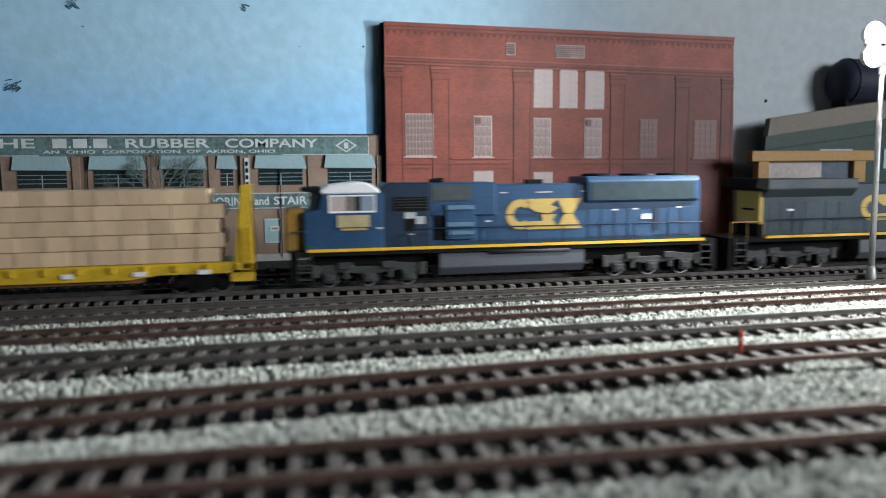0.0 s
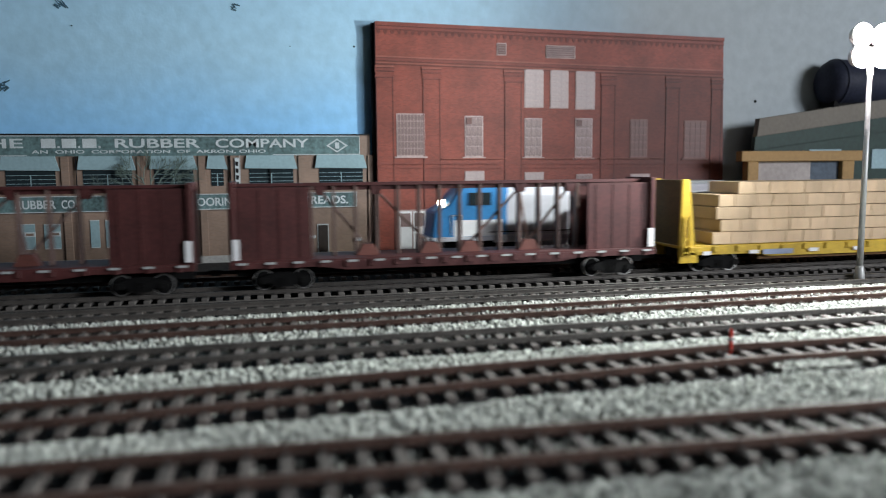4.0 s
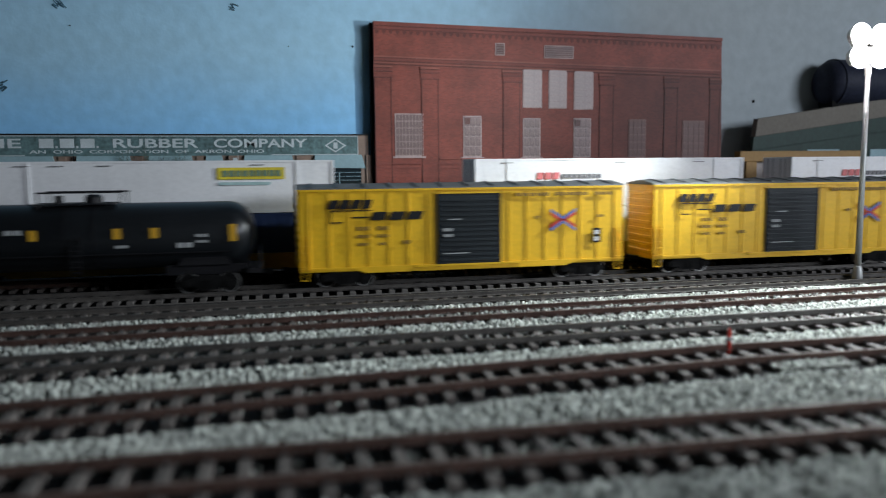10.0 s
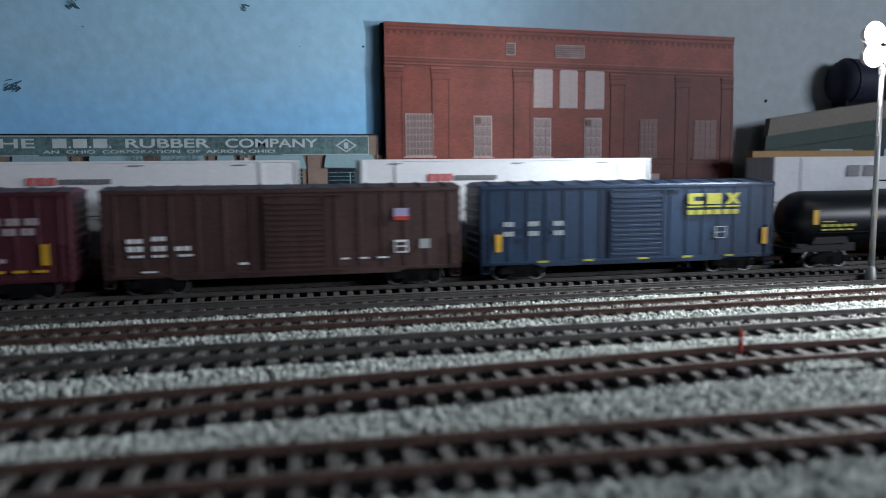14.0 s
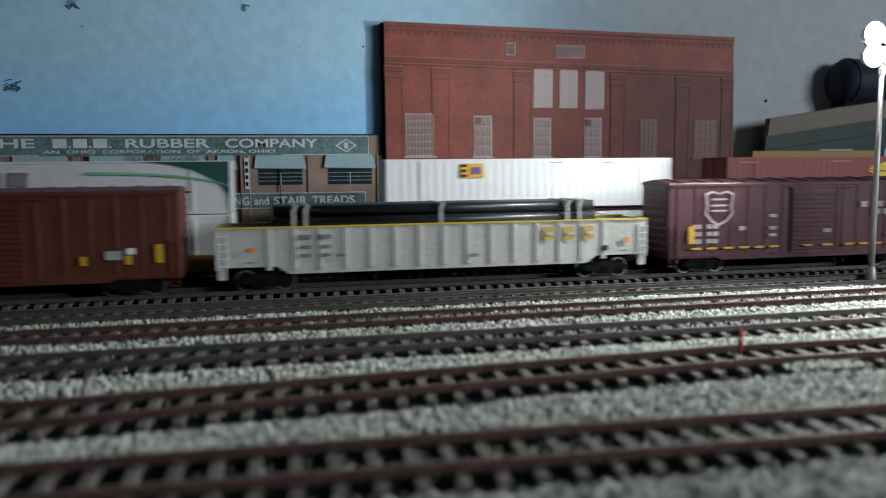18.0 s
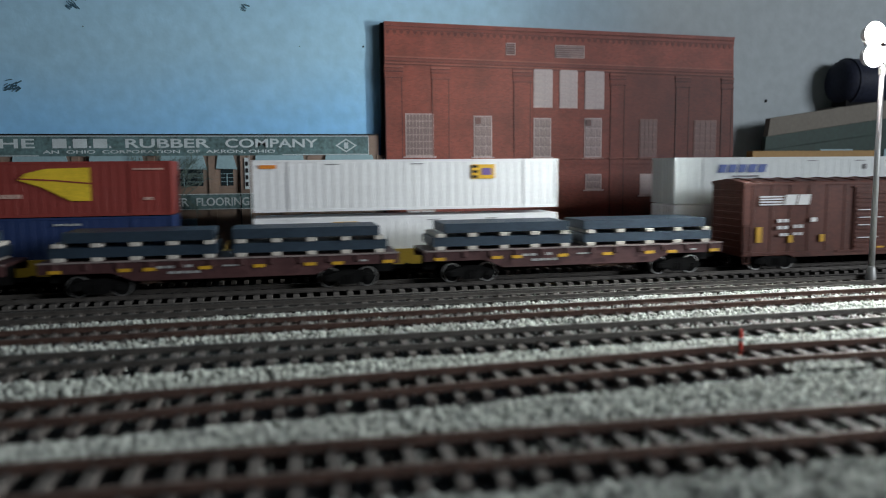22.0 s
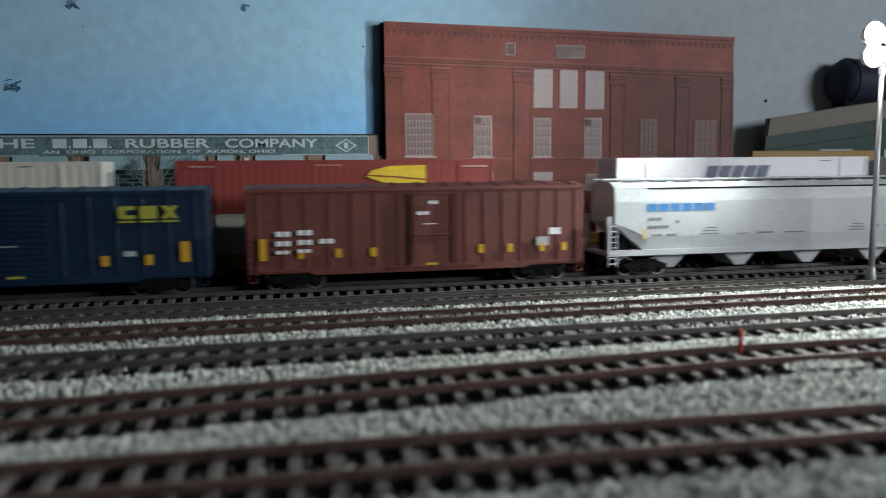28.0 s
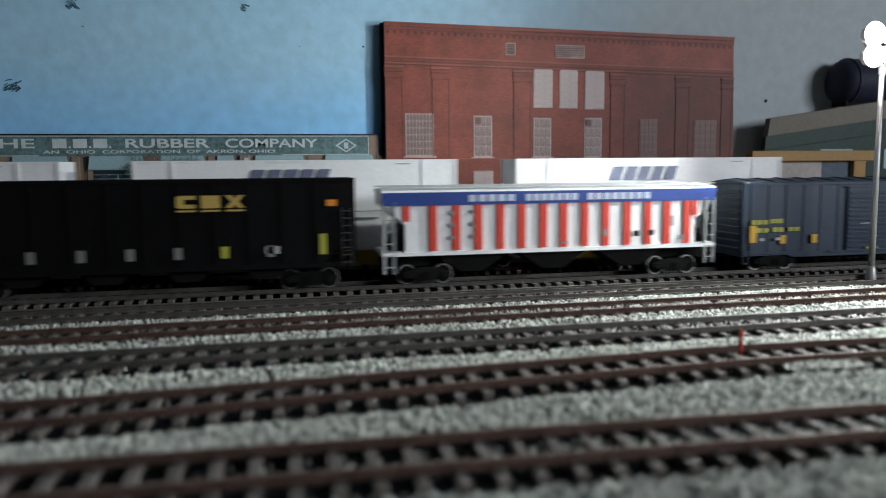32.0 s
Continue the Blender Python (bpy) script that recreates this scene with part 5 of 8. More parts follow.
def tank_car():
    L = 0.1745
    h = L / 2
    car = thing("tank_car", "glossy black tank car with yellow stickers and a top platform", "railway wagon")
    r, zc = 0.0165, 0.0292
    part("tank", Shape().lathe([(-h, 0.003), (-h + 0.0012, 0.0085), (-h + 0.004, 0.0130), (-h + 0.008, 0.0155), (-h + 0.012, r), (-0.002, r), (0.0, r + 0.0003), (0.002, r), (h - 0.012, r), (h - 0.008, 0.0155), (h - 0.004, 0.0130), (h - 0.0012, 0.0085), (h, 0.003)], "x", (0, 0, zc), 32), mat("glossy_black", (0.010, 0.012, 0.014), 0.36, 0, 0.2, 150, spec=0.32), car, smooth=True)
    for x in (-0.0015, 0.0115):
        part("strap", Shape().lathe([(x, r + 0.0004), (x + 0.001, r + 0.0004)], "x", (0, 0, zc), 32), BLACK, car)
    for d in (-1, 1):
        s = Shape().box(*sorted((d * (h - 0.004), d * (h - 0.044))), -0.010, 0.010, 0.0095, 0.0145).box(*sorted((d * (h + 0.003), d * (h - 0.004))), -0.015, 0.015, 0.0100, 0.0125)
        s.side([(d * (h - 0.038), 0.0145), (d * (h - 0.012), 0.0145), (d * (h - 0.016), 0.021), (d * (h - 0.034), 0.021)], -0.0125, 0.0125)
        part("stub_sill", s, BLACK, car)
        rail = Shape()
        for y in (-0.0145, 0.0145):
            rail.bar((d * (h + 0.002), y, 0.0125), (d * (h + 0.002), y, 0.0215), 0.0005)
        rail.bar((d * (h + 0.002), -0.0145, 0.0215), (d * (h + 0.002), 0.0145, 0.0215), 0.0005)
        part("end_rail", rail, BLACK, car)
    top = zc + r
    part("platform", Shape().box(-0.017, 0.021, -0.009, -0.004, top - 0.0004, top + 0.0003).box(-0.017, 0.021, 0.004, 0.009, top - 0.0004, top + 0.0003), BLACK, car)
    part("manway", Shape().lathe([(top - 0.001, 0.0042), (top + 0.0032, 0.0042), (top + 0.0044, 0.0030)], "z", (0.010, 0, 0), 14), BLACK, car)
    part("valve", Shape().lathe([(top - 0.001, 0.0022), (top + 0.004, 0.0020)], "z", (-0.006, 0, 0), 10), BLACK, car)
    rail = Shape()
    for x in (-0.013, 0.024):
        for y in (-0.009, 0.009):
            rail.bar((x, y, top - 0.002), (x, y, top + 0.0056), 0.0005)
    for y in (-0.009, 0.009):
        rail.bar((-0.014, y, top + 0.0056), (0.025, y, top + 0.0056), 0.0006)
    part("guard_rail", rail, BLACK, car)
    part("hand_rail", Shape().bar((-h + 0.012, -0.0172, 0.0215), (h - 0.012, -0.0172, 0.0215), 0.0005), BLACK, car)
    ladder(car, 0.002, 0.012, 0.030, -0.0172, 0.0045, 7, BLACK)
    for x, z, w, hh in [(-h + 0.009, 0.0265, 0.0036, 0.0085), (h - 0.0125, 0.0265, 0.0036, 0.0085)]:
        plate(car, "sticker", REFL, x, z, w, hh, -0.0166, "yellow reflective sticker", 0.0004)
    for x in (-0.038, -0.016, 0.021, 0.038):
        plate(car, "sticker", REFL, x, 0.0290, 0.0036, 0.0050, -0.0166, "yellow reflective sticker", 0.0004)
    bars(car, LIME, [(-h + 0.015, 0.0278, 0.012, 0.0007, 1), (-h + 0.015, 0.0250, 0.024, 0.0016, 5), (-h + 0.015, 0.0228, 0.022, 0.0010, 4)], -0.0168)
    bars(car, GREYW, [(-0.026, 0.0320, 0.008, 0.0022, 2), (0.022, 0.0245, 0.006, 0.0014, 2), (0.05, 0.0240, 0.008, 0.0024, 2), (0.059, 0.0290, 0.006, 0.0014, 2), (0.059, 0.0262, 0.006, 0.0012, 2)], -0.0168)
    couplers(car, h)
    for d in (-1, 1):
        truck(car, d * (h - 0.0235))
    return car


def gondola():
    L = 0.2324
    h = L / 2
    car = thing("gondola", "pale grey gondola with a yellow top edge and ribbed sides", "railway wagon")
    hull = mat("cream_grey_paint", (0.50, 0.51, 0.48), 0.5, 0, 0.12, 150, streak=0.60)
    z0, z1 = 0.0088, 0.0322
    part("floor", Shape().box(-h, h, -HW + 0.001, HW - 0.001, z0 + 0.004, z0 + 0.0055), hull, car)
    for side in (-1, 1):
        a, b = sorted((side * (HW - 0.0004), side * (HW - 0.0016)))
        part("side_panel", Shape().side([(-h, z0 + 0.004), (-h + 0.03, z0 + 0.004), (-h + 0.036, z0), (h - 0.036, z0), (h - 0.03, z0 + 0.004), (h, z0 + 0.004), (h, z1), (-h, z1)], a, b), hull, car)
        c, e = sorted((side * (HW + 0.0004), side * (HW - 0.0020)))
        part("top_edge", Shape().box(-h, h, c, e, z1, z1 + 0.0008), mat("yellow_edge", (0.66, 0.50, 0.05), 0.5, 0, 0.15, 200), car, "yellow top edge")
        rib = Shape().box(-0.0014, 0.0014, -0.0005, 0.00035, z0 + 0.002, z1).mesh("rib", hull, 0.0003)
        for i in range(15):
            x = -h + 0.026 + (L - 0.052) * i / 14
            piece("rib", rib, car, (x, side * (HW - 0.0002), 0))
    for d in (-1, 1):
        part("end_panel", Shape().box(*sorted((d * h, d * (h - 0.0012))), -HW + 0.0008, HW - 0.0008, z0 + 0.004, z1), hull, car)
        ladder(car, d * (h - 0.0030) - 0.0024, z0 + 0.003, z1 - 0.002, -HW, 0.0048, 5, WHITE)
        part("step", Shape().box(d * (h - 0.003) - 0.002, d * (h - 0.003) + 0.002, -HW, -HW + 0.002, z0 - 0.002, z0 + 0.004), hull, car)
    for k in range(3):
        plate(car, "emblem", GOLD, -h + L * (0.735 + 0.05 * k), 0.0222, 0.0062, 0.0072, -HW - 0.0006, "faded gold block")
        plate(car, "emblem_gap", hull, -h + L * (0.735 + 0.05 * k) + 0.0022, 0.0248, 0.0040, 0.0016, -HW - 0.0010)
    bars(car, mat("grey_lettering", (0.20, 0.20, 0.21), 0.6), [(-h + L * 0.175, 0.0262, L * 0.03, 0.0024, 2), (-h + L * 0.22, 0.0262, L * 0.03, 0.0024, 2), (-h + L * 0.18, 0.0215, L * 0.025, 0.0018, 2), (-h + L * 0.225, 0.0215, L * 0.022, 0.0018, 2), (-h + L * 0.18, 0.0172, L * 0.025, 0.0018, 2), (-h + L * 0.225, 0.0172, L * 0.022, 0.0018, 2), (-h + L * 0.262, 0.0172, L * 0.02, 0.0014, 1), (-h + L * 0.56, 0.0145, L * 0.022, 0.0018, 2), (-h + L * 0.065, 0.0150, L * 0.022, 0.0006, 1), (-h + L * 0.93, 0.0150, L * 0.022, 0.0006, 1)], -HW - 0.0006)
    plate(car, "data_panel", BLACK, -h + L * 0.885, 0.0155, 0.0030, 0.0028, -HW - 0.0005)
    plate(car, "sticker", ORANGE, -h + L * 0.935, 0.0200, 0.0038, 0.0026, -HW - 0.0005)
    plate(car, "sticker", ORANGE, -h + L * 0.068, 0.0205, 0.0038, 0.0022, -HW - 0.0005)
    part("center_sill", Shape().box(-h + 0.002, h - 0.002, -0.003, 0.003, 0.0072, z0 + 0.004), DARK, car)
    couplers(car, h)
    for d in (-1, 1):
        truck(car, d * (h - 0.024))
    load = thing("pipe_load", "black pipes bundled with pale straps", "pipes")
    lo, hi = -h + 0.026, h - 0.030
    for row, zc in ((0, 0.0285), (1, 0.0345), (2, 0.0405)):
        for i in range(5 - (row == 2)):
            y = -0.0126 + i * 0.0063 + (0.0031 if row == 2 else 0)
            part("pipe", Shape().lathe([(lo + row * 0.001 + 0.0005 * (i % 3), 0.0029), (hi - 0.0006 * (i % 2), 0.0029)], "x", (0, y, zc), 12), PLASTIC_DK, load, smooth=True)
    part("pipe", Shape().box(lo, hi, -0.0140, 0.0140, 0.0150, 0.0262), PLASTIC_DK, load)
    for x in (lo + 0.012, lo + 0.018, lo + 0.088, hi - 0.018, hi - 0.011):
        s = Shape()
        s.box(x, x + 0.0016, -0.0163, -0.0158, 0.0328, 0.0405).box(x, x + 0.0016, -0.0135, 0.0135, 0.0434, 0.0438)
        s.side([(x, 0.0405), (x + 0.0016, 0.0405), (x + 0.0030, 0.0436), (x + 0.0014, 0.0436)], -0.0163, -0.0130)
        part("strap", s, hull, load, "pale strap")
    return car, load


def slab_flat():
    L = 0.1735
    h = L / 2
    car = thing("flat_car", "dark brown fishbelly flat car with yellow reflectors", "railway wagon", "flat cars with steel loads")
    m = mat("flat_car_brown", (0.075, 0.030, 0.030), 0.6, 0, 0.25, 160)
    flat_deck(car, h, m, 0.0105, 0.0182, 12, belly=0.0024)
    part("deck_edge", Shape().box(-h, h, -HW - 0.0008, -HW, 0.0176, 0.0184), mat("worn_edge", (0.24, 0.20, 0.19), 0.6, 0, 0.3, 200), car)
    reflectors(car, [-h + L * k for k in (0.03, 0.21, 0.275, 0.425, 0.575, 0.72, 0.80, 0.95)], 0.0130, 0.0056, 0.0016, y=-HW - 0.0012)
    bars(car, GREYW, [(-h + L * 0.31, 0.0140, L * 0.05, 0.0012, 2), (-h + L * 0.37, 0.0142, L * 0.04, 0.0012, 2), (-h + L * 0.34, 0.0112, L * 0.09, 0.0012, 4), (-h + L * 0.49, 0.0140, L * 0.05, 0.0008, 3), (-h + L * 0.88, 0.0142, L * 0.03, 0.0008, 1)], -HW - 0.0002)
    loads = []
    for x0, x1, lab in [(-h + 0.005, -0.004, "lower"), (0.003, h - 0.006, "upper")]:
        load = thing("steel_load", "blue-grey steel beams on pale wooden blocks", "steel beams", "steel loads")
        for zz, a, b in ((0.0190, x0, x1), (0.0262, x0 + (0.006 if lab == "lower" else 0.0), x1 - (0.002 if lab == "lower" else 0.004))):
            for j in range(4):
                y = -0.0150 + j * 0.0076
                part("beam", Shape().box(a, b, y, y + 0.0070, zz + 0.0010, zz + 0.0060), SLAB, load, bev=0.0002)
        n = 5
        blk = Shape().box(-0.0024, 0.0024, -0.0158, 0.0158, 0, 0.0019).mesh("block", mat("pale_wood_block", (0.62, 0.58, 0.52), 0.8, 0, 0.15, 300), 0.0002)
        for i in range(n):
            x = x0 + 0.004 + (x1 - x0 - 0.008) * i / (n - 1)
            piece("block", blk, load, (x, 0, 0.0183))
            piece("block", blk, load, (x, 0, 0.0251))
        loads.append(load)
    return car, loads


def grey_hopper():
    L = 0.2200
    h = L / 2
    car = thing("covered_hopper", "pale grey covered hopper with blue block lettering", "railway wagon")
    m = mat("hopper_grey", (0.48, 0.505, 0.51), 0.5, 0, 0.10, 120)
    zt = 0.0535
    s = Shape()
    sec = [(-0.0150, 0.0128), (0.0150, 0.0128), (0.0165, 0.0220), (0.0165, 0.0420), (0.0150, 0.0495), (0.0095, zt - 0.0006), (-0.0095, zt - 0.0006), (-0.0150, 0.0495), (-0.0165, 0.0420), (-0.0165, 0.0220)]
    part("body", Shape().cross(sec, -h + 0.024, h - 0.024), m, car)
    for d in (-1, 1):
        e = Shape()
        x0, x1 = d * (h - 0.024), d * (h - 0.004)
        v = [(x0, y, z) for y, z in sec] + [(x1, y, max(z, 0.0300)) for y, z in sec]
        n = len(sec)
        e.add(v, [tuple(range(n)), tuple(range(2 * n - 1, n - 1, -1))] + [(i, (i + 1) % n, n + (i + 1) % n, n + i) for i in range(n)])
        part("end_slope", e, m, car)
        for y in (-0.0160, 0.0140):
            part("end_post", Shape().box(*sorted((d * h, d * (h - 0.0022))), y, y + 0.0020, 0.0118, 0.0340), m, car)
        ladder(car, d * (h - 0.0028) - 0.0026, 0.0060, 0.0300, -HW + 0.0002, 0.0052, 8, SILVER)
        part("platform", Shape().box(*sorted((d * h, d * (h - 0.024))), -0.0150, 0.0150, 0.0118, 0.0135), m, car)
    part("side_sill", Shape().box(-h, h, -HW - 0.0002, -0.0140, 0.0118, 0.0150).box(-h, h, 0.0140, HW + 0.0002, 0.0118, 0.0150), m, car)
    part("side_seam", Shape().box(-h + 0.024, h - 0.024, -0.0156, -0.0148, 0.0488, 0.0496), DARK, car)
    part("running_board", Shape().box(-h, h, -0.0085, -0.0050, zt + 0.0004, zt + 0.0010).box(-h, h, 0.0050, 0.0085, zt + 0.0004, zt + 0.0010), m, car)
    tr = Shape().box(-0.0066, 0.0066, -0.0030, 0.0030, 0, 0.0016).mesh("hatch", GREYW, 0.0004)
    for i in range(13):
        piece("hatch", tr, car, (-h + 0.017 + (L - 0.034) * i / 12, 0, zt - 0.0004))
    gap = Shape().box(-0.0056, 0.0056, -0.0100, -0.0092, 0, 0.0011).mesh("roof_slot", DARK)
    for i in range(13):
        piece("roof_slot", gap, car, (-h + 0.017 + (L - 0.034) * i / 12, 0, zt - 0.0016))
    for i in range(4):
        x = -h + L * (0.185 + 0.205 * i)
        part("outlet", Shape().side([(x - 0.0120, 0.0128), (x - 0.0045, 0.0052), (x - 0.0030, 0.0036), (x + 0.0030, 0.0036), (x + 0.0045, 0.0052), (x + 0.0120, 0.0128)], -0.0105, 0.0105), m, car, "pale outlet chute", bev=0.0003)
    letters(car, mat("light_blue_lettering", (0.05, 0.20, 0.46), 0.5), -h + L * 0.105, 0.0365, L * 0.195, 0.0042, 6, -HW - 0.0001, gap=0.16, label="blue block lettering")
    g = mat("grey_lettering", (0.20, 0.20, 0.21), 0.6)
    bars(car, g, [(-h + L * 0.108, 0.0312, L * 0.04, 0.0018, 3), (-h + L * 0.108, 0.0268, L * 0.06, 0.0018, 4), (-h + L * 0.12, 0.0225, L * 0.03, 0.0012, 2), (-h + L * 0.16, 0.0225, L * 0.03, 0.0012, 2), (-h + L * 0.185, 0.0295, L * 0.012, 0.0018, 1),
                  (-h + L * 0.27, 0.0262, L * 0.04, 0.0007, 1), (-h + L * 0.262, 0.0245, L * 0.055, 0.0007, 1), (-h + L * 0.255, 0.0228, L * 0.07, 0.0007, 1), (-h + L * 0.36, 0.0225, L * 0.03, 0.0007, 2), (-h + L * 0.42, 0.0225, L * 0.05, 0.0010, 4), (-h + L * 0.50, 0.0225, L * 0.08, 0.0007, 1), (-h + L * 0.71, 0.0262, L * 0.04, 0.0007, 1), (-h + L * 0.70, 0.0245, L * 0.06, 0.0007, 1), (-h + L * 0.695, 0.0228, L * 0.07, 0.0007, 1), (-h + L * 0.78, 0.0240, L * 0.014, 0.0022, 1), (-h + L * 0.81, 0.0245, L * 0.05, 0.0008, 3)], -HW - 0.0001)
    part("brake_gear", Shape().box(-h + 0.006, -h + 0.016, -0.010, 0.010, 0.0135, 0.0235), DARK, car)
    plate(car, "sticker", mat("cream_sticker", (0.62, 0.50, 0.22), 0.6), -h + L * 0.093, 0.0210, 0.0026, 0.0055, -HW + 0.0002)
    couplers(car, h)
    for d in (-1, 1):
        truck(car, d * (h - 0.0235))
    return car


def striped_hopper():
    L = 0.1910
    h = L / 2
    car = thing("striped_hopper", "covered hopper with red and white stripes under a blue band", "railway wagon")
    zt = 0.0508
    part("body", Shape().box(-h + 0.012, h - 0.012, -HW + 0.0010, HW - 0.0010, 0.0170, zt - 0.002), WHITE, car, bev=0.0003)
    for d in (-1, 1):
        a = d * (h - 0.012)
        part("end_slope", Shape().side([(a, 0.032), (d * (h - 0.0005), 0.0425), (d * (h - 0.0005), zt - 0.002), (a, zt - 0.002)], -HW + 0.001, HW - 0.001), WHITE, car)
        part("end_frame", Shape().box(*sorted((d * h, d * (h - 0.012))), -0.0130, 0.0130, 0.0160, 0.0182), WHITE, car)
        lx = d * (h - 0.0036) - 0.0032
        ladder(car, lx, 0.0068, 0.0440, -HW + 0.0003, 0.0064, 6, GREYW)
        part("corner_post", Shape().box(lx, lx + 0.0014, -HW, -HW + 0.0014, 0.0065, 0.046).box(lx + 0.0050, lx + 0.0064, -HW, -HW + 0.0014, 0.0065, 0.046), GREYW, car)
        part("stub_sill", Shape().box(*sorted((d * h, d * (h - 0.035))), -0.004, 0.004, 0.0090, 0.0150), DARK, car)
        part("slope_sheet", Shape().side([(d * (h - 0.004), 0.0182), (d * (h - 0.012), 0.0182), (d * (h - 0.012), 0.032)], -0.012, 0.012), DARK, car)
    part("roof", Shape().cross([(-HW, zt - 0.002), (HW, zt - 0.002), (HW - 0.001, zt - 0.0006), (0, zt + 0.0006), (-HW + 0.001, zt - 0.0006)], -h, h), WHITE, car)
    part("running_board", Shape().box(-h, h, -0.0150, -0.0110, zt + 0.0008, zt + 0.0014).box(-h, h, 0.0110, 0.0150, zt + 0.0008, zt + 0.0014), GREYW, car)
    part("blue_band", Shape().box(-h + 0.0002, h - 0.0002, -HW - 0.0002, -HW + 0.0012, 0.0422, 0.0490), mat("deep_blue_band", (0.020, 0.055, 0.25), 0.45, 0, 0.15, 150), car, "deep blue band with pale lettering")
    stripe = Shape().box(-L * 0.011, L * 0.011, -0.0003, 0.0005, 0.0182, 0.0422).mesh("stripe", RED)
    for u in (0.141, 0.207, 0.270, 0.334, 0.396, 0.460, 0.521, 0.585, 0.649, 0.716, 0.781, 0.842, 0.906):
        piece("stripe", stripe, car, (-h + L * u, -HW + 0.0002, 0))
    for x in (-h + 0.013, h - 0.013):
        plate(car, "stripe", RED, x - 0.002, 0.0340 if x < 0 else 0.0340, 0.0036, 0.0082, -HW + 0.0004)
    part("side_sill", Shape().box(-h, h, -HW - 0.0004, -HW + 0.0012, 0.0158, 0.0178).box(-h, h, HW - 0.0012, HW + 0.0004, 0.0158, 0.0178), WHITE, car)
    x = -h + L * 0.242
    for w, k in ((0.14, 5), (0.16, 7), (0.20, 8)):
        letters(car, mat("pale_blue_lettering", (0.52, 0.58, 0.72), 0.6), x, 0.0438, L * w, 0.0036, k, -HW - 0.0003, gap=0.25, label="pale block lettering")
        x += L * (w + 0.025)
    g = mat("grey_lettering", (0.20, 0.20, 0.21), 0.6)
    bars(car, g, [(-h + L * 0.185, 0.0370 - 0.0065 * k, L * 0.02, 0.0020, 1) for k in range(3)] + [(-h + L * 0.245, 0.0375 - 0.0065 * k, L * 0.015, 0.0020, 1) for k in range(3)] + [(-h + L * 0.51, 0.0200, L * 0.03, 0.0010, 1), (-h + L * 0.64, 0.0235, L * 0.016, 0.0040, 1), (-h + L * 0.855, 0.0280, L * 0.010, 0.0060, 1), (-h + L * 0.88, 0.0205, L * 0.022, 0.0024, 1)], -HW + 0.0001)
    plate(car, "data_panel", BLACK, -h + L * 0.735, 0.0230, 0.0036, 0.0030, -HW)
    plate(car, "data_panel", BLACK, -h + L * 0.782, 0.0232, 0.0036, 0.0030, -HW)
    for i in range(3):
        x = (i - 1) * 0.046
        part("bay", Shape().side([(x - 0.022, 0.0170), (x - 0.006, 0.0062), (x + 0.006, 0.0062), (x + 0.022, 0.0170)], -0.0115, 0.0115), DARK, car)
    couplers(car, h)
    for d in (-1, 1):
        truck(car, d * (h - 0.0235))
    return car


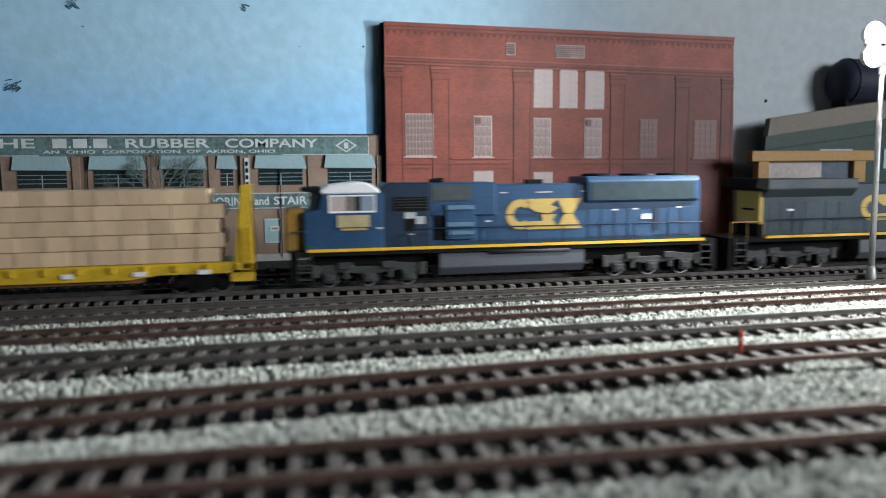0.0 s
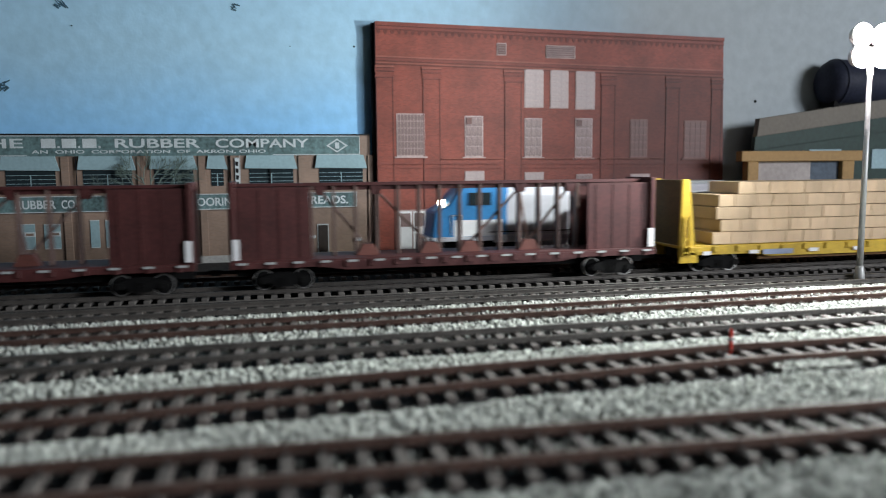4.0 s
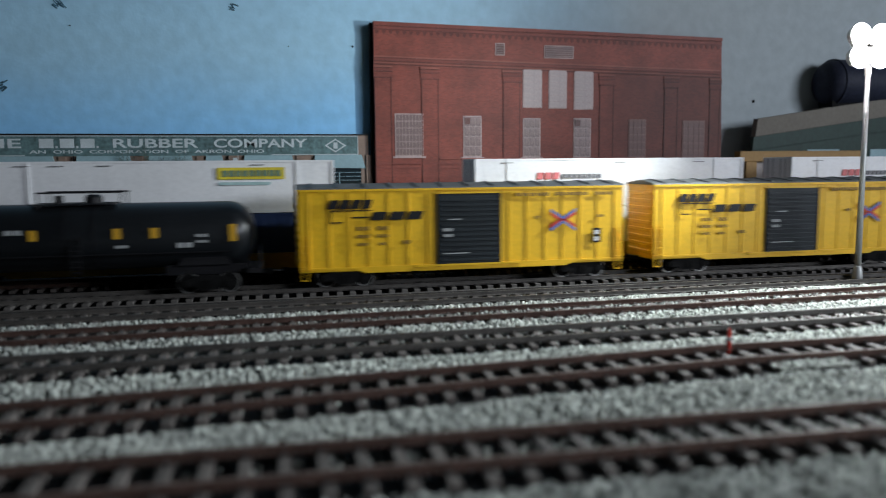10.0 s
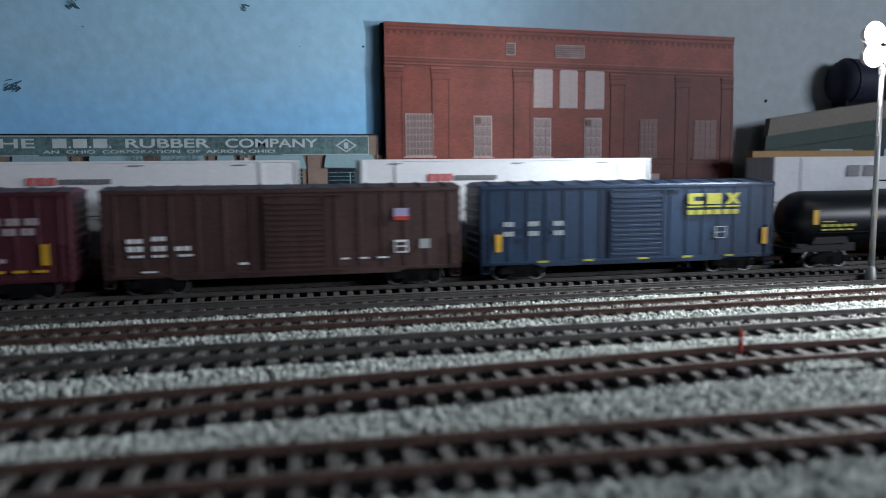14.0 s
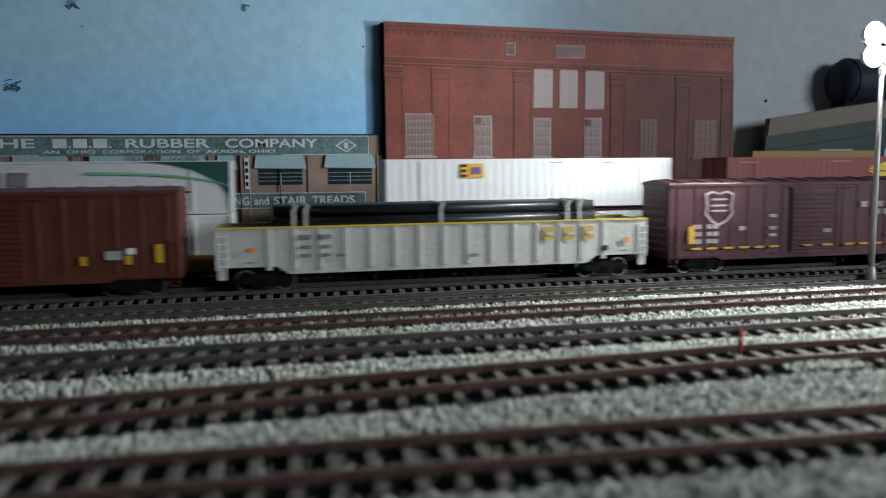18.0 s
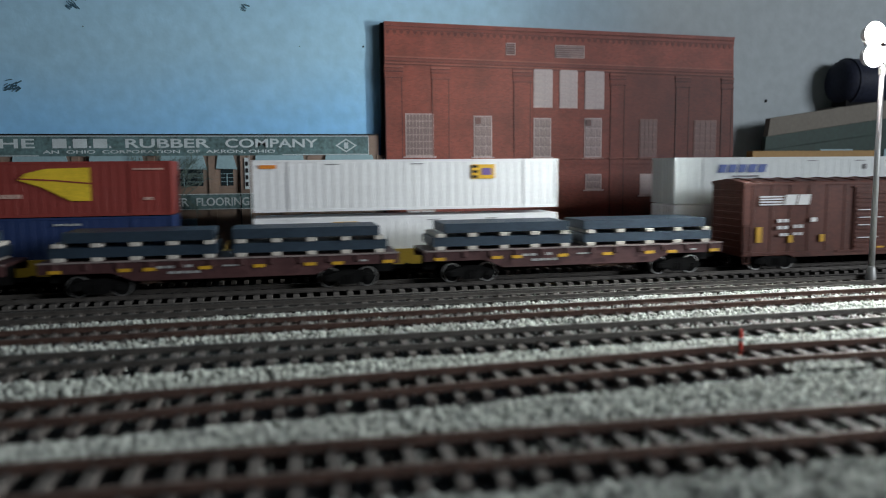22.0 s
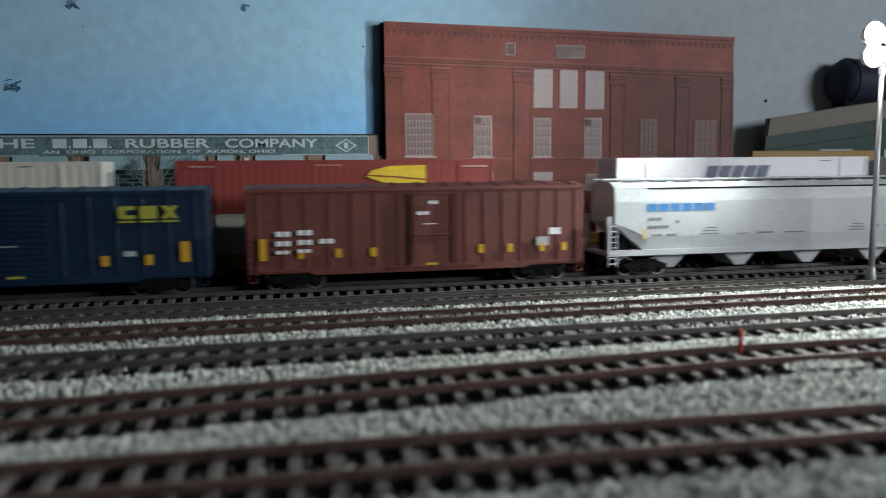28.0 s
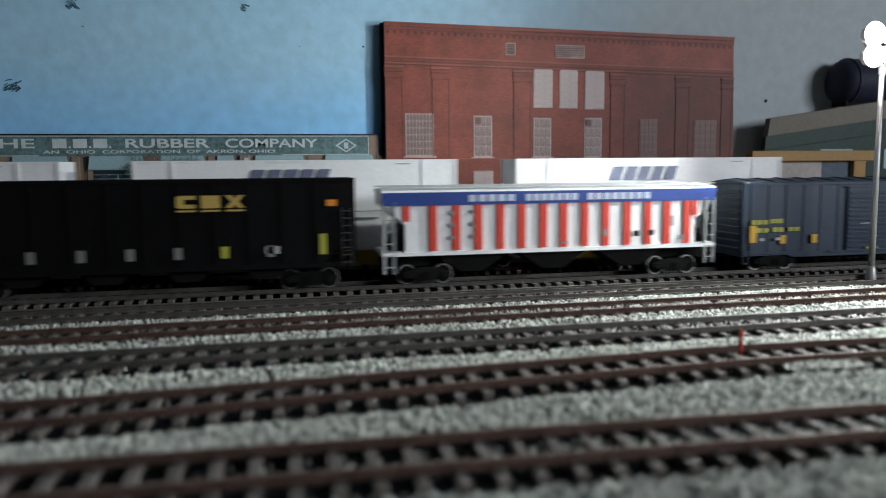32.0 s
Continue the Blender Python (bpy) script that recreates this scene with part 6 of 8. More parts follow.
def black_hopper():
    L = 0.2050
    h = L / 2
    car = thing("open_hopper", "black open-top hopper with yellow block emblem and reflectors", "railway wagon")
    m = mat("coal_car_black", (0.004, 0.004, 0.0045), 0.7, 0, 0.3, 140, spec=0.1)
    z0, z1 = 0.0135, 0.0570
    for side in (-1, 1):
        a, b = sorted((side * HW, side * (HW - 0.0012)))
        part("side_panel", Shape().side([(-h + 0.016, z0), (h - 0.016, z0), (h - 0.002, 0.034), (h, 0.036), (h, z1), (-h, z1), (-h, 0.036), (-h + 0.002, 0.034)], a, b), m, car)
        part("top_chord", Shape().box(-h, h, *sorted((side * (HW + 0.0008), side * (HW - 0.002))), z1 - 0.0016, z1), m, car)
        rib = Shape().box(-0.0008, 0.0008, -0.0006, 0.0006, z0, z1 - 0.002).mesh("rib", m)
        for i in range(11):
            piece("rib", rib, car, (-h + 0.020 + (L - 0.040) * i / 10, side * HW, 0))
        part("side_sill", Shape().box(-h, h, *sorted((side * (HW + 0.0006), side * (HW - 0.001))), 0.0118, 0.0142), m, car)
    for d in (-1, 1):
        part("end_panel", Shape().box(*sorted((d * h, d * (h - 0.0014))), -HW, HW, 0.036, z1), m, car)
        part("slope_sheet", Shape().side([(d * (h - 0.001), 0.037), (d * (h - 0.03), 0.016), (d * (h - 0.032), 0.016), (d * (h - 0.003), 0.037)], -HW + 0.001, HW - 0.001), m, car)
        part("end_post", Shape().box(*sorted((d * h, d * (h - 0.0016))), -HW, -HW + 0.0016, 0.0118, 0.036), m, car)
        ladder(car, d * (h - 0.0045) - 0.0025, 0.012, 0.042, -HW - 0.0004, 0.005, 8, mat("worn_black_grab", (0.05, 0.05, 0.05), 0.6))
        part("brake_gear", Shape().box(*sorted((d * (h - 0.006), d * (h - 0.014))), -0.012, 0.012, 0.018, 0.028), DARK, car)
    part("coal_bed", Shape().box(-h + 0.0015, h - 0.0015, -HW + 0.0014, HW - 0.0014, 0.020, z1 - 0.006), DARK, car)
    three_blocks(car, 0.0157, 0.0430, 0.0347, 0.0062, GOLD, -HW - 0.0009, 1)
    for i in range(7):
        plate(car, "reflector", LIME if i == 5 else mat("dull_reflector", (0.20, 0.20, 0.19), 0.5, 0, 0.15, 300), -0.0747 + 0.0221 * i, 0.0180, 0.0038, 0.0058, -HW - 0.0008)
    reflectors(car, [0.0841], 0.0185, 0.0036, 0.0105, LIME, -HW - 0.0008)
    plate(car, "data_panel", GREYW, 0.0572, 0.0195, 0.0070, 0.0038, -HW - 0.0008)
    plate(car, "sticker", ORANGE, 0.0879, 0.0430, 0.0052, 0.0032, -HW - 0.0008)
    for i in range(4):
        x = -h + L * (0.22 + 0.187 * i)
        part("bay", Shape().side([(x - 0.013, 0.0140), (x - 0.006, 0.0060), (x + 0.006, 0.0060), (x + 0.013, 0.0140)], -0.0115, 0.0115), DARK, car)
    couplers(car, h)
    for d in (-1, 1):
        truck(car, d * (h - 0.0235))
    return car


# -- locomotives --
def handrails(car, x0, x1, y, z0, z1, n, m, name="hand_rail"):
    s = Shape()
    for i in range(n):
        x = x0 + (x1 - x0) * i / (n - 1)
        s.bar((x, y, z0), (x, y, z1), 0.0005)
    s.bar((x0, y, z1), (x1, y, z1), 0.0005)
    return part(name, s, m, car)


def steps(car, x, m, flip=1):
    s = Shape()
    for i in range(4):
        s.box(x, x + 0.0065, -HW + 0.0002, -HW + 0.0040, 0.0050 + i * 0.0038, 0.0056 + i * 0.0038)
    s.box(x - 0.0005, x, -HW + 0.0002, -HW + 0.0042, 0.0045, 0.0200).box(x + 0.0065, x + 0.007, -HW + 0.0002, -HW + 0.0042, 0.0045, 0.0200)
    part("steps", s, m, car)


def loco_under(car, h, frame_m, stripe_m, tank0, tank1, tank_m, truck_me, tx):
    part("frame", Shape().box(-h + 0.004, h - 0.004, -HW + 0.0004, HW - 0.0004, 0.0172, 0.0198), frame_m, car)
    if stripe_m:
        part("stripe", Shape().box(-h + 0.009, h - 0.009, -HW - 0.0001, -HW + 0.0006, 0.0193, 0.0208), stripe_m, car, "yellow walkway stripe")
    part("fuel_tank", Shape().cross([(-0.0150, 0.0165), (-0.0152, 0.0088), (-0.0120, 0.0045), (0.0120, 0.0045), (0.0152, 0.0088), (0.0150, 0.0165)], tank0, tank1), tank_m, car, bev=0.0004)
    # dark box below the frame, filling in the shade between the trucks
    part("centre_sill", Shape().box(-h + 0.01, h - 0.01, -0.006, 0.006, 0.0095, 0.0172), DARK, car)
    for d in (-1, 1):
        a, b = sorted((d * h, d * (h - 0.0035)))
        part("pilot", Shape().side([(d * h, 0.0022), (d * (h - 0.003), 0.0022), (d * (h - 0.004), 0.0198), (d * (h - 0.0006), 0.0198)], -0.0150, 0.0150), frame_m, car)
        steps(car, d * (h - 0.0075) - 0.0033, TRUCKGREY)
        truck(car, d * tx, 3, truck_me, 0.0205)
    couplers(car, h)


def hood_emblem(car, x, z, y, k):
    """Gold block emblem, split by a thin dark line."""
    s = Shape()
    r = 0.0078 * k
    ang = [radians(a) for a in range(50, 311, 20)]
    for a0, a1 in zip(ang, ang[1:]):
        s.side([(x + r * math.cos(a0), z + r * math.sin(a0)), (x + r * math.cos(a1), z + r * math.sin(a1)), (x + r * 0.5 * math.cos(a1), z + r * 0.5 * math.sin(a1)), (x + r * 0.5 * math.cos(a0), z + r * 0.5 * math.sin(a0))], y - 0.0003, y)
    g = 0.0002
    s.side([(x + 0.004 * k, z + 0.0035 * k), (x + 0.0085 * k, z + 0.0010 * k), (x + 0.0150 * k, z + g), (x + 0.0205 * k, z + 0.0030 * k), (x + 0.0160 * k, z + 0.0045 * k), (x + 0.0205 * k, z + 0.0078 * k), (x + 0.003 * k, z + 0.0078 * k)], y - 0.0003, y)
    s.side([(x + 0.003 * k, z - 0.0078 * k), (x + 0.0205 * k, z - 0.0078 * k), (x + 0.0170 * k, z - 0.0030 * k), (x + 0.0190 * k, z - g), (x + 0.0110 * k, z - g), (x + 0.0120 * k, z - 0.0035 * k), (x + 0.004 * k, z - 0.0038 * k)], y - 0.0003, y)
    s.side([(x + 0.0195 * k, z - 0.0078 * k), (x + 0.0330 * k, z - 0.0078 * k), (x + 0.0280 * k, z), (x + 0.0330 * k, z + 0.0078 * k), (x + 0.0195 * k, z + 0.0078 * k), (x + 0.0235 * k, z)], y - 0.0003, y)
    em = part("emblem", s, GOLD, car, "gold block emblem")
    part("dividing_line", Shape().box(x - r, x + 0.029 * k, y - 0.0005, y - 0.0002, z - 0.00015, z + 0.00015), NAVY2, em)


def hood_doors(car, xs, w, z0, z1, m, width=0.0070):
    for x in xs:
        d = part("hood_door", Shape().box(x, x + width, -w - 0.0003, -w, z0, z1), m, car, bev=0.0001)
        part("latch", Shape().box(x + width - 0.0012, x + width - 0.0006, -w - 0.0005, -w - 0.0002, (z0 + z1) / 2 - 0.0006, (z0 + z1) / 2 + 0.0006), NAVY2, d)


def blue_diesel_a():
    L = 0.2406
    h = L / 2
    car = thing("diesel_locomotive", "dark blue diesel locomotive with white cab roof and yellow stripe", "locomotive", "blue diesel engines")
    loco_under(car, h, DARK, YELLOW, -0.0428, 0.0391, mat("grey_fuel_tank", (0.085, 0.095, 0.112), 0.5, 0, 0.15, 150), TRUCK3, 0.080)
    part("air_reservoir", Shape().lathe([(-0.0162, 0.0008), (-0.0156, 0.0017), (0.0300, 0.0017), (0.0306, 0.0008)], "x", (0, -0.0146, 0.0168), 10), TRUCKGREY, car, smooth=True)
    w = 0.0118
    grille_m = mat("dark_grille", (0.012, 0.034, 0.044), 0.7, 0, 0.3, 800)
    part("long_hood", Shape().box(-0.0480, 0.1110, -w, w, 0.0198, 0.0525), NAVY, car, bev=0.0008)
    rad = part("radiator", Shape().cross([(-w, 0.0415), (-0.0142, 0.0428), (-0.0146, 0.0540), (-0.0128, 0.0563), (0.0128, 0.0563), (0.0146, 0.0540), (0.0142, 0.0428), (w, 0.0415)], 0.0406, 0.1085), NAVY, car, bev=0.0006)
    gr = part("grille", Shape().box(0.0430, 0.1050, -0.0149, -0.0138, 0.0432, 0.0530), grille_m, rad, "dark radiator grille")
    for x in (0.0520, 0.0750, 0.0980):
        fan = part("fan", Shape().lathe([(0.0560, 0.0085), (0.0574, 0.0085), (0.0578, 0.0070)], "z", (x, 0, 0), 16), DARK, car)
    blower = part("blower_housing", Shape().side([(-0.0722, 0.0198), (-0.0470, 0.0198), (-0.0470, 0.0540), (-0.0700, 0.0540), (-0.0722, 0.0515)], -0.0142, 0.0142), NAVY2, car, bev=0.0006)
    louvre = part("louvre", Shape().box(-0.0664, -0.0487, -0.0146, -0.0138, 0.0395, 0.0467), DARK, blower, "dark louvre panel")
    for z in (0.0410, 0.0425, 0.0440, 0.0455):
        part("slat", Shape().box(-0.0660, -0.0491, -0.0148, -0.0145, z, z + 0.0003), TRUCKGREY, louvre)
    brake = part("dynamic_brake", Shape().box(-0.0470, -0.0108, -0.0134, 0.0134, 0.0360, 0.0538), NAVY, car, bev=0.0008)
    part("grille", Shape().box(-0.0466, -0.0246, -0.0139, -0.0130, 0.0445, 0.0528), mat("brake_grille", (0.050, 0.065, 0.075), 0.7, 0, 0.25, 900), brake, "grey mesh brake grille")
    filt = part("filter_box", Shape().box(-0.0391, -0.0233, -0.0146, -0.0110, 0.0237, 0.0428), NAVY, car, bev=0.0004)
    # slats get a paler blue: the light on them is put into the colour
    for z in (0.0262, 0.0305, 0.0395):
        part("slat", Shape().side([(-0.0386, z), (-0.0238, z), (-0.0238, z + 0.0024), (-0.0386, z + 0.0024)], -0.0153, -0.0145), mat("lit_tone_slat", (0.10, 0.19, 0.28), 0.4, 0, 0.1, 200), filt, bev=0.0003)
    # raised dark plate, here and below: shade of a hollow painted, none cut
    part("recess", Shape().box(-0.0445, -0.0391, -0.0128, -0.0110, 0.0237, 0.0400), DARK, car)
    part("exhaust_stack", Shape().box(0.0100, 0.0190, -0.003, 0.003, 0.0520, 0.0548), DARK, car)
    cab = part("cab", Shape().side([(-0.1130, 0.0198), (-0.0722, 0.0198), (-0.0722, 0.0492), (-0.1035, 0.0492), (-0.1055, 0.0412), (-0.1130, 0.0398)], -0.0160, 0.0160), NAVY, car, bev=0.0006)
    part("cab_roof", Shape().side([(-0.1045, 0.0486), (-0.0735, 0.0486), (-0.0740, 0.0505), (-0.0800, 0.0545), (-0.0860, 0.0548), (-0.1010, 0.0532), (-0.1045, 0.0515)], -0.0163, 0.0163), WHITE, car, "white cab roof", bev=0.0012)
    part("visor", Shape().side([(-0.1140, 0.0505), (-0.1040, 0.0490), (-0.1040, 0.0525), (-0.1130, 0.0522)], -0.0150, 0.0150), DARK, cab, "dark sun visor over the windshield")
    part("windshield", Shape().side([(-0.1105, 0.0402), (-0.1040, 0.0412), (-0.1030, 0.0496), (-0.1090, 0.0500)], -0.0140, 0.0140), WINDOWD, cab)
    fr = part("window_frame", Shape().box(-0.1003, -0.0763, -0.0164, -0.0158, 0.0392, 0.0401).box(-0.1003, -0.0763, -0.0164, -0.0158, 0.0476, 0.0483).box(-0.1003, -0.0995, -0.0164, -0.0158, 0.0401, 0.0476).box(-0.0771, -0.0763, -0.0164, -0.0158, 0.0401, 0.0476), WHITE, cab, "bright window frame")
    for a, b, m in [(-0.0995, -0.0915, WINDOWL), (-0.0913, -0.0868, TAN), (-0.0868, -0.0838, WINDOWD), (-0.0838, -0.0771, mat("grey_blue_pane", (0.24, 0.29, 0.36), 0.15, 0, 0.1, 200))]:
        part("window_pane", Shape().box(a, b, -0.0162, -0.0158, 0.0401, 0.0476), m, fr)
    plate(cab, "crest", mat("tan_crest", (0.42, 0.36, 0.20), 0.6, 0, 0.2, 400), -0.0960, 0.0318, 0.0165, 0.0062, -0.0161, "faded tan crest")
    plate(cab, "crest_line", GOLD, -0.0940, 0.0302, 0.0130, 0.0010, -0.0161)
    part("nose", Shape().side([(-0.1225, 0.0198), (-0.1130, 0.0198), (-0.1130, 0.0420), (-0.1205, 0.0416), (-0.1222, 0.0390)], -0.0120, 0.0120), mat("ochre_nose", (0.34, 0.19, 0.03), 0.5, 0, 0.2, 200), car, "ochre yellow nose", bev=0.0008)
    hood_emblem(car, 0.0032, 0.0362, -w - 0.0003, 1.066)
    hood_doors(car, (-0.0195, -0.0115, 0.0420, 0.0500, 0.0580, 0.0660, 0.0825, 0.0905, 0.0985), w, 0.0225, 0.0385, NAVY)
    part("recess", Shape().box(0.0815, 0.0850, -w - 0.0005, -w, 0.0255, 0.0385), NAVY2, car)
    for x, z, a, b in [(0.0744, 0.0320, 0.0055, 0.0030), (0.0565, 0.0372, 0.0035, 0.0012), (0.0690, 0.0375, 0.0030, 0.0012), (0.0960, 0.0380, 0.0030, 0.0012), (-0.0165, 0.0325, 0.0030, 0.0012), (0.0120, 0.0478, 0.0090, 0.0008), (-0.0085, 0.0478, 0.0040, 0.0008), (0.0380, 0.0480, 0.0030, 0.0008)]:
        plate(car, "placard", WHITE if b > 0.002 else SILVER, x, z, a, b * (1.0 if b > 0.002 else 0.7), -w - 0.0003)
    for x, z, a, b in [(-0.0610, 0.0355, 0.0060, 0.0032), (-0.0550, 0.0325, 0.0048, 0.0040), (-0.0590, 0.0268, 0.0030, 0.0008), (-0.0760, 0.0305, 0.0034, 0.0010)]:
        plate(car, "placard", GREYW, x, z, a, b, -0.0142 if x > -0.07 else -0.0160)
    part("recess", Shape().box(-0.0605, -0.0555, -0.0145, -0.0140, 0.0290, 0.0350), DARK, car)
    handrails(car, -0.058, h - 0.010, -HW + 0.0008, 0.0198, 0.0300, 9, NAVY2)
    handrails(car, -h + 0.001, -h + 0.010, -HW + 0.0008, 0.0198, 0.0300, 2, TRUCKGREY)
    part("horn", Shape().lathe([(-h + 0.075, 0.0008), (-h + 0.083, 0.0016)], "x", (0, 0, 0.0548), 8), DARK, car)
    return car


def blue_diesel_b():
    L = 0.2560
    h = L / 2
    car = thing("diesel_locomotive", "dark blue diesel locomotive with winged radiator and yellow end", "locomotive", "blue diesel engines")
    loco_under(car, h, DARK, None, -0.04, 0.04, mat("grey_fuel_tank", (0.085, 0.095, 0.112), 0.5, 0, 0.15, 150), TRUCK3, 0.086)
    part("stripe", Shape().box(-0.1043, h - 0.009, -HW - 0.0001, -HW + 0.0006, 0.0193, 0.0208), YELLOW, car, "yellow walkway stripe")
    w = 0.0115
    part("long_hood", Shape().box(-0.1040, h - 0.055, -w, w, 0.0198, 0.0505), TEALNAVY, car, bev=0.0008)
    wing = part("radiator", Shape().cross([(-w, 0.0425), (-0.0168, 0.0475), (-0.0168, 0.0535), (0.0168, 0.0535), (0.0168, 0.0475), (w, 0.0425)], -0.1050, -0.044), mat("grey_blue_radiator", (0.045, 0.062, 0.072), 0.5, 0, 0.2, 200), car, bev=0.0005)
    part("radiator_hood", Shape().side([(-0.1125, 0.0490), (-0.1040, 0.0465), (-0.1040, 0.0540), (-0.1110, 0.0540)], -0.0168, 0.0168), DARK, wing, "dark overhanging radiator end")
    # dim light on this end is put into a duller yellow
    end = part("end_panel", Shape().box(-0.1065, -0.1035, -0.0116, 0.0116, 0.0270, 0.0465), mat("dimmed_yellow_end", (0.48, 0.35, 0.09), 0.55, 0, 0.15, 200), car, "yellow hood end, toned down in colour for dim light", bev=0.0004)
    part("lettering_bar", Shape().box(-0.1068, -0.1064, -0.0070, 0.0050, 0.0350, 0.0362), DARK, end)
    part("end_door", Shape().box(-0.1063, -0.1035, -0.0112, 0.0112, 0.0198, 0.0270), DARK, car)
    part("cab", Shape().box(h - 0.055, h - 0.026, -0.0160, 0.0160, 0.0198, 0.0520), TEALNAVY, car, bev=0.0010)
    part("window", Shape().box(h - 0.050, h - 0.032, -0.0166, -0.0158, 0.0390, 0.0465), WINDOWD, car)
    part("nose", Shape().box(h - 0.026, h - 0.010, -0.0120, 0.0120, 0.0198, 0.0400), YELLOW, car, bev=0.0012)
    hood_emblem(car, -0.030, 0.0355, -w - 0.0003, 1.0)
    hood_doors(car, (-0.1000, -0.092, -0.0840, -0.0760, -0.062, -0.053, 0.02, 0.028, 0.036), w, 0.0225, 0.0400, TEALNAVY)
    plate(car, "placard", WHITE, -0.088, 0.0345, 0.0040, 0.0014, -w - 0.0005)
    handrails(car, -0.1030, h - 0.056, -HW + 0.0008, 0.0198, 0.0300, 9, TEALNAVY)
    handrails(car, -h + 0.001, -h + 0.022, -HW + 0.0008, 0.0198, 0.0290, 3, TANYEL)
    return car


def white_diesel():
    L = 0.2360
    h = L / 2
    car = thing("passenger_locomotive", "silver-white locomotive with bright blue nose and lit headlights", "locomotive")
    body = mat("silver_white_paint", (0.62, 0.63, 0.68), 0.35, 0.1, 0.10, 150)
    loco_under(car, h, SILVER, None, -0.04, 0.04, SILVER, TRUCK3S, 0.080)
    w = 0.0150
    part("body", Shape().cross([(-w, 0.0190), (w, 0.0190), (w, 0.0450), (w - 0.003, 0.0500), (-w + 0.003, 0.0500), (-w, 0.0450)], -h + 0.050, h - 0.012), body, car, bev=0.0006)
    cab = part("nose_cab", Shape().side([(-h + 0.004, 0.0190), (-h + 0.052, 0.0190), (-h + 0.052, 0.0510), (-h + 0.024, 0.0510), (-h + 0.014, 0.0390), (-h + 0.006, 0.0350)], -w - 0.0003, w + 0.0003), SKYBL, car, "bright blue nose", bev=0.0010)
    part("side_window", Shape().box(-h + 0.027, -h + 0.041, -w - 0.0009, -w, 0.0390, 0.0465), WINDOWD, cab)
    part("white_panel", Shape().box(-h + 0.018, -h + 0.048, -w - 0.0006, -w, 0.0200, 0.0300), WHITE, cab)
    part("end_bulkhead", Shape().box(h - 0.0125, h - 0.009, -w + 0.001, w - 0.001, 0.0190, 0.0490), WHITE, car, "white end with red marker", bev=0.0005)
    for x in (-0.010, 0.030, 0.062):
        part("window", Shape().box(x, x + 0.0295, -w - 0.0006, -w + 0.0004, 0.0378, 0.0448), mat("dark_louvre", (0.05, 0.055, 0.065), 0.5, 0, 0.3, 600), car, "dark louvre strip")
    part("roof_vent", Shape().box(0.0, 0.085, -0.0105, 0.0105, 0.0498, 0.0518), GREYW, car)
    flag = part("flag_panel", Shape().box(h - 0.030, h - 0.0175, -w - 0.0007, -w, 0.0362, 0.0437), WHITE, car, "small striped flag")
    for i in range(4):
        part("stripe", Shape().box(h - 0.030, h - 0.0175, -w - 0.0010, -w - 0.0006, 0.0363 + i * 0.0019, 0.0372 + i * 0.0019), RED, flag)
    part("canton", Shape().box(h - 0.030, h - 0.0245, -w - 0.0012, -w - 0.0006, 0.0398, 0.0437), BLUE, flag)
    part("skirt", Shape().box(-0.075, 0.095, -w - 0.0006, -w + 0.0006, 0.0158, 0.0205), WHITE, car)
    part("rub_rail", Shape().box(-0.078, h - 0.010, -w - 0.0010, -w, 0.0220, 0.0226), DARK, car)
    for i in range(9):
        part("panel_seam", Shape().box(-0.06 + i * 0.019, -0.0594 + i * 0.019, -w - 0.0004, -w, 0.0226, 0.0340), GREYW, car)
    part("headlight", Shape().lathe([(h - 0.0092, 0.0034), (h - 0.0070, 0.0034)], "x", (0, -0.0105, 0.0415), 12), HEADWH, car, "glowing marker light")
    part("headlight", Shape().lathe([(-h + 0.0110, 0.0016), (-h + 0.0135, 0.0016)], "x", (0, -0.005, 0.0405), 10), HEADWH, car, "glowing headlight")
    handrails(car, -h + 0.016, -h + 0.022, -w - 0.0008, 0.0210, 0.0330, 2, SILVER)
    return car


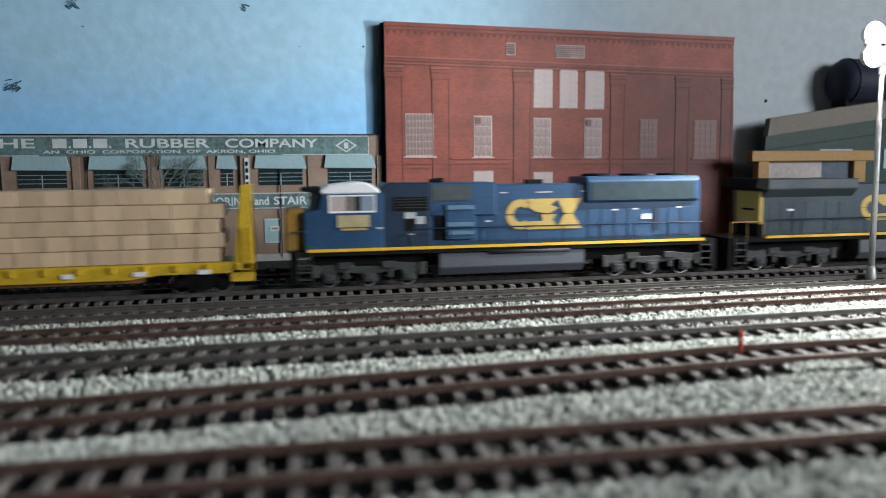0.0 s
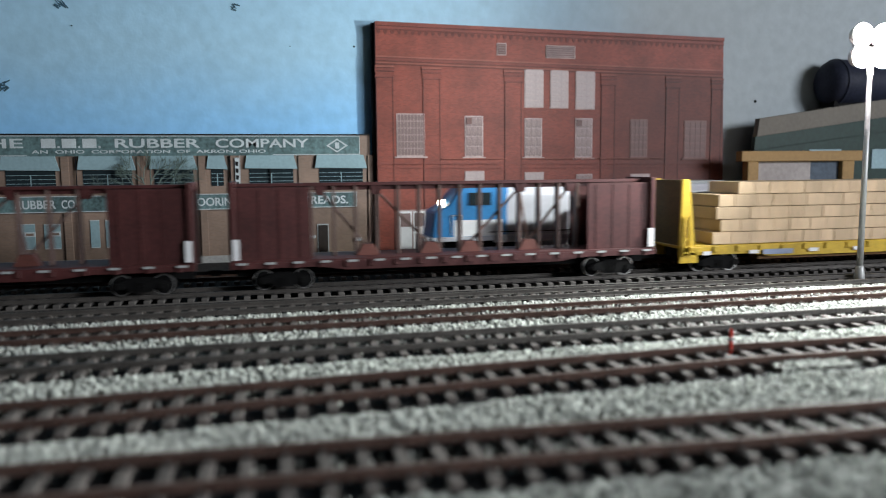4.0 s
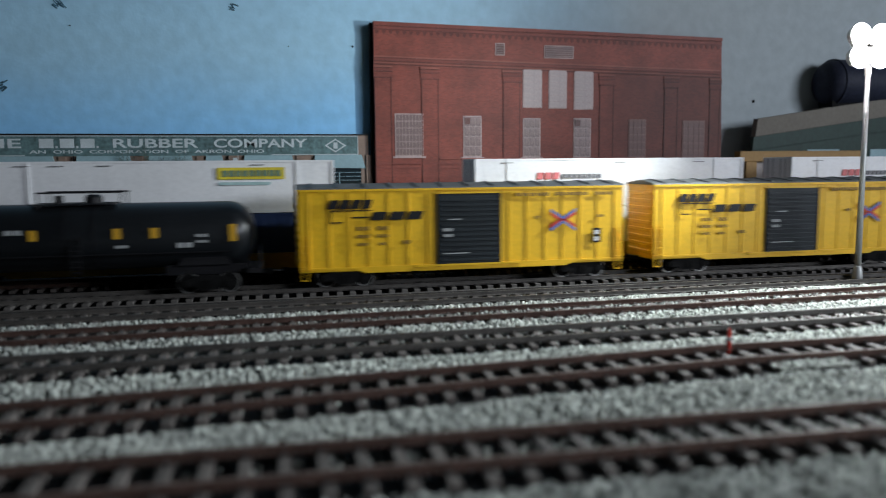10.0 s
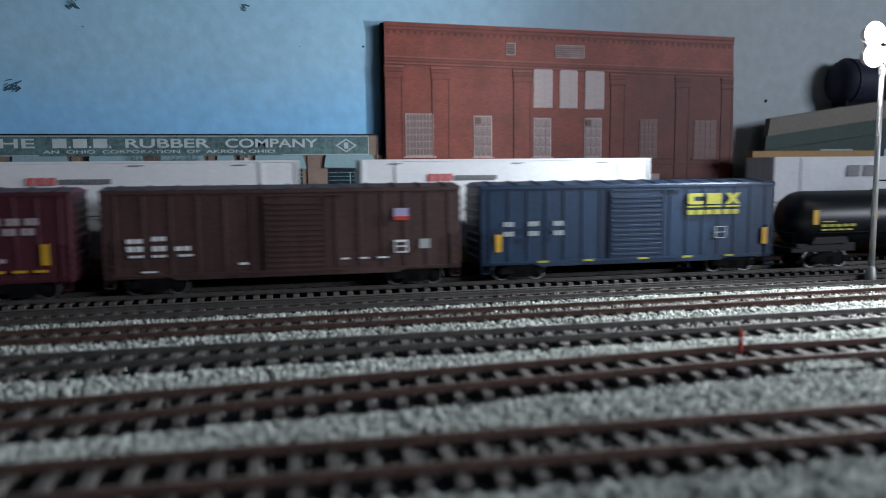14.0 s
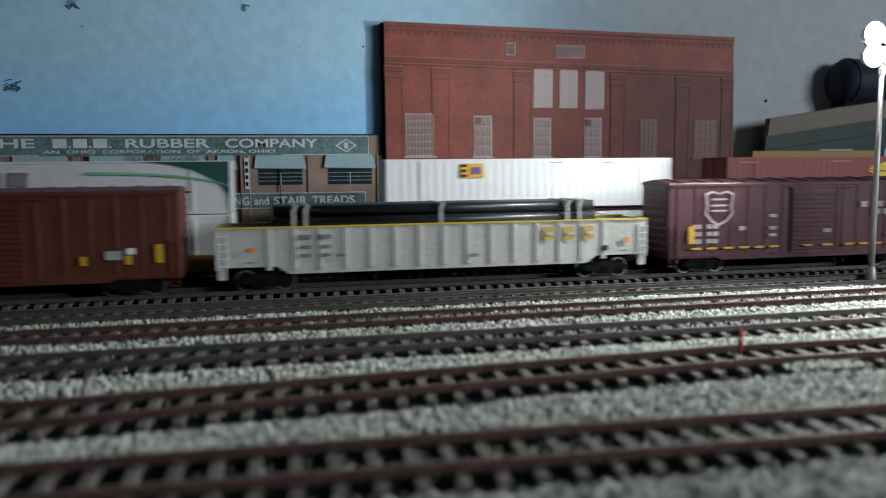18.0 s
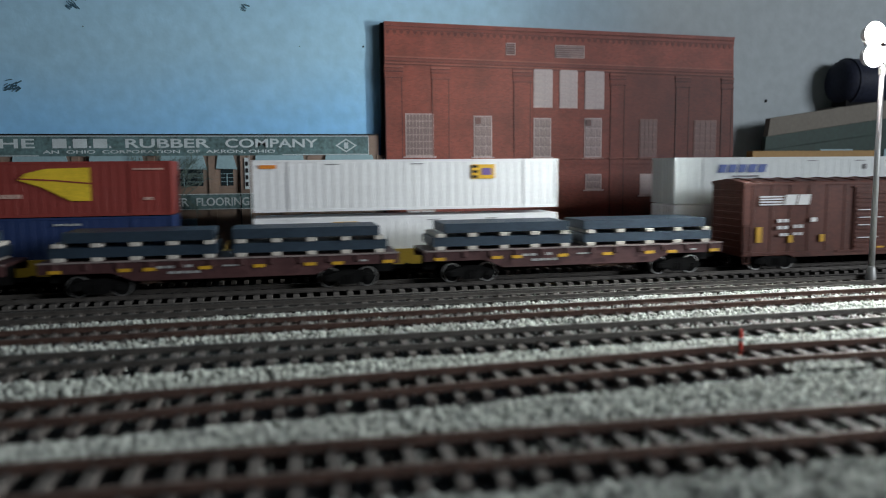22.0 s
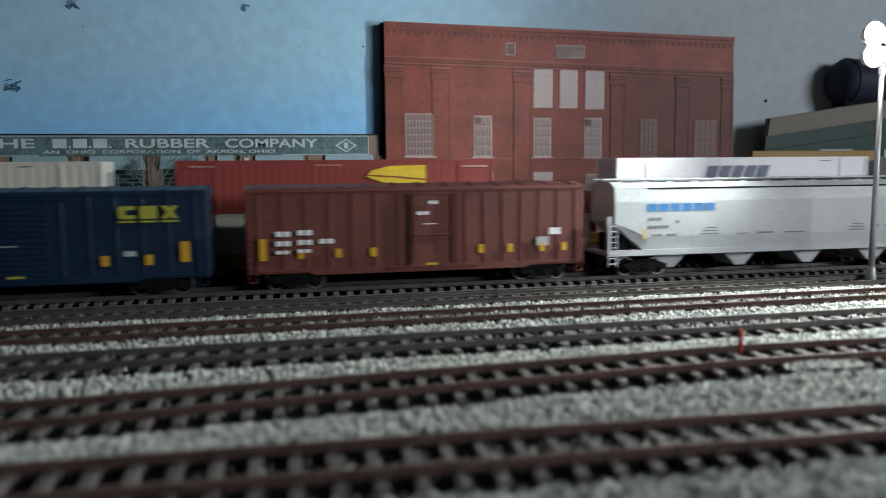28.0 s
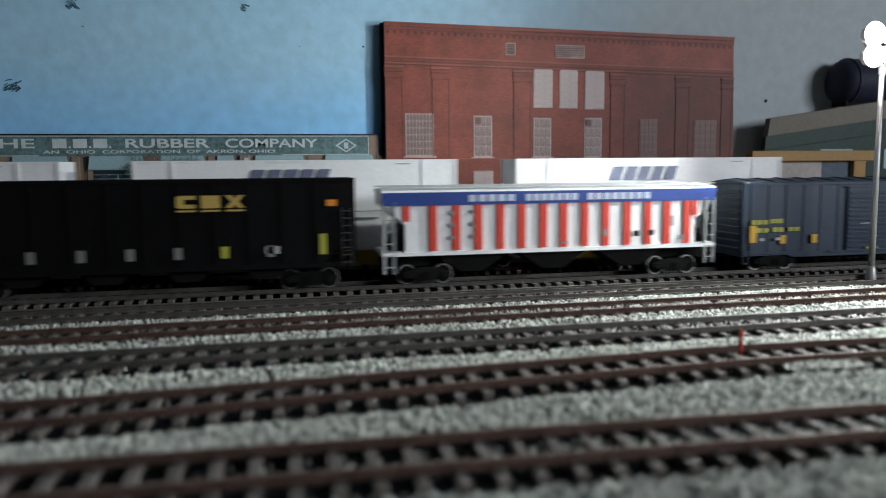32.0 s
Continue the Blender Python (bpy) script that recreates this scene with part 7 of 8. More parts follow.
def yellow_diesel():
    L = 0.2290
    h = L / 2
    car = thing("diesel_locomotive", "yellow diesel locomotive with grey roof and a lit headlight", "locomotive")
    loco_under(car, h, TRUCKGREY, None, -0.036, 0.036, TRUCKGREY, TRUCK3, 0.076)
    w = 0.0118
    g = mat("harbour_grey", (0.16, 0.17, 0.18), 0.5, 0, 0.2, 150)
    part("long_hood", Shape().box(-h + 0.010, h - 0.052, -w, w, 0.0198, 0.0440), ENGYEL, car, bev=0.0008)
    part("hood_top", Shape().box(-h + 0.010, h - 0.052, -w + 0.0004, w - 0.0004, 0.0440, 0.0500), g, car, bev=0.0008)
    for x in (-h + 0.016, -h + 0.036, -h + 0.056):
        part("radiator_grille", Shape().box(x, x + 0.015, -w - 0.0006, -w, 0.0400, 0.0478), WINDOWD, car)
    part("cab", Shape().side([(h - 0.052, 0.0198), (h - 0.024, 0.0198), (h - 0.022, 0.0400), (h - 0.026, 0.0500), (h - 0.052, 0.0500)], -0.0155, 0.0155), ENGYEL, car, bev=0.0008)
    part("cab_roof", Shape().box(h - 0.053, h - 0.025, -0.0158, 0.0158, 0.0490, 0.0516), g, car)
    for x in (h - 0.049, h - 0.036):
        part("window", Shape().box(x, x + 0.0100, -0.0161, -0.0153, 0.0390, 0.0465), WINDOWD, car)
    part("nose", Shape().side([(h - 0.024, 0.0198), (h - 0.0090, 0.0198), (h - 0.0098, 0.0360), (h - 0.012, 0.0400), (h - 0.024, 0.0405)], -0.0115, 0.0115), ENGYEL, car, bev=0.0010)
    fl = part("flag_panel", Shape().side([(-0.030, 0.0230), (0.028, 0.0230), (0.036, 0.0300), (0.030, 0.0390), (-0.024, 0.0400)], -w - 0.0004, -w), WHITE, car, "waving striped flag panel")
    for i in range(5):
        part("stripe", Shape().side([(-0.030 + 0.001 * i, 0.0240 + i * 0.0032), (0.012, 0.0235 + i * 0.0032), (0.012, 0.0250 + i * 0.0032), (-0.030 + 0.001 * i, 0.0256 + i * 0.0032)], -w - 0.0008, -w - 0.0003), RED, fl)
    part("canton", Shape().side([(0.012, 0.0230), (0.028, 0.0230), (0.036, 0.0300), (0.030, 0.0390), (0.012, 0.0395)], -w - 0.0010, -w - 0.0003), BLUE, fl)
    part("stripe", Shape().box(-h + 0.009, h - 0.009, -HW - 0.0001, -HW + 0.0006, 0.0186, 0.0202), RED, car)
    part("headlight", Shape().lathe([(-h + 0.0080, 0.0030), (-h + 0.0102, 0.0030)], "x", (0, -0.0085, 0.0420), 12), HEADLT, car, "glowing orange headlight")
    part("hood_end", Shape().box(-h + 0.0094, -h + 0.0102, -w + 0.001, w - 0.001, 0.0205, 0.0430), ENGYEL, car)
    handrails(car, -h + 0.010, h - 0.054, -HW + 0.0008, 0.0198, 0.0300, 8, ENGYEL)
    return car


# -- containers and well cars --
CL, CW = 0.1832, 0.0149


def container(label, m, ribs, end_m=None, z0=0.0, hgt=0.0278, name="container"):
    c = thing(name, label, "container", "stacked containers")
    h = CL / 2
    z0, hgt = (z0 - 0.002, hgt + 0.002) if hgt < 0.03 else (z0, hgt)
    part("body", Shape().box(-h, h, -CW + 0.0005, CW - 0.0005, z0, z0 + hgt), m, c, bev=0.0003)
    post = Shape().box(-0.0009, 0.0009, -0.00075, 0.00075, z0, z0 + hgt).mesh("corner_post", m)
    for y in (-CW + 0.00065, CW - 0.00065):
        part("top_rail", Shape().box(-h, h, y - 0.0006, y + 0.0006, z0 + hgt - 0.0012, z0 + hgt), m, c)
        part("bottom_rail", Shape().box(-h, h, y - 0.0006, y + 0.0006, z0, z0 + 0.0015), m, c)
        for x in (-h + 0.0009, h - 0.0009, -h + 0.021, h - 0.021):
            piece("corner_post", post, c, (x, y, 0))
    if ribs:
        rm = Shape().box(-0.0011, 0.0011, -0.00012, 0.00012, z0 + 0.0016, z0 + hgt - 0.0014).mesh("side_rib", m, 0.0002)
        for i in range(ribs):
            x = -h + 0.002 + (CL - 0.004) * (i + 0.5) / ribs
            for y in (-CW + 0.00044, CW - 0.00044):
                piece("side_rib", rm, c, (x, y, 0))
    s = Shape()
    for k in (-0.009, -0.004, 0.004, 0.009):
        s.box(-h - 0.0005, -h + 0.0001, k - 0.0004, k + 0.0004, z0 + 0.001, z0 + hgt - 0.001)
    part("door_bar", s, GREYW, c)
    part("door", Shape().box(-h - 0.0003, -h + 0.0003, -CW + 0.001, CW - 0.001, z0 + 0.001, z0 + hgt - 0.001), end_m or m, c)
    return c


CY = -CW - 0.0001


def amber_badge(c, x, z):
    plate(c, "emblem", mat("amber_plate", (0.72, 0.42, 0.03), 0.5, 0, 0.1, 200), x, z, 0.0145, 0.0085, CY, "amber plate with dark bars")
    bars(c, BLACK, [(x + 0.0006, z + 0.0006 + k * 0.003, 0.0042, 0.0014, 1) for k in range(3)], CY - 0.0004)
    plate(c, "emblem", mat("violet_mark", (0.16, 0.10, 0.30), 0.5), x + 0.0065, z + 0.0022, 0.0060, 0.0042, CY - 0.0004)


def small_marks(c, xs, z, m=None):
    bars(c, m or mat("grey_lettering", (0.20, 0.20, 0.21), 0.6), [(x, z, 0.008, 0.0005, 3) for x in xs], CY)


def top_container(kind):
    h = CL / 2
    if kind == "white_plate":
        c = container("white container with a yellow name panel", WHITE, 0)
        plate(c, "name_panel", mat("yellow_panel", (0.74, 0.60, 0.05), 0.5), -h + CL * 0.645, 0.0172, 0.0370, 0.0066, CY, "yellow name panel")
        bars(c, mat("green_grey", (0.18, 0.26, 0.16), 0.6), [(-h + CL * 0.66, 0.0188, 0.033, 0.0034, 9)], CY - 0.0004)
        bars(c, mat("pale_teal", (0.40, 0.58, 0.58), 0.6), [(-h + CL * 0.65, 0.0140, 0.036, 0.0016, 1)], CY)
        small_marks(c, (-0.077, -0.060, -0.036, 0.045), 0.0250)
    elif kind == "white_red":
        c = container("white container with small red and grey block lettering", WHITE, 0)
        letters(c, mat("faded_red", (0.62, 0.16, 0.16), 0.5), -h + CL * 0.215, 0.0150, 0.0155, 0.0042, 3, CY, slant=0.2, label="red block lettering")
        bars(c, mat("grey_lettering", (0.20, 0.20, 0.21), 0.6), [(-h + CL * 0.305, 0.0154, 0.027, 0.0028, 8)], CY)
        small_marks(c, (-0.075, 0.0, 0.055), 0.0250)
    elif kind == "amber":
        c = container("ribbed white container with an amber plate", WHITE, 34)
        amber_badge(c, -h + CL * 0.245, 0.0165)
        small_marks(c, (0.01, 0.045), 0.0250)
    elif kind == "amber_orange":
        c = container("ribbed white container with orange label and amber plate", WHITE, 34)
        amber_badge(c, -h + CL * 0.70, 0.0160)
        plate(c, "label", ORANGE, -h + 0.004, 0.0230, 0.0095, 0.0020, CY)
        small_marks(c, (-0.05, 0.0), 0.0250)
    elif kind == "curve":
        c = container("grey-white container with a dark green curved end panel", mat("grey_white_paint", (0.58, 0.60, 0.62), 0.5, 0, 0.08, 150, streak=0.5), 0)
        g = mat("deep_green_end", (0.015, 0.075, 0.070), 0.5, 0, 0.15, 150)
        pts = [(h - 0.0515 + 0.0, 0.0273)] + [(h - 0.050 + 0.049 * math.sin(a), 0.0050 + 0.0223 * math.cos(a)) for a in [k * math.pi / 16 for k in range(0, 9)]] + [(h - 0.0006, 0.0273)]
        part("curved_panel", Shape().side(pts, CY - 0.0003, CY), g, c, "dark green curved corner")
        ar = [k * math.pi / 24 for k in range(0, 12)]
        n = len(ar)
        s = Shape().add([(h - 0.075 + 0.074 * math.sin(q), yy, 0.0120 + rr * math.cos(q)) for yy in (CY - 0.0006, CY - 0.0002) for rr in (0.0085, 0.0100) for q in ar],
                        [f for i in range(n - 1) for f in ((i, i + 1, n + i + 1, n + i), (2 * n + i, 3 * n + i, 3 * n + i + 1, 2 * n + i + 1), (i, 2 * n + i, 2 * n + i + 1, i + 1), (n + i, n + i + 1, 3 * n + i + 1, 3 * n + i))])
        part("swoosh", s, mat("pale_green", (0.16, 0.50, 0.28), 0.5), c, "pale green curved stripe")
        letters(c, mat("grey_lettering", (0.20, 0.20, 0.21), 0.6), -h + CL * 0.30, 0.0145, 0.026, 0.0075, 2, CY, slant=0.1)
        bars(c, BLACK, [(h - 0.034, 0.0100, 0.016, 0.0010, 1)], CY)
    elif kind in ("fan", "fan_right"):
        c = container("ribbed red container with a yellow fan emblem", CONTRED, 40)
        x, z = -h + CL * 0.575, 0.0075
        s = Shape().side([(x, z + 0.0105), (x + 0.012, z + 0.0065), (x + 0.026, z - 0.001), (x + 0.0360, z - 0.001), (x + 0.0360, z + 0.0170), (x + 0.014, z + 0.0165), (x + 0.004, z + 0.0140)], CY - 0.0006, CY - 0.0002)
        part("emblem", s, mat("fan_yellow", (0.78, 0.55, 0.04), 0.5), c, "yellow fan emblem")
        part("emblem_line", Shape().side([(x + 0.001, z + 0.0108), (x + 0.018, z + 0.0098), (x + 0.036, z + 0.0080), (x + 0.036, z + 0.0088), (x + 0.018, z + 0.0106), (x + 0.001, z + 0.0116)], CY - 0.0009, CY - 0.0005), CONTRED, c)
        bars(c, mat("pale_pink", (0.60, 0.40, 0.34), 0.6), [(x - 0.016, 0.0082, 0.018, 0.0022, 5), (-0.084, 0.0240, 0.014, 0.0008, 5), (-0.085, 0.0065, 0.005, 0.0016, 2), (-0.015, 0.0245, 0.016, 0.0006, 5), (0.072, 0.0230, 0.016, 0.0010, 5), (0.077, 0.0065, 0.005, 0.0016, 2)], CY - 0.0002)
    elif kind == "block_blue":
        c = container("white ribbed container with slanted blue block lettering", mat("green_white_paint", (0.66, 0.71, 0.70), 0.5, 0, 0.06, 150), 30)
        letters(c, mat("blue_lettering", (0.06, 0.11, 0.34), 0.5), -h + CL * 0.165, 0.0180, 0.036, 0.0052, 5, CY, slant=0.3, label="slanted blue block lettering")
        bars(c, mat("grey_lettering", (0.20, 0.20, 0.21), 0.6), [(-h + CL * 0.225, 0.0150, 0.020, 0.0010, 6), (0.048, 0.0195, 0.0035, 0.0034, 1)], CY)
        small_marks(c, (0.005, 0.042, 0.066), 0.0250)
    elif kind == "cream":
        c = container("cream container with heavy blue block emblem", CREAM, 34)
        letters(c, mat("blue_lettering", (0.06, 0.11, 0.34), 0.5), -h + CL * 0.22, 0.0140, 0.030, 0.0085, 3, CY, gap=0.12, label="heavy blue block emblem")
        bars(c, mat("grey_lettering", (0.20, 0.20, 0.21), 0.6), [(-h + CL * 0.28, 0.0140, 0.010, 0.0010, 3), (0.062, 0.0050, 0.005, 0.0010, 2)], CY)
        small_marks(c, (-0.08, -0.01, 0.05), 0.0250)
    else:
        c = container("white container with slanted grey-blue block lettering", WHITE, 0)
        letters(c, mat("slate_lettering", (0.14, 0.16, 0.24), 0.5), -h + CL * 0.335, 0.0140, 0.046, 0.0085, 5, CY, slant=0.35, label="slanted slate block lettering")
        small_marks(c, (0.055,), 0.0250)
    return c


def low_container(m, ribs, plates=False, marks=False):
    c = container("lower container in the well, " + ("blue" if m is CONTBLUE else "white") + " painted steel", m, ribs, hgt=0.0307)
    if plates:
        amber_badge(c, -CL / 2 + CL * 0.10, 0.0115)
        amber_badge(c, -CL / 2 + CL * 0.43, 0.0220)
    bars(c, mat("grey_lettering", (0.20, 0.20, 0.21), 0.6) if m is not CONTBLUE else GREYW, [(0.030, 0.0262, 0.014, 0.0012, 6)], CY)
    return c


def well_car(trucks):
    car = thing("well_car", "yellow well car sides under stacked containers", "railway wagon", "well cars")
    h = CL / 2 + 0.004
    m = mat("well_yellow", (0.38, 0.25, 0.03), 0.5, 0, 0.2, 150)
    for side in (-1, 1):
        a, b = sorted((side * 0.0152, side * 0.0168))
        part("side_sill", Shape().side([(-h, 0.0100), (-h + 0.014, 0.0045), (h - 0.014, 0.0045), (h, 0.0100), (h, 0.0140), (-h, 0.0140)], a, b), m, car, bev=0.0002)
    part("well_floor", Shape().box(-h + 0.012, h - 0.012, -0.0152, 0.0152, 0.0042, 0.0048), DARK, car)
    for d in (-1, 1):
        part("end_platform", Shape().box(*sorted((d * h, d * (h + 0.0165))), -0.0140, 0.0140, 0.0120, 0.0140).box(*sorted((d * (h + 0.0005), d * (h + 0.0008))), -0.0145, 0.0145, 0.0090, 0.0185), m, car, bev=0.0002)
        part("end_rail", Shape().bar((d * (h + 0.012), -0.0135, 0.0140), (d * (h + 0.012), -0.0135, 0.0190), 0.0006).bar((d * (h + 0.012), 0.0135, 0.0140), (d * (h + 0.012), 0.0135, 0.0190), 0.0006).bar((d * (h + 0.012), -0.0135, 0.0190), (d * (h + 0.012), 0.0135, 0.0190), 0.0006), m, car)
    for d in trucks:
        truck(car, d * (h + 0.0125))
    return car

# ---- the two trains: each thing with its place along the track ----
front, rear = [], []


def put(ob, lo, hi):
    front.append((ob, (lo + hi) / 2))


def put_rear(ob, mid, lift=0.0):
    rear.append((ob, mid, lift))


put(blue_diesel_b(), 0.2499, 0.5059)
put(blue_diesel_a(), 0.0021, 0.2427)
lum, lum_load = lumber_car()
put(lum, -0.2533, -0.0157)
put(lum_load, -0.2533, -0.0157)
cb1 = centerbeam(0.2320)
put(cb1, -0.5005, -0.2686)
cb2 = centerbeam(0.2612)
put(cb2, -0.7782, -0.5170)
yb = yellow_boxcar()
put(yb, -0.9717, -0.7933)
put(copy_thing(yb, Matrix()), -1.1682, -0.9903)
put(tank_car(), -1.3640, -1.1896)
put(blue_lettered_boxcar(), -1.5570, -1.3815)
put(grey_brown_boxcar(), -1.7453, -1.5681)
put(maroon_boxcar(), -1.9355, -1.7584)
gon, pipes = gondola()
put(gon, -2.1810, -1.9486)
put(pipes, -2.1810, -1.9486)
put(red_brown_boxcar(), -2.3724, -2.1972)
fl, fl_loads = slab_flat()
for i, (lo, hi) in enumerate([(-2.5591, -2.3855), (-2.7460, -2.5725), (-2.9335, -2.7600)]):
    for ob in (fl, *fl_loads):
        put(ob if i == 0 else copy_thing(ob, Matrix()), lo, hi)
put(grey_hopper(), -3.1671, -2.9471)
put(red_plain_boxcar(), -3.3607, -3.1813)
put(night_blue_boxcar(), -3.5520, -3.3789)
put(striped_hopper(), -3.7602, -3.5693)
put(black_hopper(), -3.9790, -3.7740)

put_rear(white_diesel(), -0.1110)
put_rear(yellow_diesel(), 0.1300)
ROWS = [("white_plate", 0.2990, CONTBLUE, (-1, 1)), ("white_red", 0.5670, WHITE, (-1,)), ("white_red", 0.7868, WHITE, (-1,)), ("white_red", 1.0058, WHITE, (-1, 1)),
        ("curve", 1.2780, WHITE, (-1, 1)), ("amber", 1.5495, "amber", (-1,)), ("fan", 1.7726, CONTBLUE, (-1,)), ("amber_orange", 1.9992, "amber", (-1, 1)),
        ("block_blue", 2.2617, "blue_low", (-1,)), ("cream", 2.4820, CONTBLUE, (-1,)), ("fan_right", 2.7032, CREAM, (-1, 1)),
        ("slate", 2.9670, WHITE, (-1,)), ("slate", 3.1867, WHITE, (-1,)), ("slate", 3.4067, WHITE, (-1, 1))]
made = {}
for kind, lo, low, trucks in ROWS:
    mid = lo + CL / 2
    if kind in made:
        top = copy_thing(made[kind], Matrix())
    else:
        top = made[kind] = top_container(kind)
    put_rear(top, mid, 0.0390)
    key = low if isinstance(low, str) else low.name
    if key in made:
        bot = copy_thing(made[key], Matrix())
    else:
        bot = made[key] = low_container(WHITE if isinstance(low, str) else low, 34 if low is CONTBLUE or low == "amber" else 0, low == "amber")
    put_rear(bot, mid, 0.0058)
    key = "well%d" % len(trucks)
    if key in made:
        wc = copy_thing(made[key], Matrix())
    else:
        wc = made[key] = well_car(trucks)
    put_rear(wc, mid)

# ---- tracks ----
RAILP = [(-0.0011, 0.0), (0.0011, 0.0), (0.0011, 0.0003), (0.0003, 0.0005), (0.0003, 0.0014), (0.00055, 0.0016), (0.00055, 0.0021), (-0.00055, 0.0021), (-0.00055, 0.0016), (-0.0003, 0.0014), (-0.0003, 0.0005), (-0.0011, 0.0003)]
GAUGE = 0.01715
rng = random.Random(8)


def track(label, points, pitch, tie_m, long=None, rail_m=RAIL, tie_w=0.0014, kerb=False):
    """A track along points (x, y): two rails and its ties. long: how far the plain rails run on beyond the ties."""
    tr = thing("railway_track", label, "railway track", "yard tracks", at=(0, 0, 0))
    tr["kind"] = "structure"
    for side in (-1, 1):
        s = Shape()
        n = len(RAILP)
        pts = list(points)
        if long:
            pts = [(long[0], pts[0][1])] + pts + [(long[1], pts[-1][1])]
        v = [(x, y + side * GAUGE / 2 + py, 0.0021 + pz) for x, y in pts for py, pz in RAILP]
        f = [(j * n + i, j * n + (i + 1) % n, (j + 1) * n + (i + 1) % n, (j + 1) * n + i) for j in range(len(pts) - 1) for i in range(n)]
        s.add(v, f)
        s.mi = [1 if i % n == 6 else 0 for i in range(len(f))]
        part("rail", s, [rail_m, RAILTOP if rail_m is RAIL else rail_m], tr)
    tie = Shape().box(-tie_w, tie_w, -0.0150, 0.0150, 0.0002, 0.0021).mesh("tie", tie_m, 0.0002)
    spike = Shape()
    for side in (-1, 1):
        spike.box(-0.0006, 0.0006, side * GAUGE / 2 - 0.0018, side * GAUGE / 2 + 0.0018, 0.0021, 0.0026)
    sm = spike.mesh("tie_plate", tie_m)
    x, count = points[0][0], 0
    far = Shape()
    while x < points[-1][0]:
        for (xa, ya), (xb, yb) in zip(points, points[1:]):
            if xa <= x <= xb:
                y = ya + (yb - ya) * (x - xa) / (xb - xa)
        if -0.36 < x < 0.62 and count < 300:
            t = piece("tie", tie, tr, (x, y + rng.uniform(-0.0003, 0.0003), 0))
            t.rotation_euler = (0, 0, rng.uniform(-0.012, 0.012))
            piece("tie_plate", sm, t)
            count += 1
        else:
            far.box(x - 0.0014, x + 0.0014, y - 0.015, y + 0.015, 0.0002, 0.0021)
        x += pitch * rng.uniform(0.97, 1.03)
    if kerb:
        part("bed_edge", Shape().box(points[0][0], points[-1][0], points[0][1] - 0.0172, points[0][1] - 0.0152, 0.0, 0.0007), tie_m, tr, "grey moulded edge of the track bed", bev=0.0003)
    if far.v:
        tagged(part("tie_rows", far, tie_m, tr), kind="stuff")
    return tr


LONG = (-4.6, 4.9)
TRACKS = {"rear": [(-0.9, REAR_Y), (1.2, REAR_Y)], "main": [(-0.9, FRONT_Y), (1.2, FRONT_Y)], "t2": [(-0.6, 0.3480), (0.9, 0.3465)], "t3": [(-0.6, 0.3055), (0.9, 0.3095)],
          "t4": [(-0.6, 0.2650), (0.9, 0.2625)], "t5": [(-0.5, 0.2050), (-0.05, 0.2085), (0.05, 0.2135), (0.15, 0.2178), (0.23, 0.2150), (0.7, 0.2140)], "t6": [(-0.4, 0.1685), (-0.03, 0.1598), (0.15, 0.1524), (0.5, 0.1400)]}
track("rear running track with dark ties", TRACKS["rear"], 0.0068, TIE, LONG)
track("dark running track with open ties", TRACKS["main"], 0.0068, TIE_GREY, LONG, RAILGREY, 0.0016, True)
track("weathered yard track beside the running track", TRACKS["t2"], 0.0075, TIE, None, RAILGREY)
track("brown yard track in pale ballast", TRACKS["t3"], 0.0075, TIE)
track("weathered yard track in pale ballast", TRACKS["t4"], 0.0080, TIE, None, RAILGREY)
track("rusty yard track at a turnout", TRACKS["t5"], 0.0084, TIE)
track("rusty yard track nearest the table edge", TRACKS["t6"], 0.0085, TIE)


# ---- ballast: one bed and many loose stones ----
def heap(x, y):
    return 0.0006 * (noise.noise(Vector((x * 60, y * 60, 3.1))) + 0.5 * noise.noise(Vector((x * 160, y * 160, 7.7))))


def track_y(name, x):
    pts = TRACKS[name]
    for (xa, ya), (xb, yb) in zip(pts, pts[1:]):
        if xa <= x <= xb:
            return ya + (yb - ya) * (x - xa) / (xb - xa)
    return pts[-1][1]


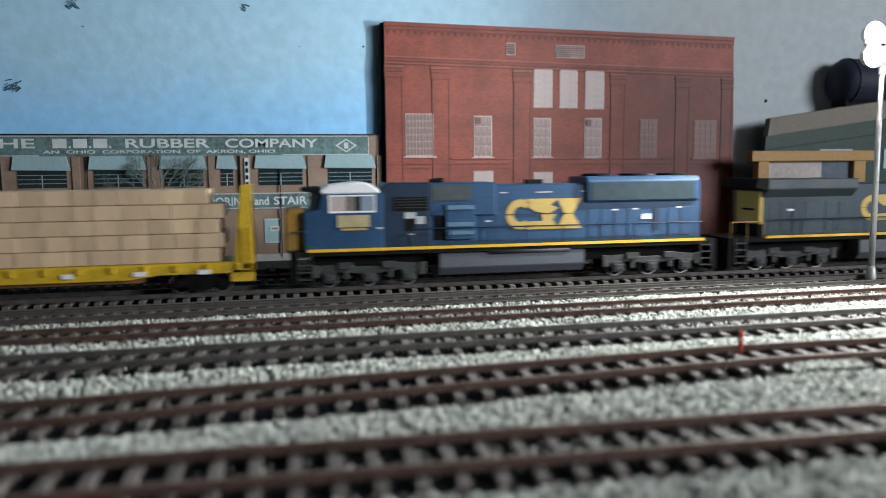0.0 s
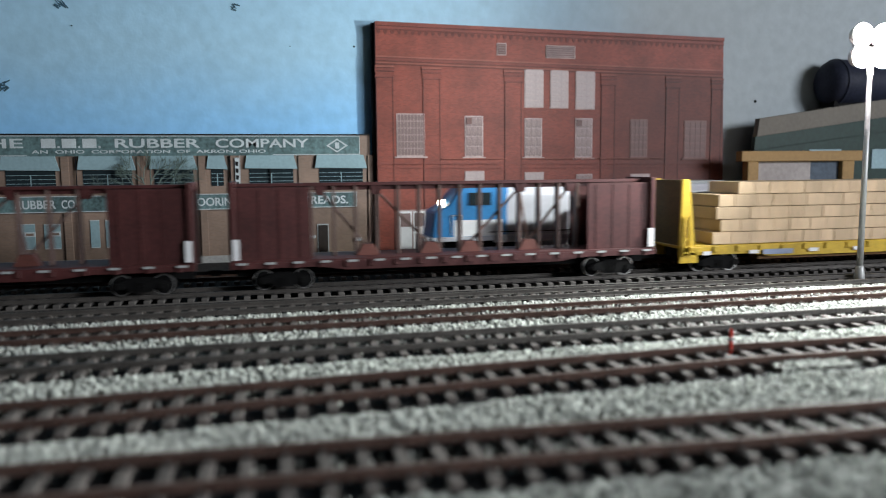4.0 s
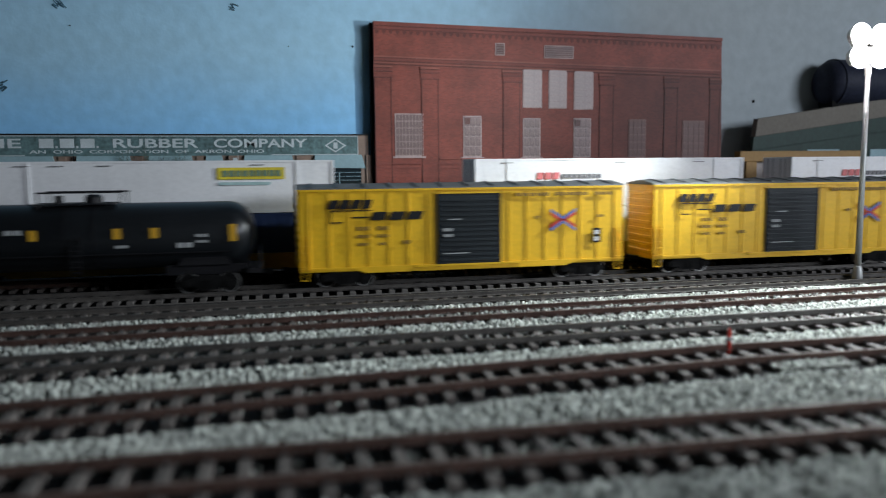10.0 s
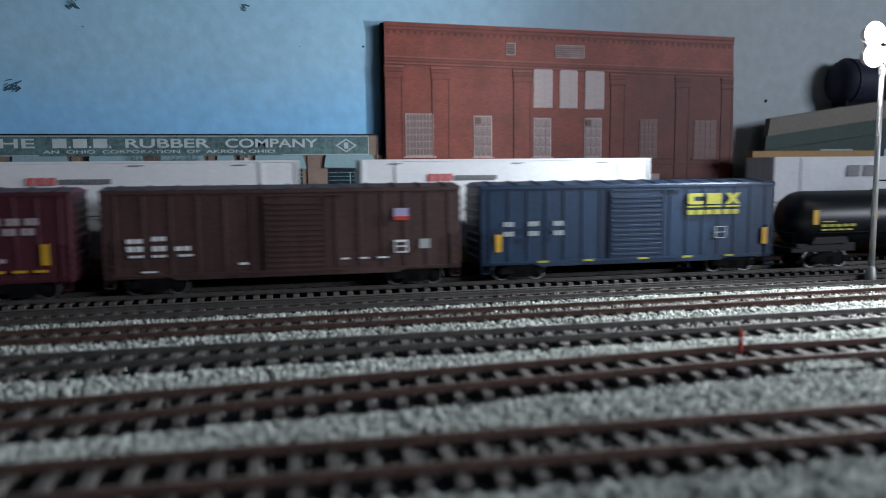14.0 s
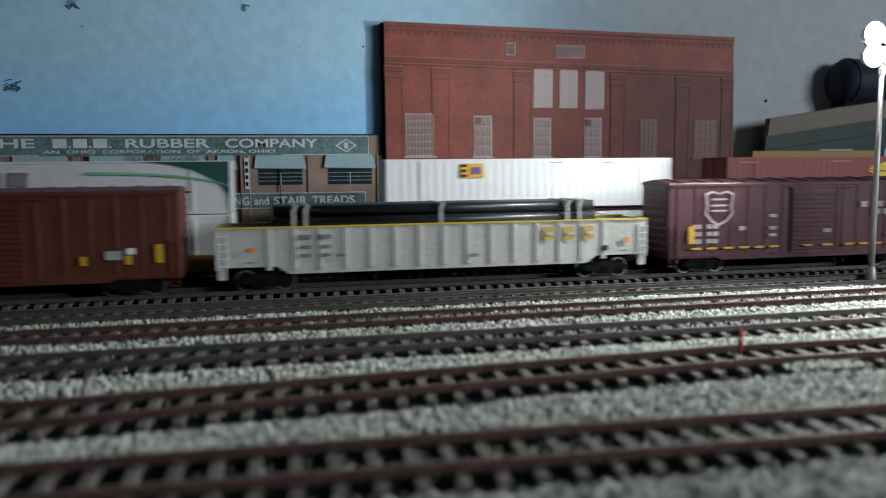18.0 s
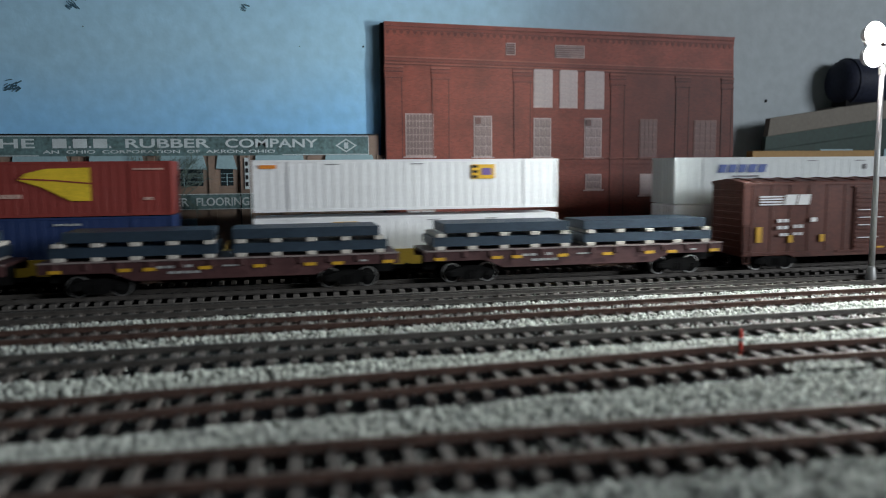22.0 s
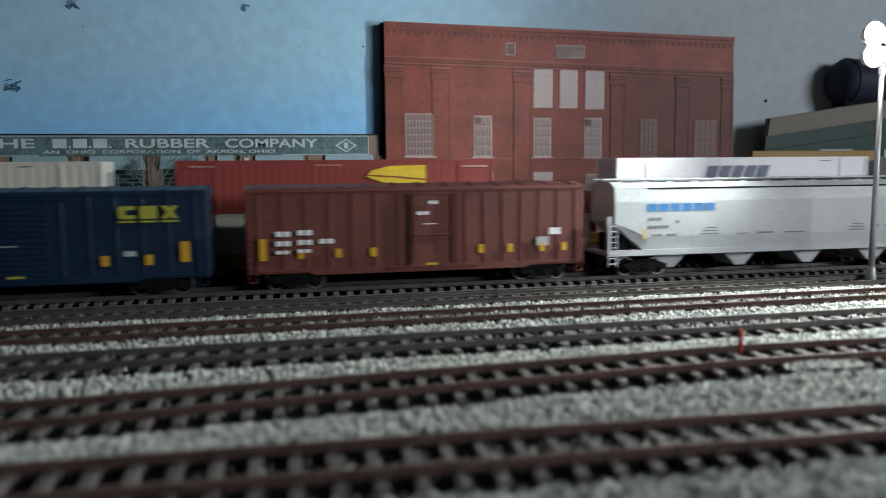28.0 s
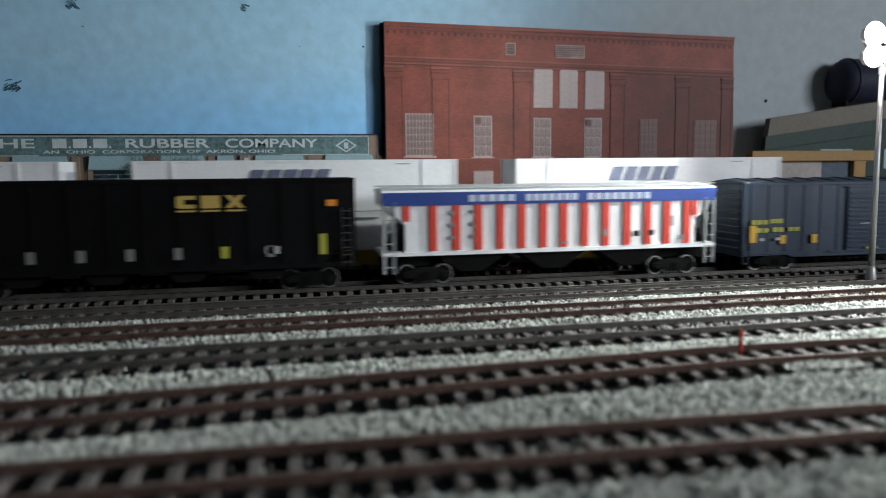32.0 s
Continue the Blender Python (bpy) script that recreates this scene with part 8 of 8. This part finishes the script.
def stones(name, count, place, seed, lo=0.00045, hi=0.00105, near=None):
    """Many small angular stones as one mesh; place(x, u) gives y and z from a place along the bed and across it, or nothing."""
    r = np.random.RandomState(seed)
    c = []
    while len(c) < count:
        x = r.uniform(*near) if near and r.uniform(0, 1) < 0.72 else r.uniform(-0.34, 0.62)
        q = place(x, r.uniform(0, 1), r)
        if q:
            c.append((x, q[0], q[1]))
    c = np.array(c)
    n = len(c)
    octa = np.array([(1, 0, 0), (-1, 0, 0), (0, 1, 0), (0, -1, 0), (0, 0, 1), (0, 0, -1)], float)
    rad = r.uniform(lo, hi, (n, 1, 1)) * r.uniform(0.65, 1.25, (n, 6, 1))
    ang = r.uniform(0, 2 * np.pi, n)
    til = r.uniform(-0.9, 0.9, n)
    ca, sa, ct, st = np.cos(ang), np.sin(ang), np.cos(til), np.sin(til)
    v = octa[None] * rad
    y = v[..., 1] * ct[:, None] - v[..., 2] * st[:, None]
    z = v[..., 1] * st[:, None] + v[..., 2] * ct[:, None]
    x = v[..., 0] * ca[:, None] - y * sa[:, None]
    y = v[..., 0] * sa[:, None] + y * ca[:, None]
    v = np.stack([x, y, z * 0.85], -1) + c[:, None, :]
    tri = np.array([(0, 2, 4), (2, 1, 4), (1, 3, 4), (3, 0, 4), (2, 0, 5), (1, 2, 5), (3, 1, 5), (0, 3, 5)])
    f = (tri[None] + 6 * np.arange(n)[:, None, None]).reshape(-1)
    me = bpy.data.meshes.new(name)
    me.vertices.add(6 * n)
    me.vertices.foreach_set("co", v.reshape(-1))
    me.loops.add(len(f))
    me.loops.foreach_set("vertex_index", f.astype(np.int32))
    me.polygons.add(8 * n)
    me.polygons.foreach_set("loop_start", np.arange(0, 24 * n, 3, dtype=np.int32))
    me.update(calc_edges=True)
    me.validate()
    me.materials.append(BALLAST)
    return tagged(new(name, me), "loose pale grey ballast stones", "ballast", kind="stuff")


def strip(a, b, inset_a=0.0140, inset_b=0.0140, base=0.0014, rise=0.0008):
    def place(x, u, r):
        y0 = track_y(a, x) + inset_a if a else 0.075
        y1 = track_y(b, x) - inset_b
        e = min(u, 1 - u)
        y = y0 + (y1 - y0) * u
        if e < 0.12 and r.uniform(0, 1) > 0.35 + 5 * e:
            return None
        return y, base + heap(x, y) + rise * min(1, e * 5) + r.uniform(-0.0003, 0.0004)
    return place


def between(name, base=0.0010, spread=0.0075, start=-1.0):
    def place(x, u, r):
        if x < start + 0.05 * r.uniform(-1, 1):
            return None
        return track_y(name, x) + (u * 2 - 1) * spread, base + r.uniform(-0.0004, 0.0004)
    return place


def bed(name, a, b, ia, ib):
    s = Shape()
    n = 60
    rows = []
    for i in range(n + 1):
        x = -0.6 + 1.5 * i / n
        y0 = track_y(a, x) + ia if a else -0.02
        y1 = track_y(b, x) - ib
        rows.append([(x, y0, 0.0002), (x, y0 + 0.002, 0.0013), (x, (y0 + y1) / 2, 0.0017), (x, y1 - 0.002, 0.0013), (x, y1, 0.0002)])
    v = [p for row in rows for p in row]
    f = [(i * 5 + j, (i + 1) * 5 + j, (i + 1) * 5 + j + 1, i * 5 + j + 1) for i in range(n) for j in range(4)]
    s.add(v, f)
    return tagged(new(name, s.mesh(name, BED)), "bed of packed grey ballast", "ballast bed", kind="structure")


for a, b, cnt, ia, ib, near in [(None, "t6", 17000, 0.0, 0.0172, (-0.14, 0.26)), ("t6", "t5", 12000, 0.0105, 0.0205, (-0.16, 0.32)), ("t5", "t4", 10000, 0.0105, 0.0182, (-0.18, 0.38)), ("t4", "t3", 7000, 0.0100, 0.0115, (-0.2, 0.44)), ("t3", "t2", 8000, 0.0100, 0.0125, (-0.22, 0.5))]:
    bed("ballast_bed", a, b, ia, ib)
    stones("ballast_stones", cnt, strip(a, b, ia, ib), cnt % 97, near=near)
for name, cnt, base, start in [("t6", 3600, 0.0004, 0.02), ("t6", 2400, 0.0010, 0.08), ("t5", 1500, 0.0004, -0.2), ("t5", 1300, 0.0008, 0.16), ("t4", 1500, 0.0005, -0.2), ("t3", 1800, 0.0008, -0.2), ("t2", 700, 0.0008, -0.2)]:
    stones("ballast_stones", cnt, between(name, base, 0.0075, start), cnt % 89 + 3, 0.00035, 0.0008)
for name, cnt, base, start in [("t2", 1300, 0.0010, 0.02), ("t3", 2600, 0.0019, 0.05), ("t4", 1800, 0.0016, 0.08)]:
    stones("ballast_stones", cnt, between(name, base, 0.0078, start), cnt % 83 + 5, 0.00035, 0.0008)


def shoulder(x, u, r):
    """Ballast spilt below the running track, thinning out towards its dark end."""
    if x < 0.05 + 0.22 * r.uniform(0, 1):
        return None
    return 0.3480 + 0.0105 + u * 0.0045, 0.0012 + r.uniform(-0.0003, 0.0006)


def spill(x, u, r):
    """Ballast heaped over the near tie ends at the turnout."""
    e = (x - 0.1690) / 0.0150
    if abs(e) > 1 or r.uniform(0, 1) < e * e:
        return None
    return track_y("t5", x) - 0.0180 + u * 0.0085, 0.0020 + r.uniform(-0.0004, 0.0004)


stones("ballast_stones", 420, spill, 23, 0.0004, 0.0009)
stones("ballast_stones", 1400, shoulder, 41, 0.0004, 0.0009)

# ---- what moves: both trains roll along their tracks, wheels turning ----
RUN_FRONT = [(0, 0.0000), (1, 0.1216), (2, 0.2437), (3, 0.3590), (3.5, 0.4200), (5.5, 0.6440), (6.5, 0.7649), (7.5, 0.8850), (8.5, 1.0044), (9.5, 1.1219), (10.5, 1.2385), (11.5, 1.3545),
    (12.5, 1.4752), (13.5, 1.5978), (14.5, 1.7199), (16.5, 1.9633), (17.5, 2.0850), (18.5, 2.2085), (19, 2.2692), (19.5, 2.3284), (20.5, 2.4502), (21.5, 2.5715), (22.5, 2.6895), (23.5,
    2.8093), (24.5, 2.9258), (25, 2.9864), (25.5, 3.0450), (27.5, 3.2824), (28, 3.3418), (28.5, 3.3987), (29, 3.4553), (29.5, 3.5123), (30, 3.5719), (30.5, 3.6294), (31.5, 3.7495), (32,
    3.8095)]
RUN_REAR = [(0, 0.8235), (5.5, 0.1267), (6.5, 0.0000), (7.5, -0.1267), (8.5, -0.2550), (9.5, -0.3850), (10, -0.4472), (10.5, -0.5085), (11.5, -0.6365), (12, -0.7010), (12.5, -0.7661), (13,
    -0.8322), (13.5, -0.8966), (14, -0.9610), (14.5, -1.0271), (16.5, -1.2952), (17, -1.3614), (17.5, -1.4272), (18, -1.4901), (18.5, -1.5543), (19, -1.6217), (19.5, -1.6840), (20, -1.7487),
    (20.5, -1.8151), (21, -1.8842), (21.5, -1.9515), (22, -2.0165), (22.5, -2.0805), (23, -2.1471), (23.5, -2.2080), (24, -2.2690), (24.5, -2.3300), (25, -2.3780), (25.5, -2.4465), (27.5,
    -2.7011), (28, -2.7616), (28.5, -2.8251), (29.5, -2.9500), (30, -3.0133), (30.5, -3.0786), (31, -3.1433), (31.5, -3.2050), (32, -3.2677)]


def run_at(run, t):
    return float(np.interp(t, [r[0] for r in run], [r[1] for r in run]))


def turn_wheels(car, mid, run):
    """Wheelsets roll while their car is near."""
    seen = [k for k in range(0, 32 * FPS + 1) if -0.42 < mid + run_at(run, k / FPS) < 0.72]
    if not seen:
        return
    for tr in car.children:
        if not tr.name.startswith("truck"):
            continue
        for ws in tr.children:
            at = ws.location.copy()
            rows = [(k / FPS, pose(*at, 0, math.degrees(run_at(run, k / FPS) / WHEEL_R), 0)) for k in seen]
            if seen[0] > 0:
                rows.insert(0, (0, rows[0][1]))
            if seen[-1] < 32 * FPS:
                rows.append((32.0, rows[-1][1]))
            walk(ws, rows)


def motions():
    for ob, mid in front:
        walk(ob, [(t, pose(mid + s, FRONT_Y, RAIL_Z)) for t, s in RUN_FRONT])
        turn_wheels(ob, mid, RUN_FRONT)
    for ob, mid, lift in rear:
        walk(ob, [(t, pose(mid + s, REAR_Y, RAIL_Z + lift)) for t, s in RUN_REAR])
        turn_wheels(ob, mid, RUN_REAR)


motions()
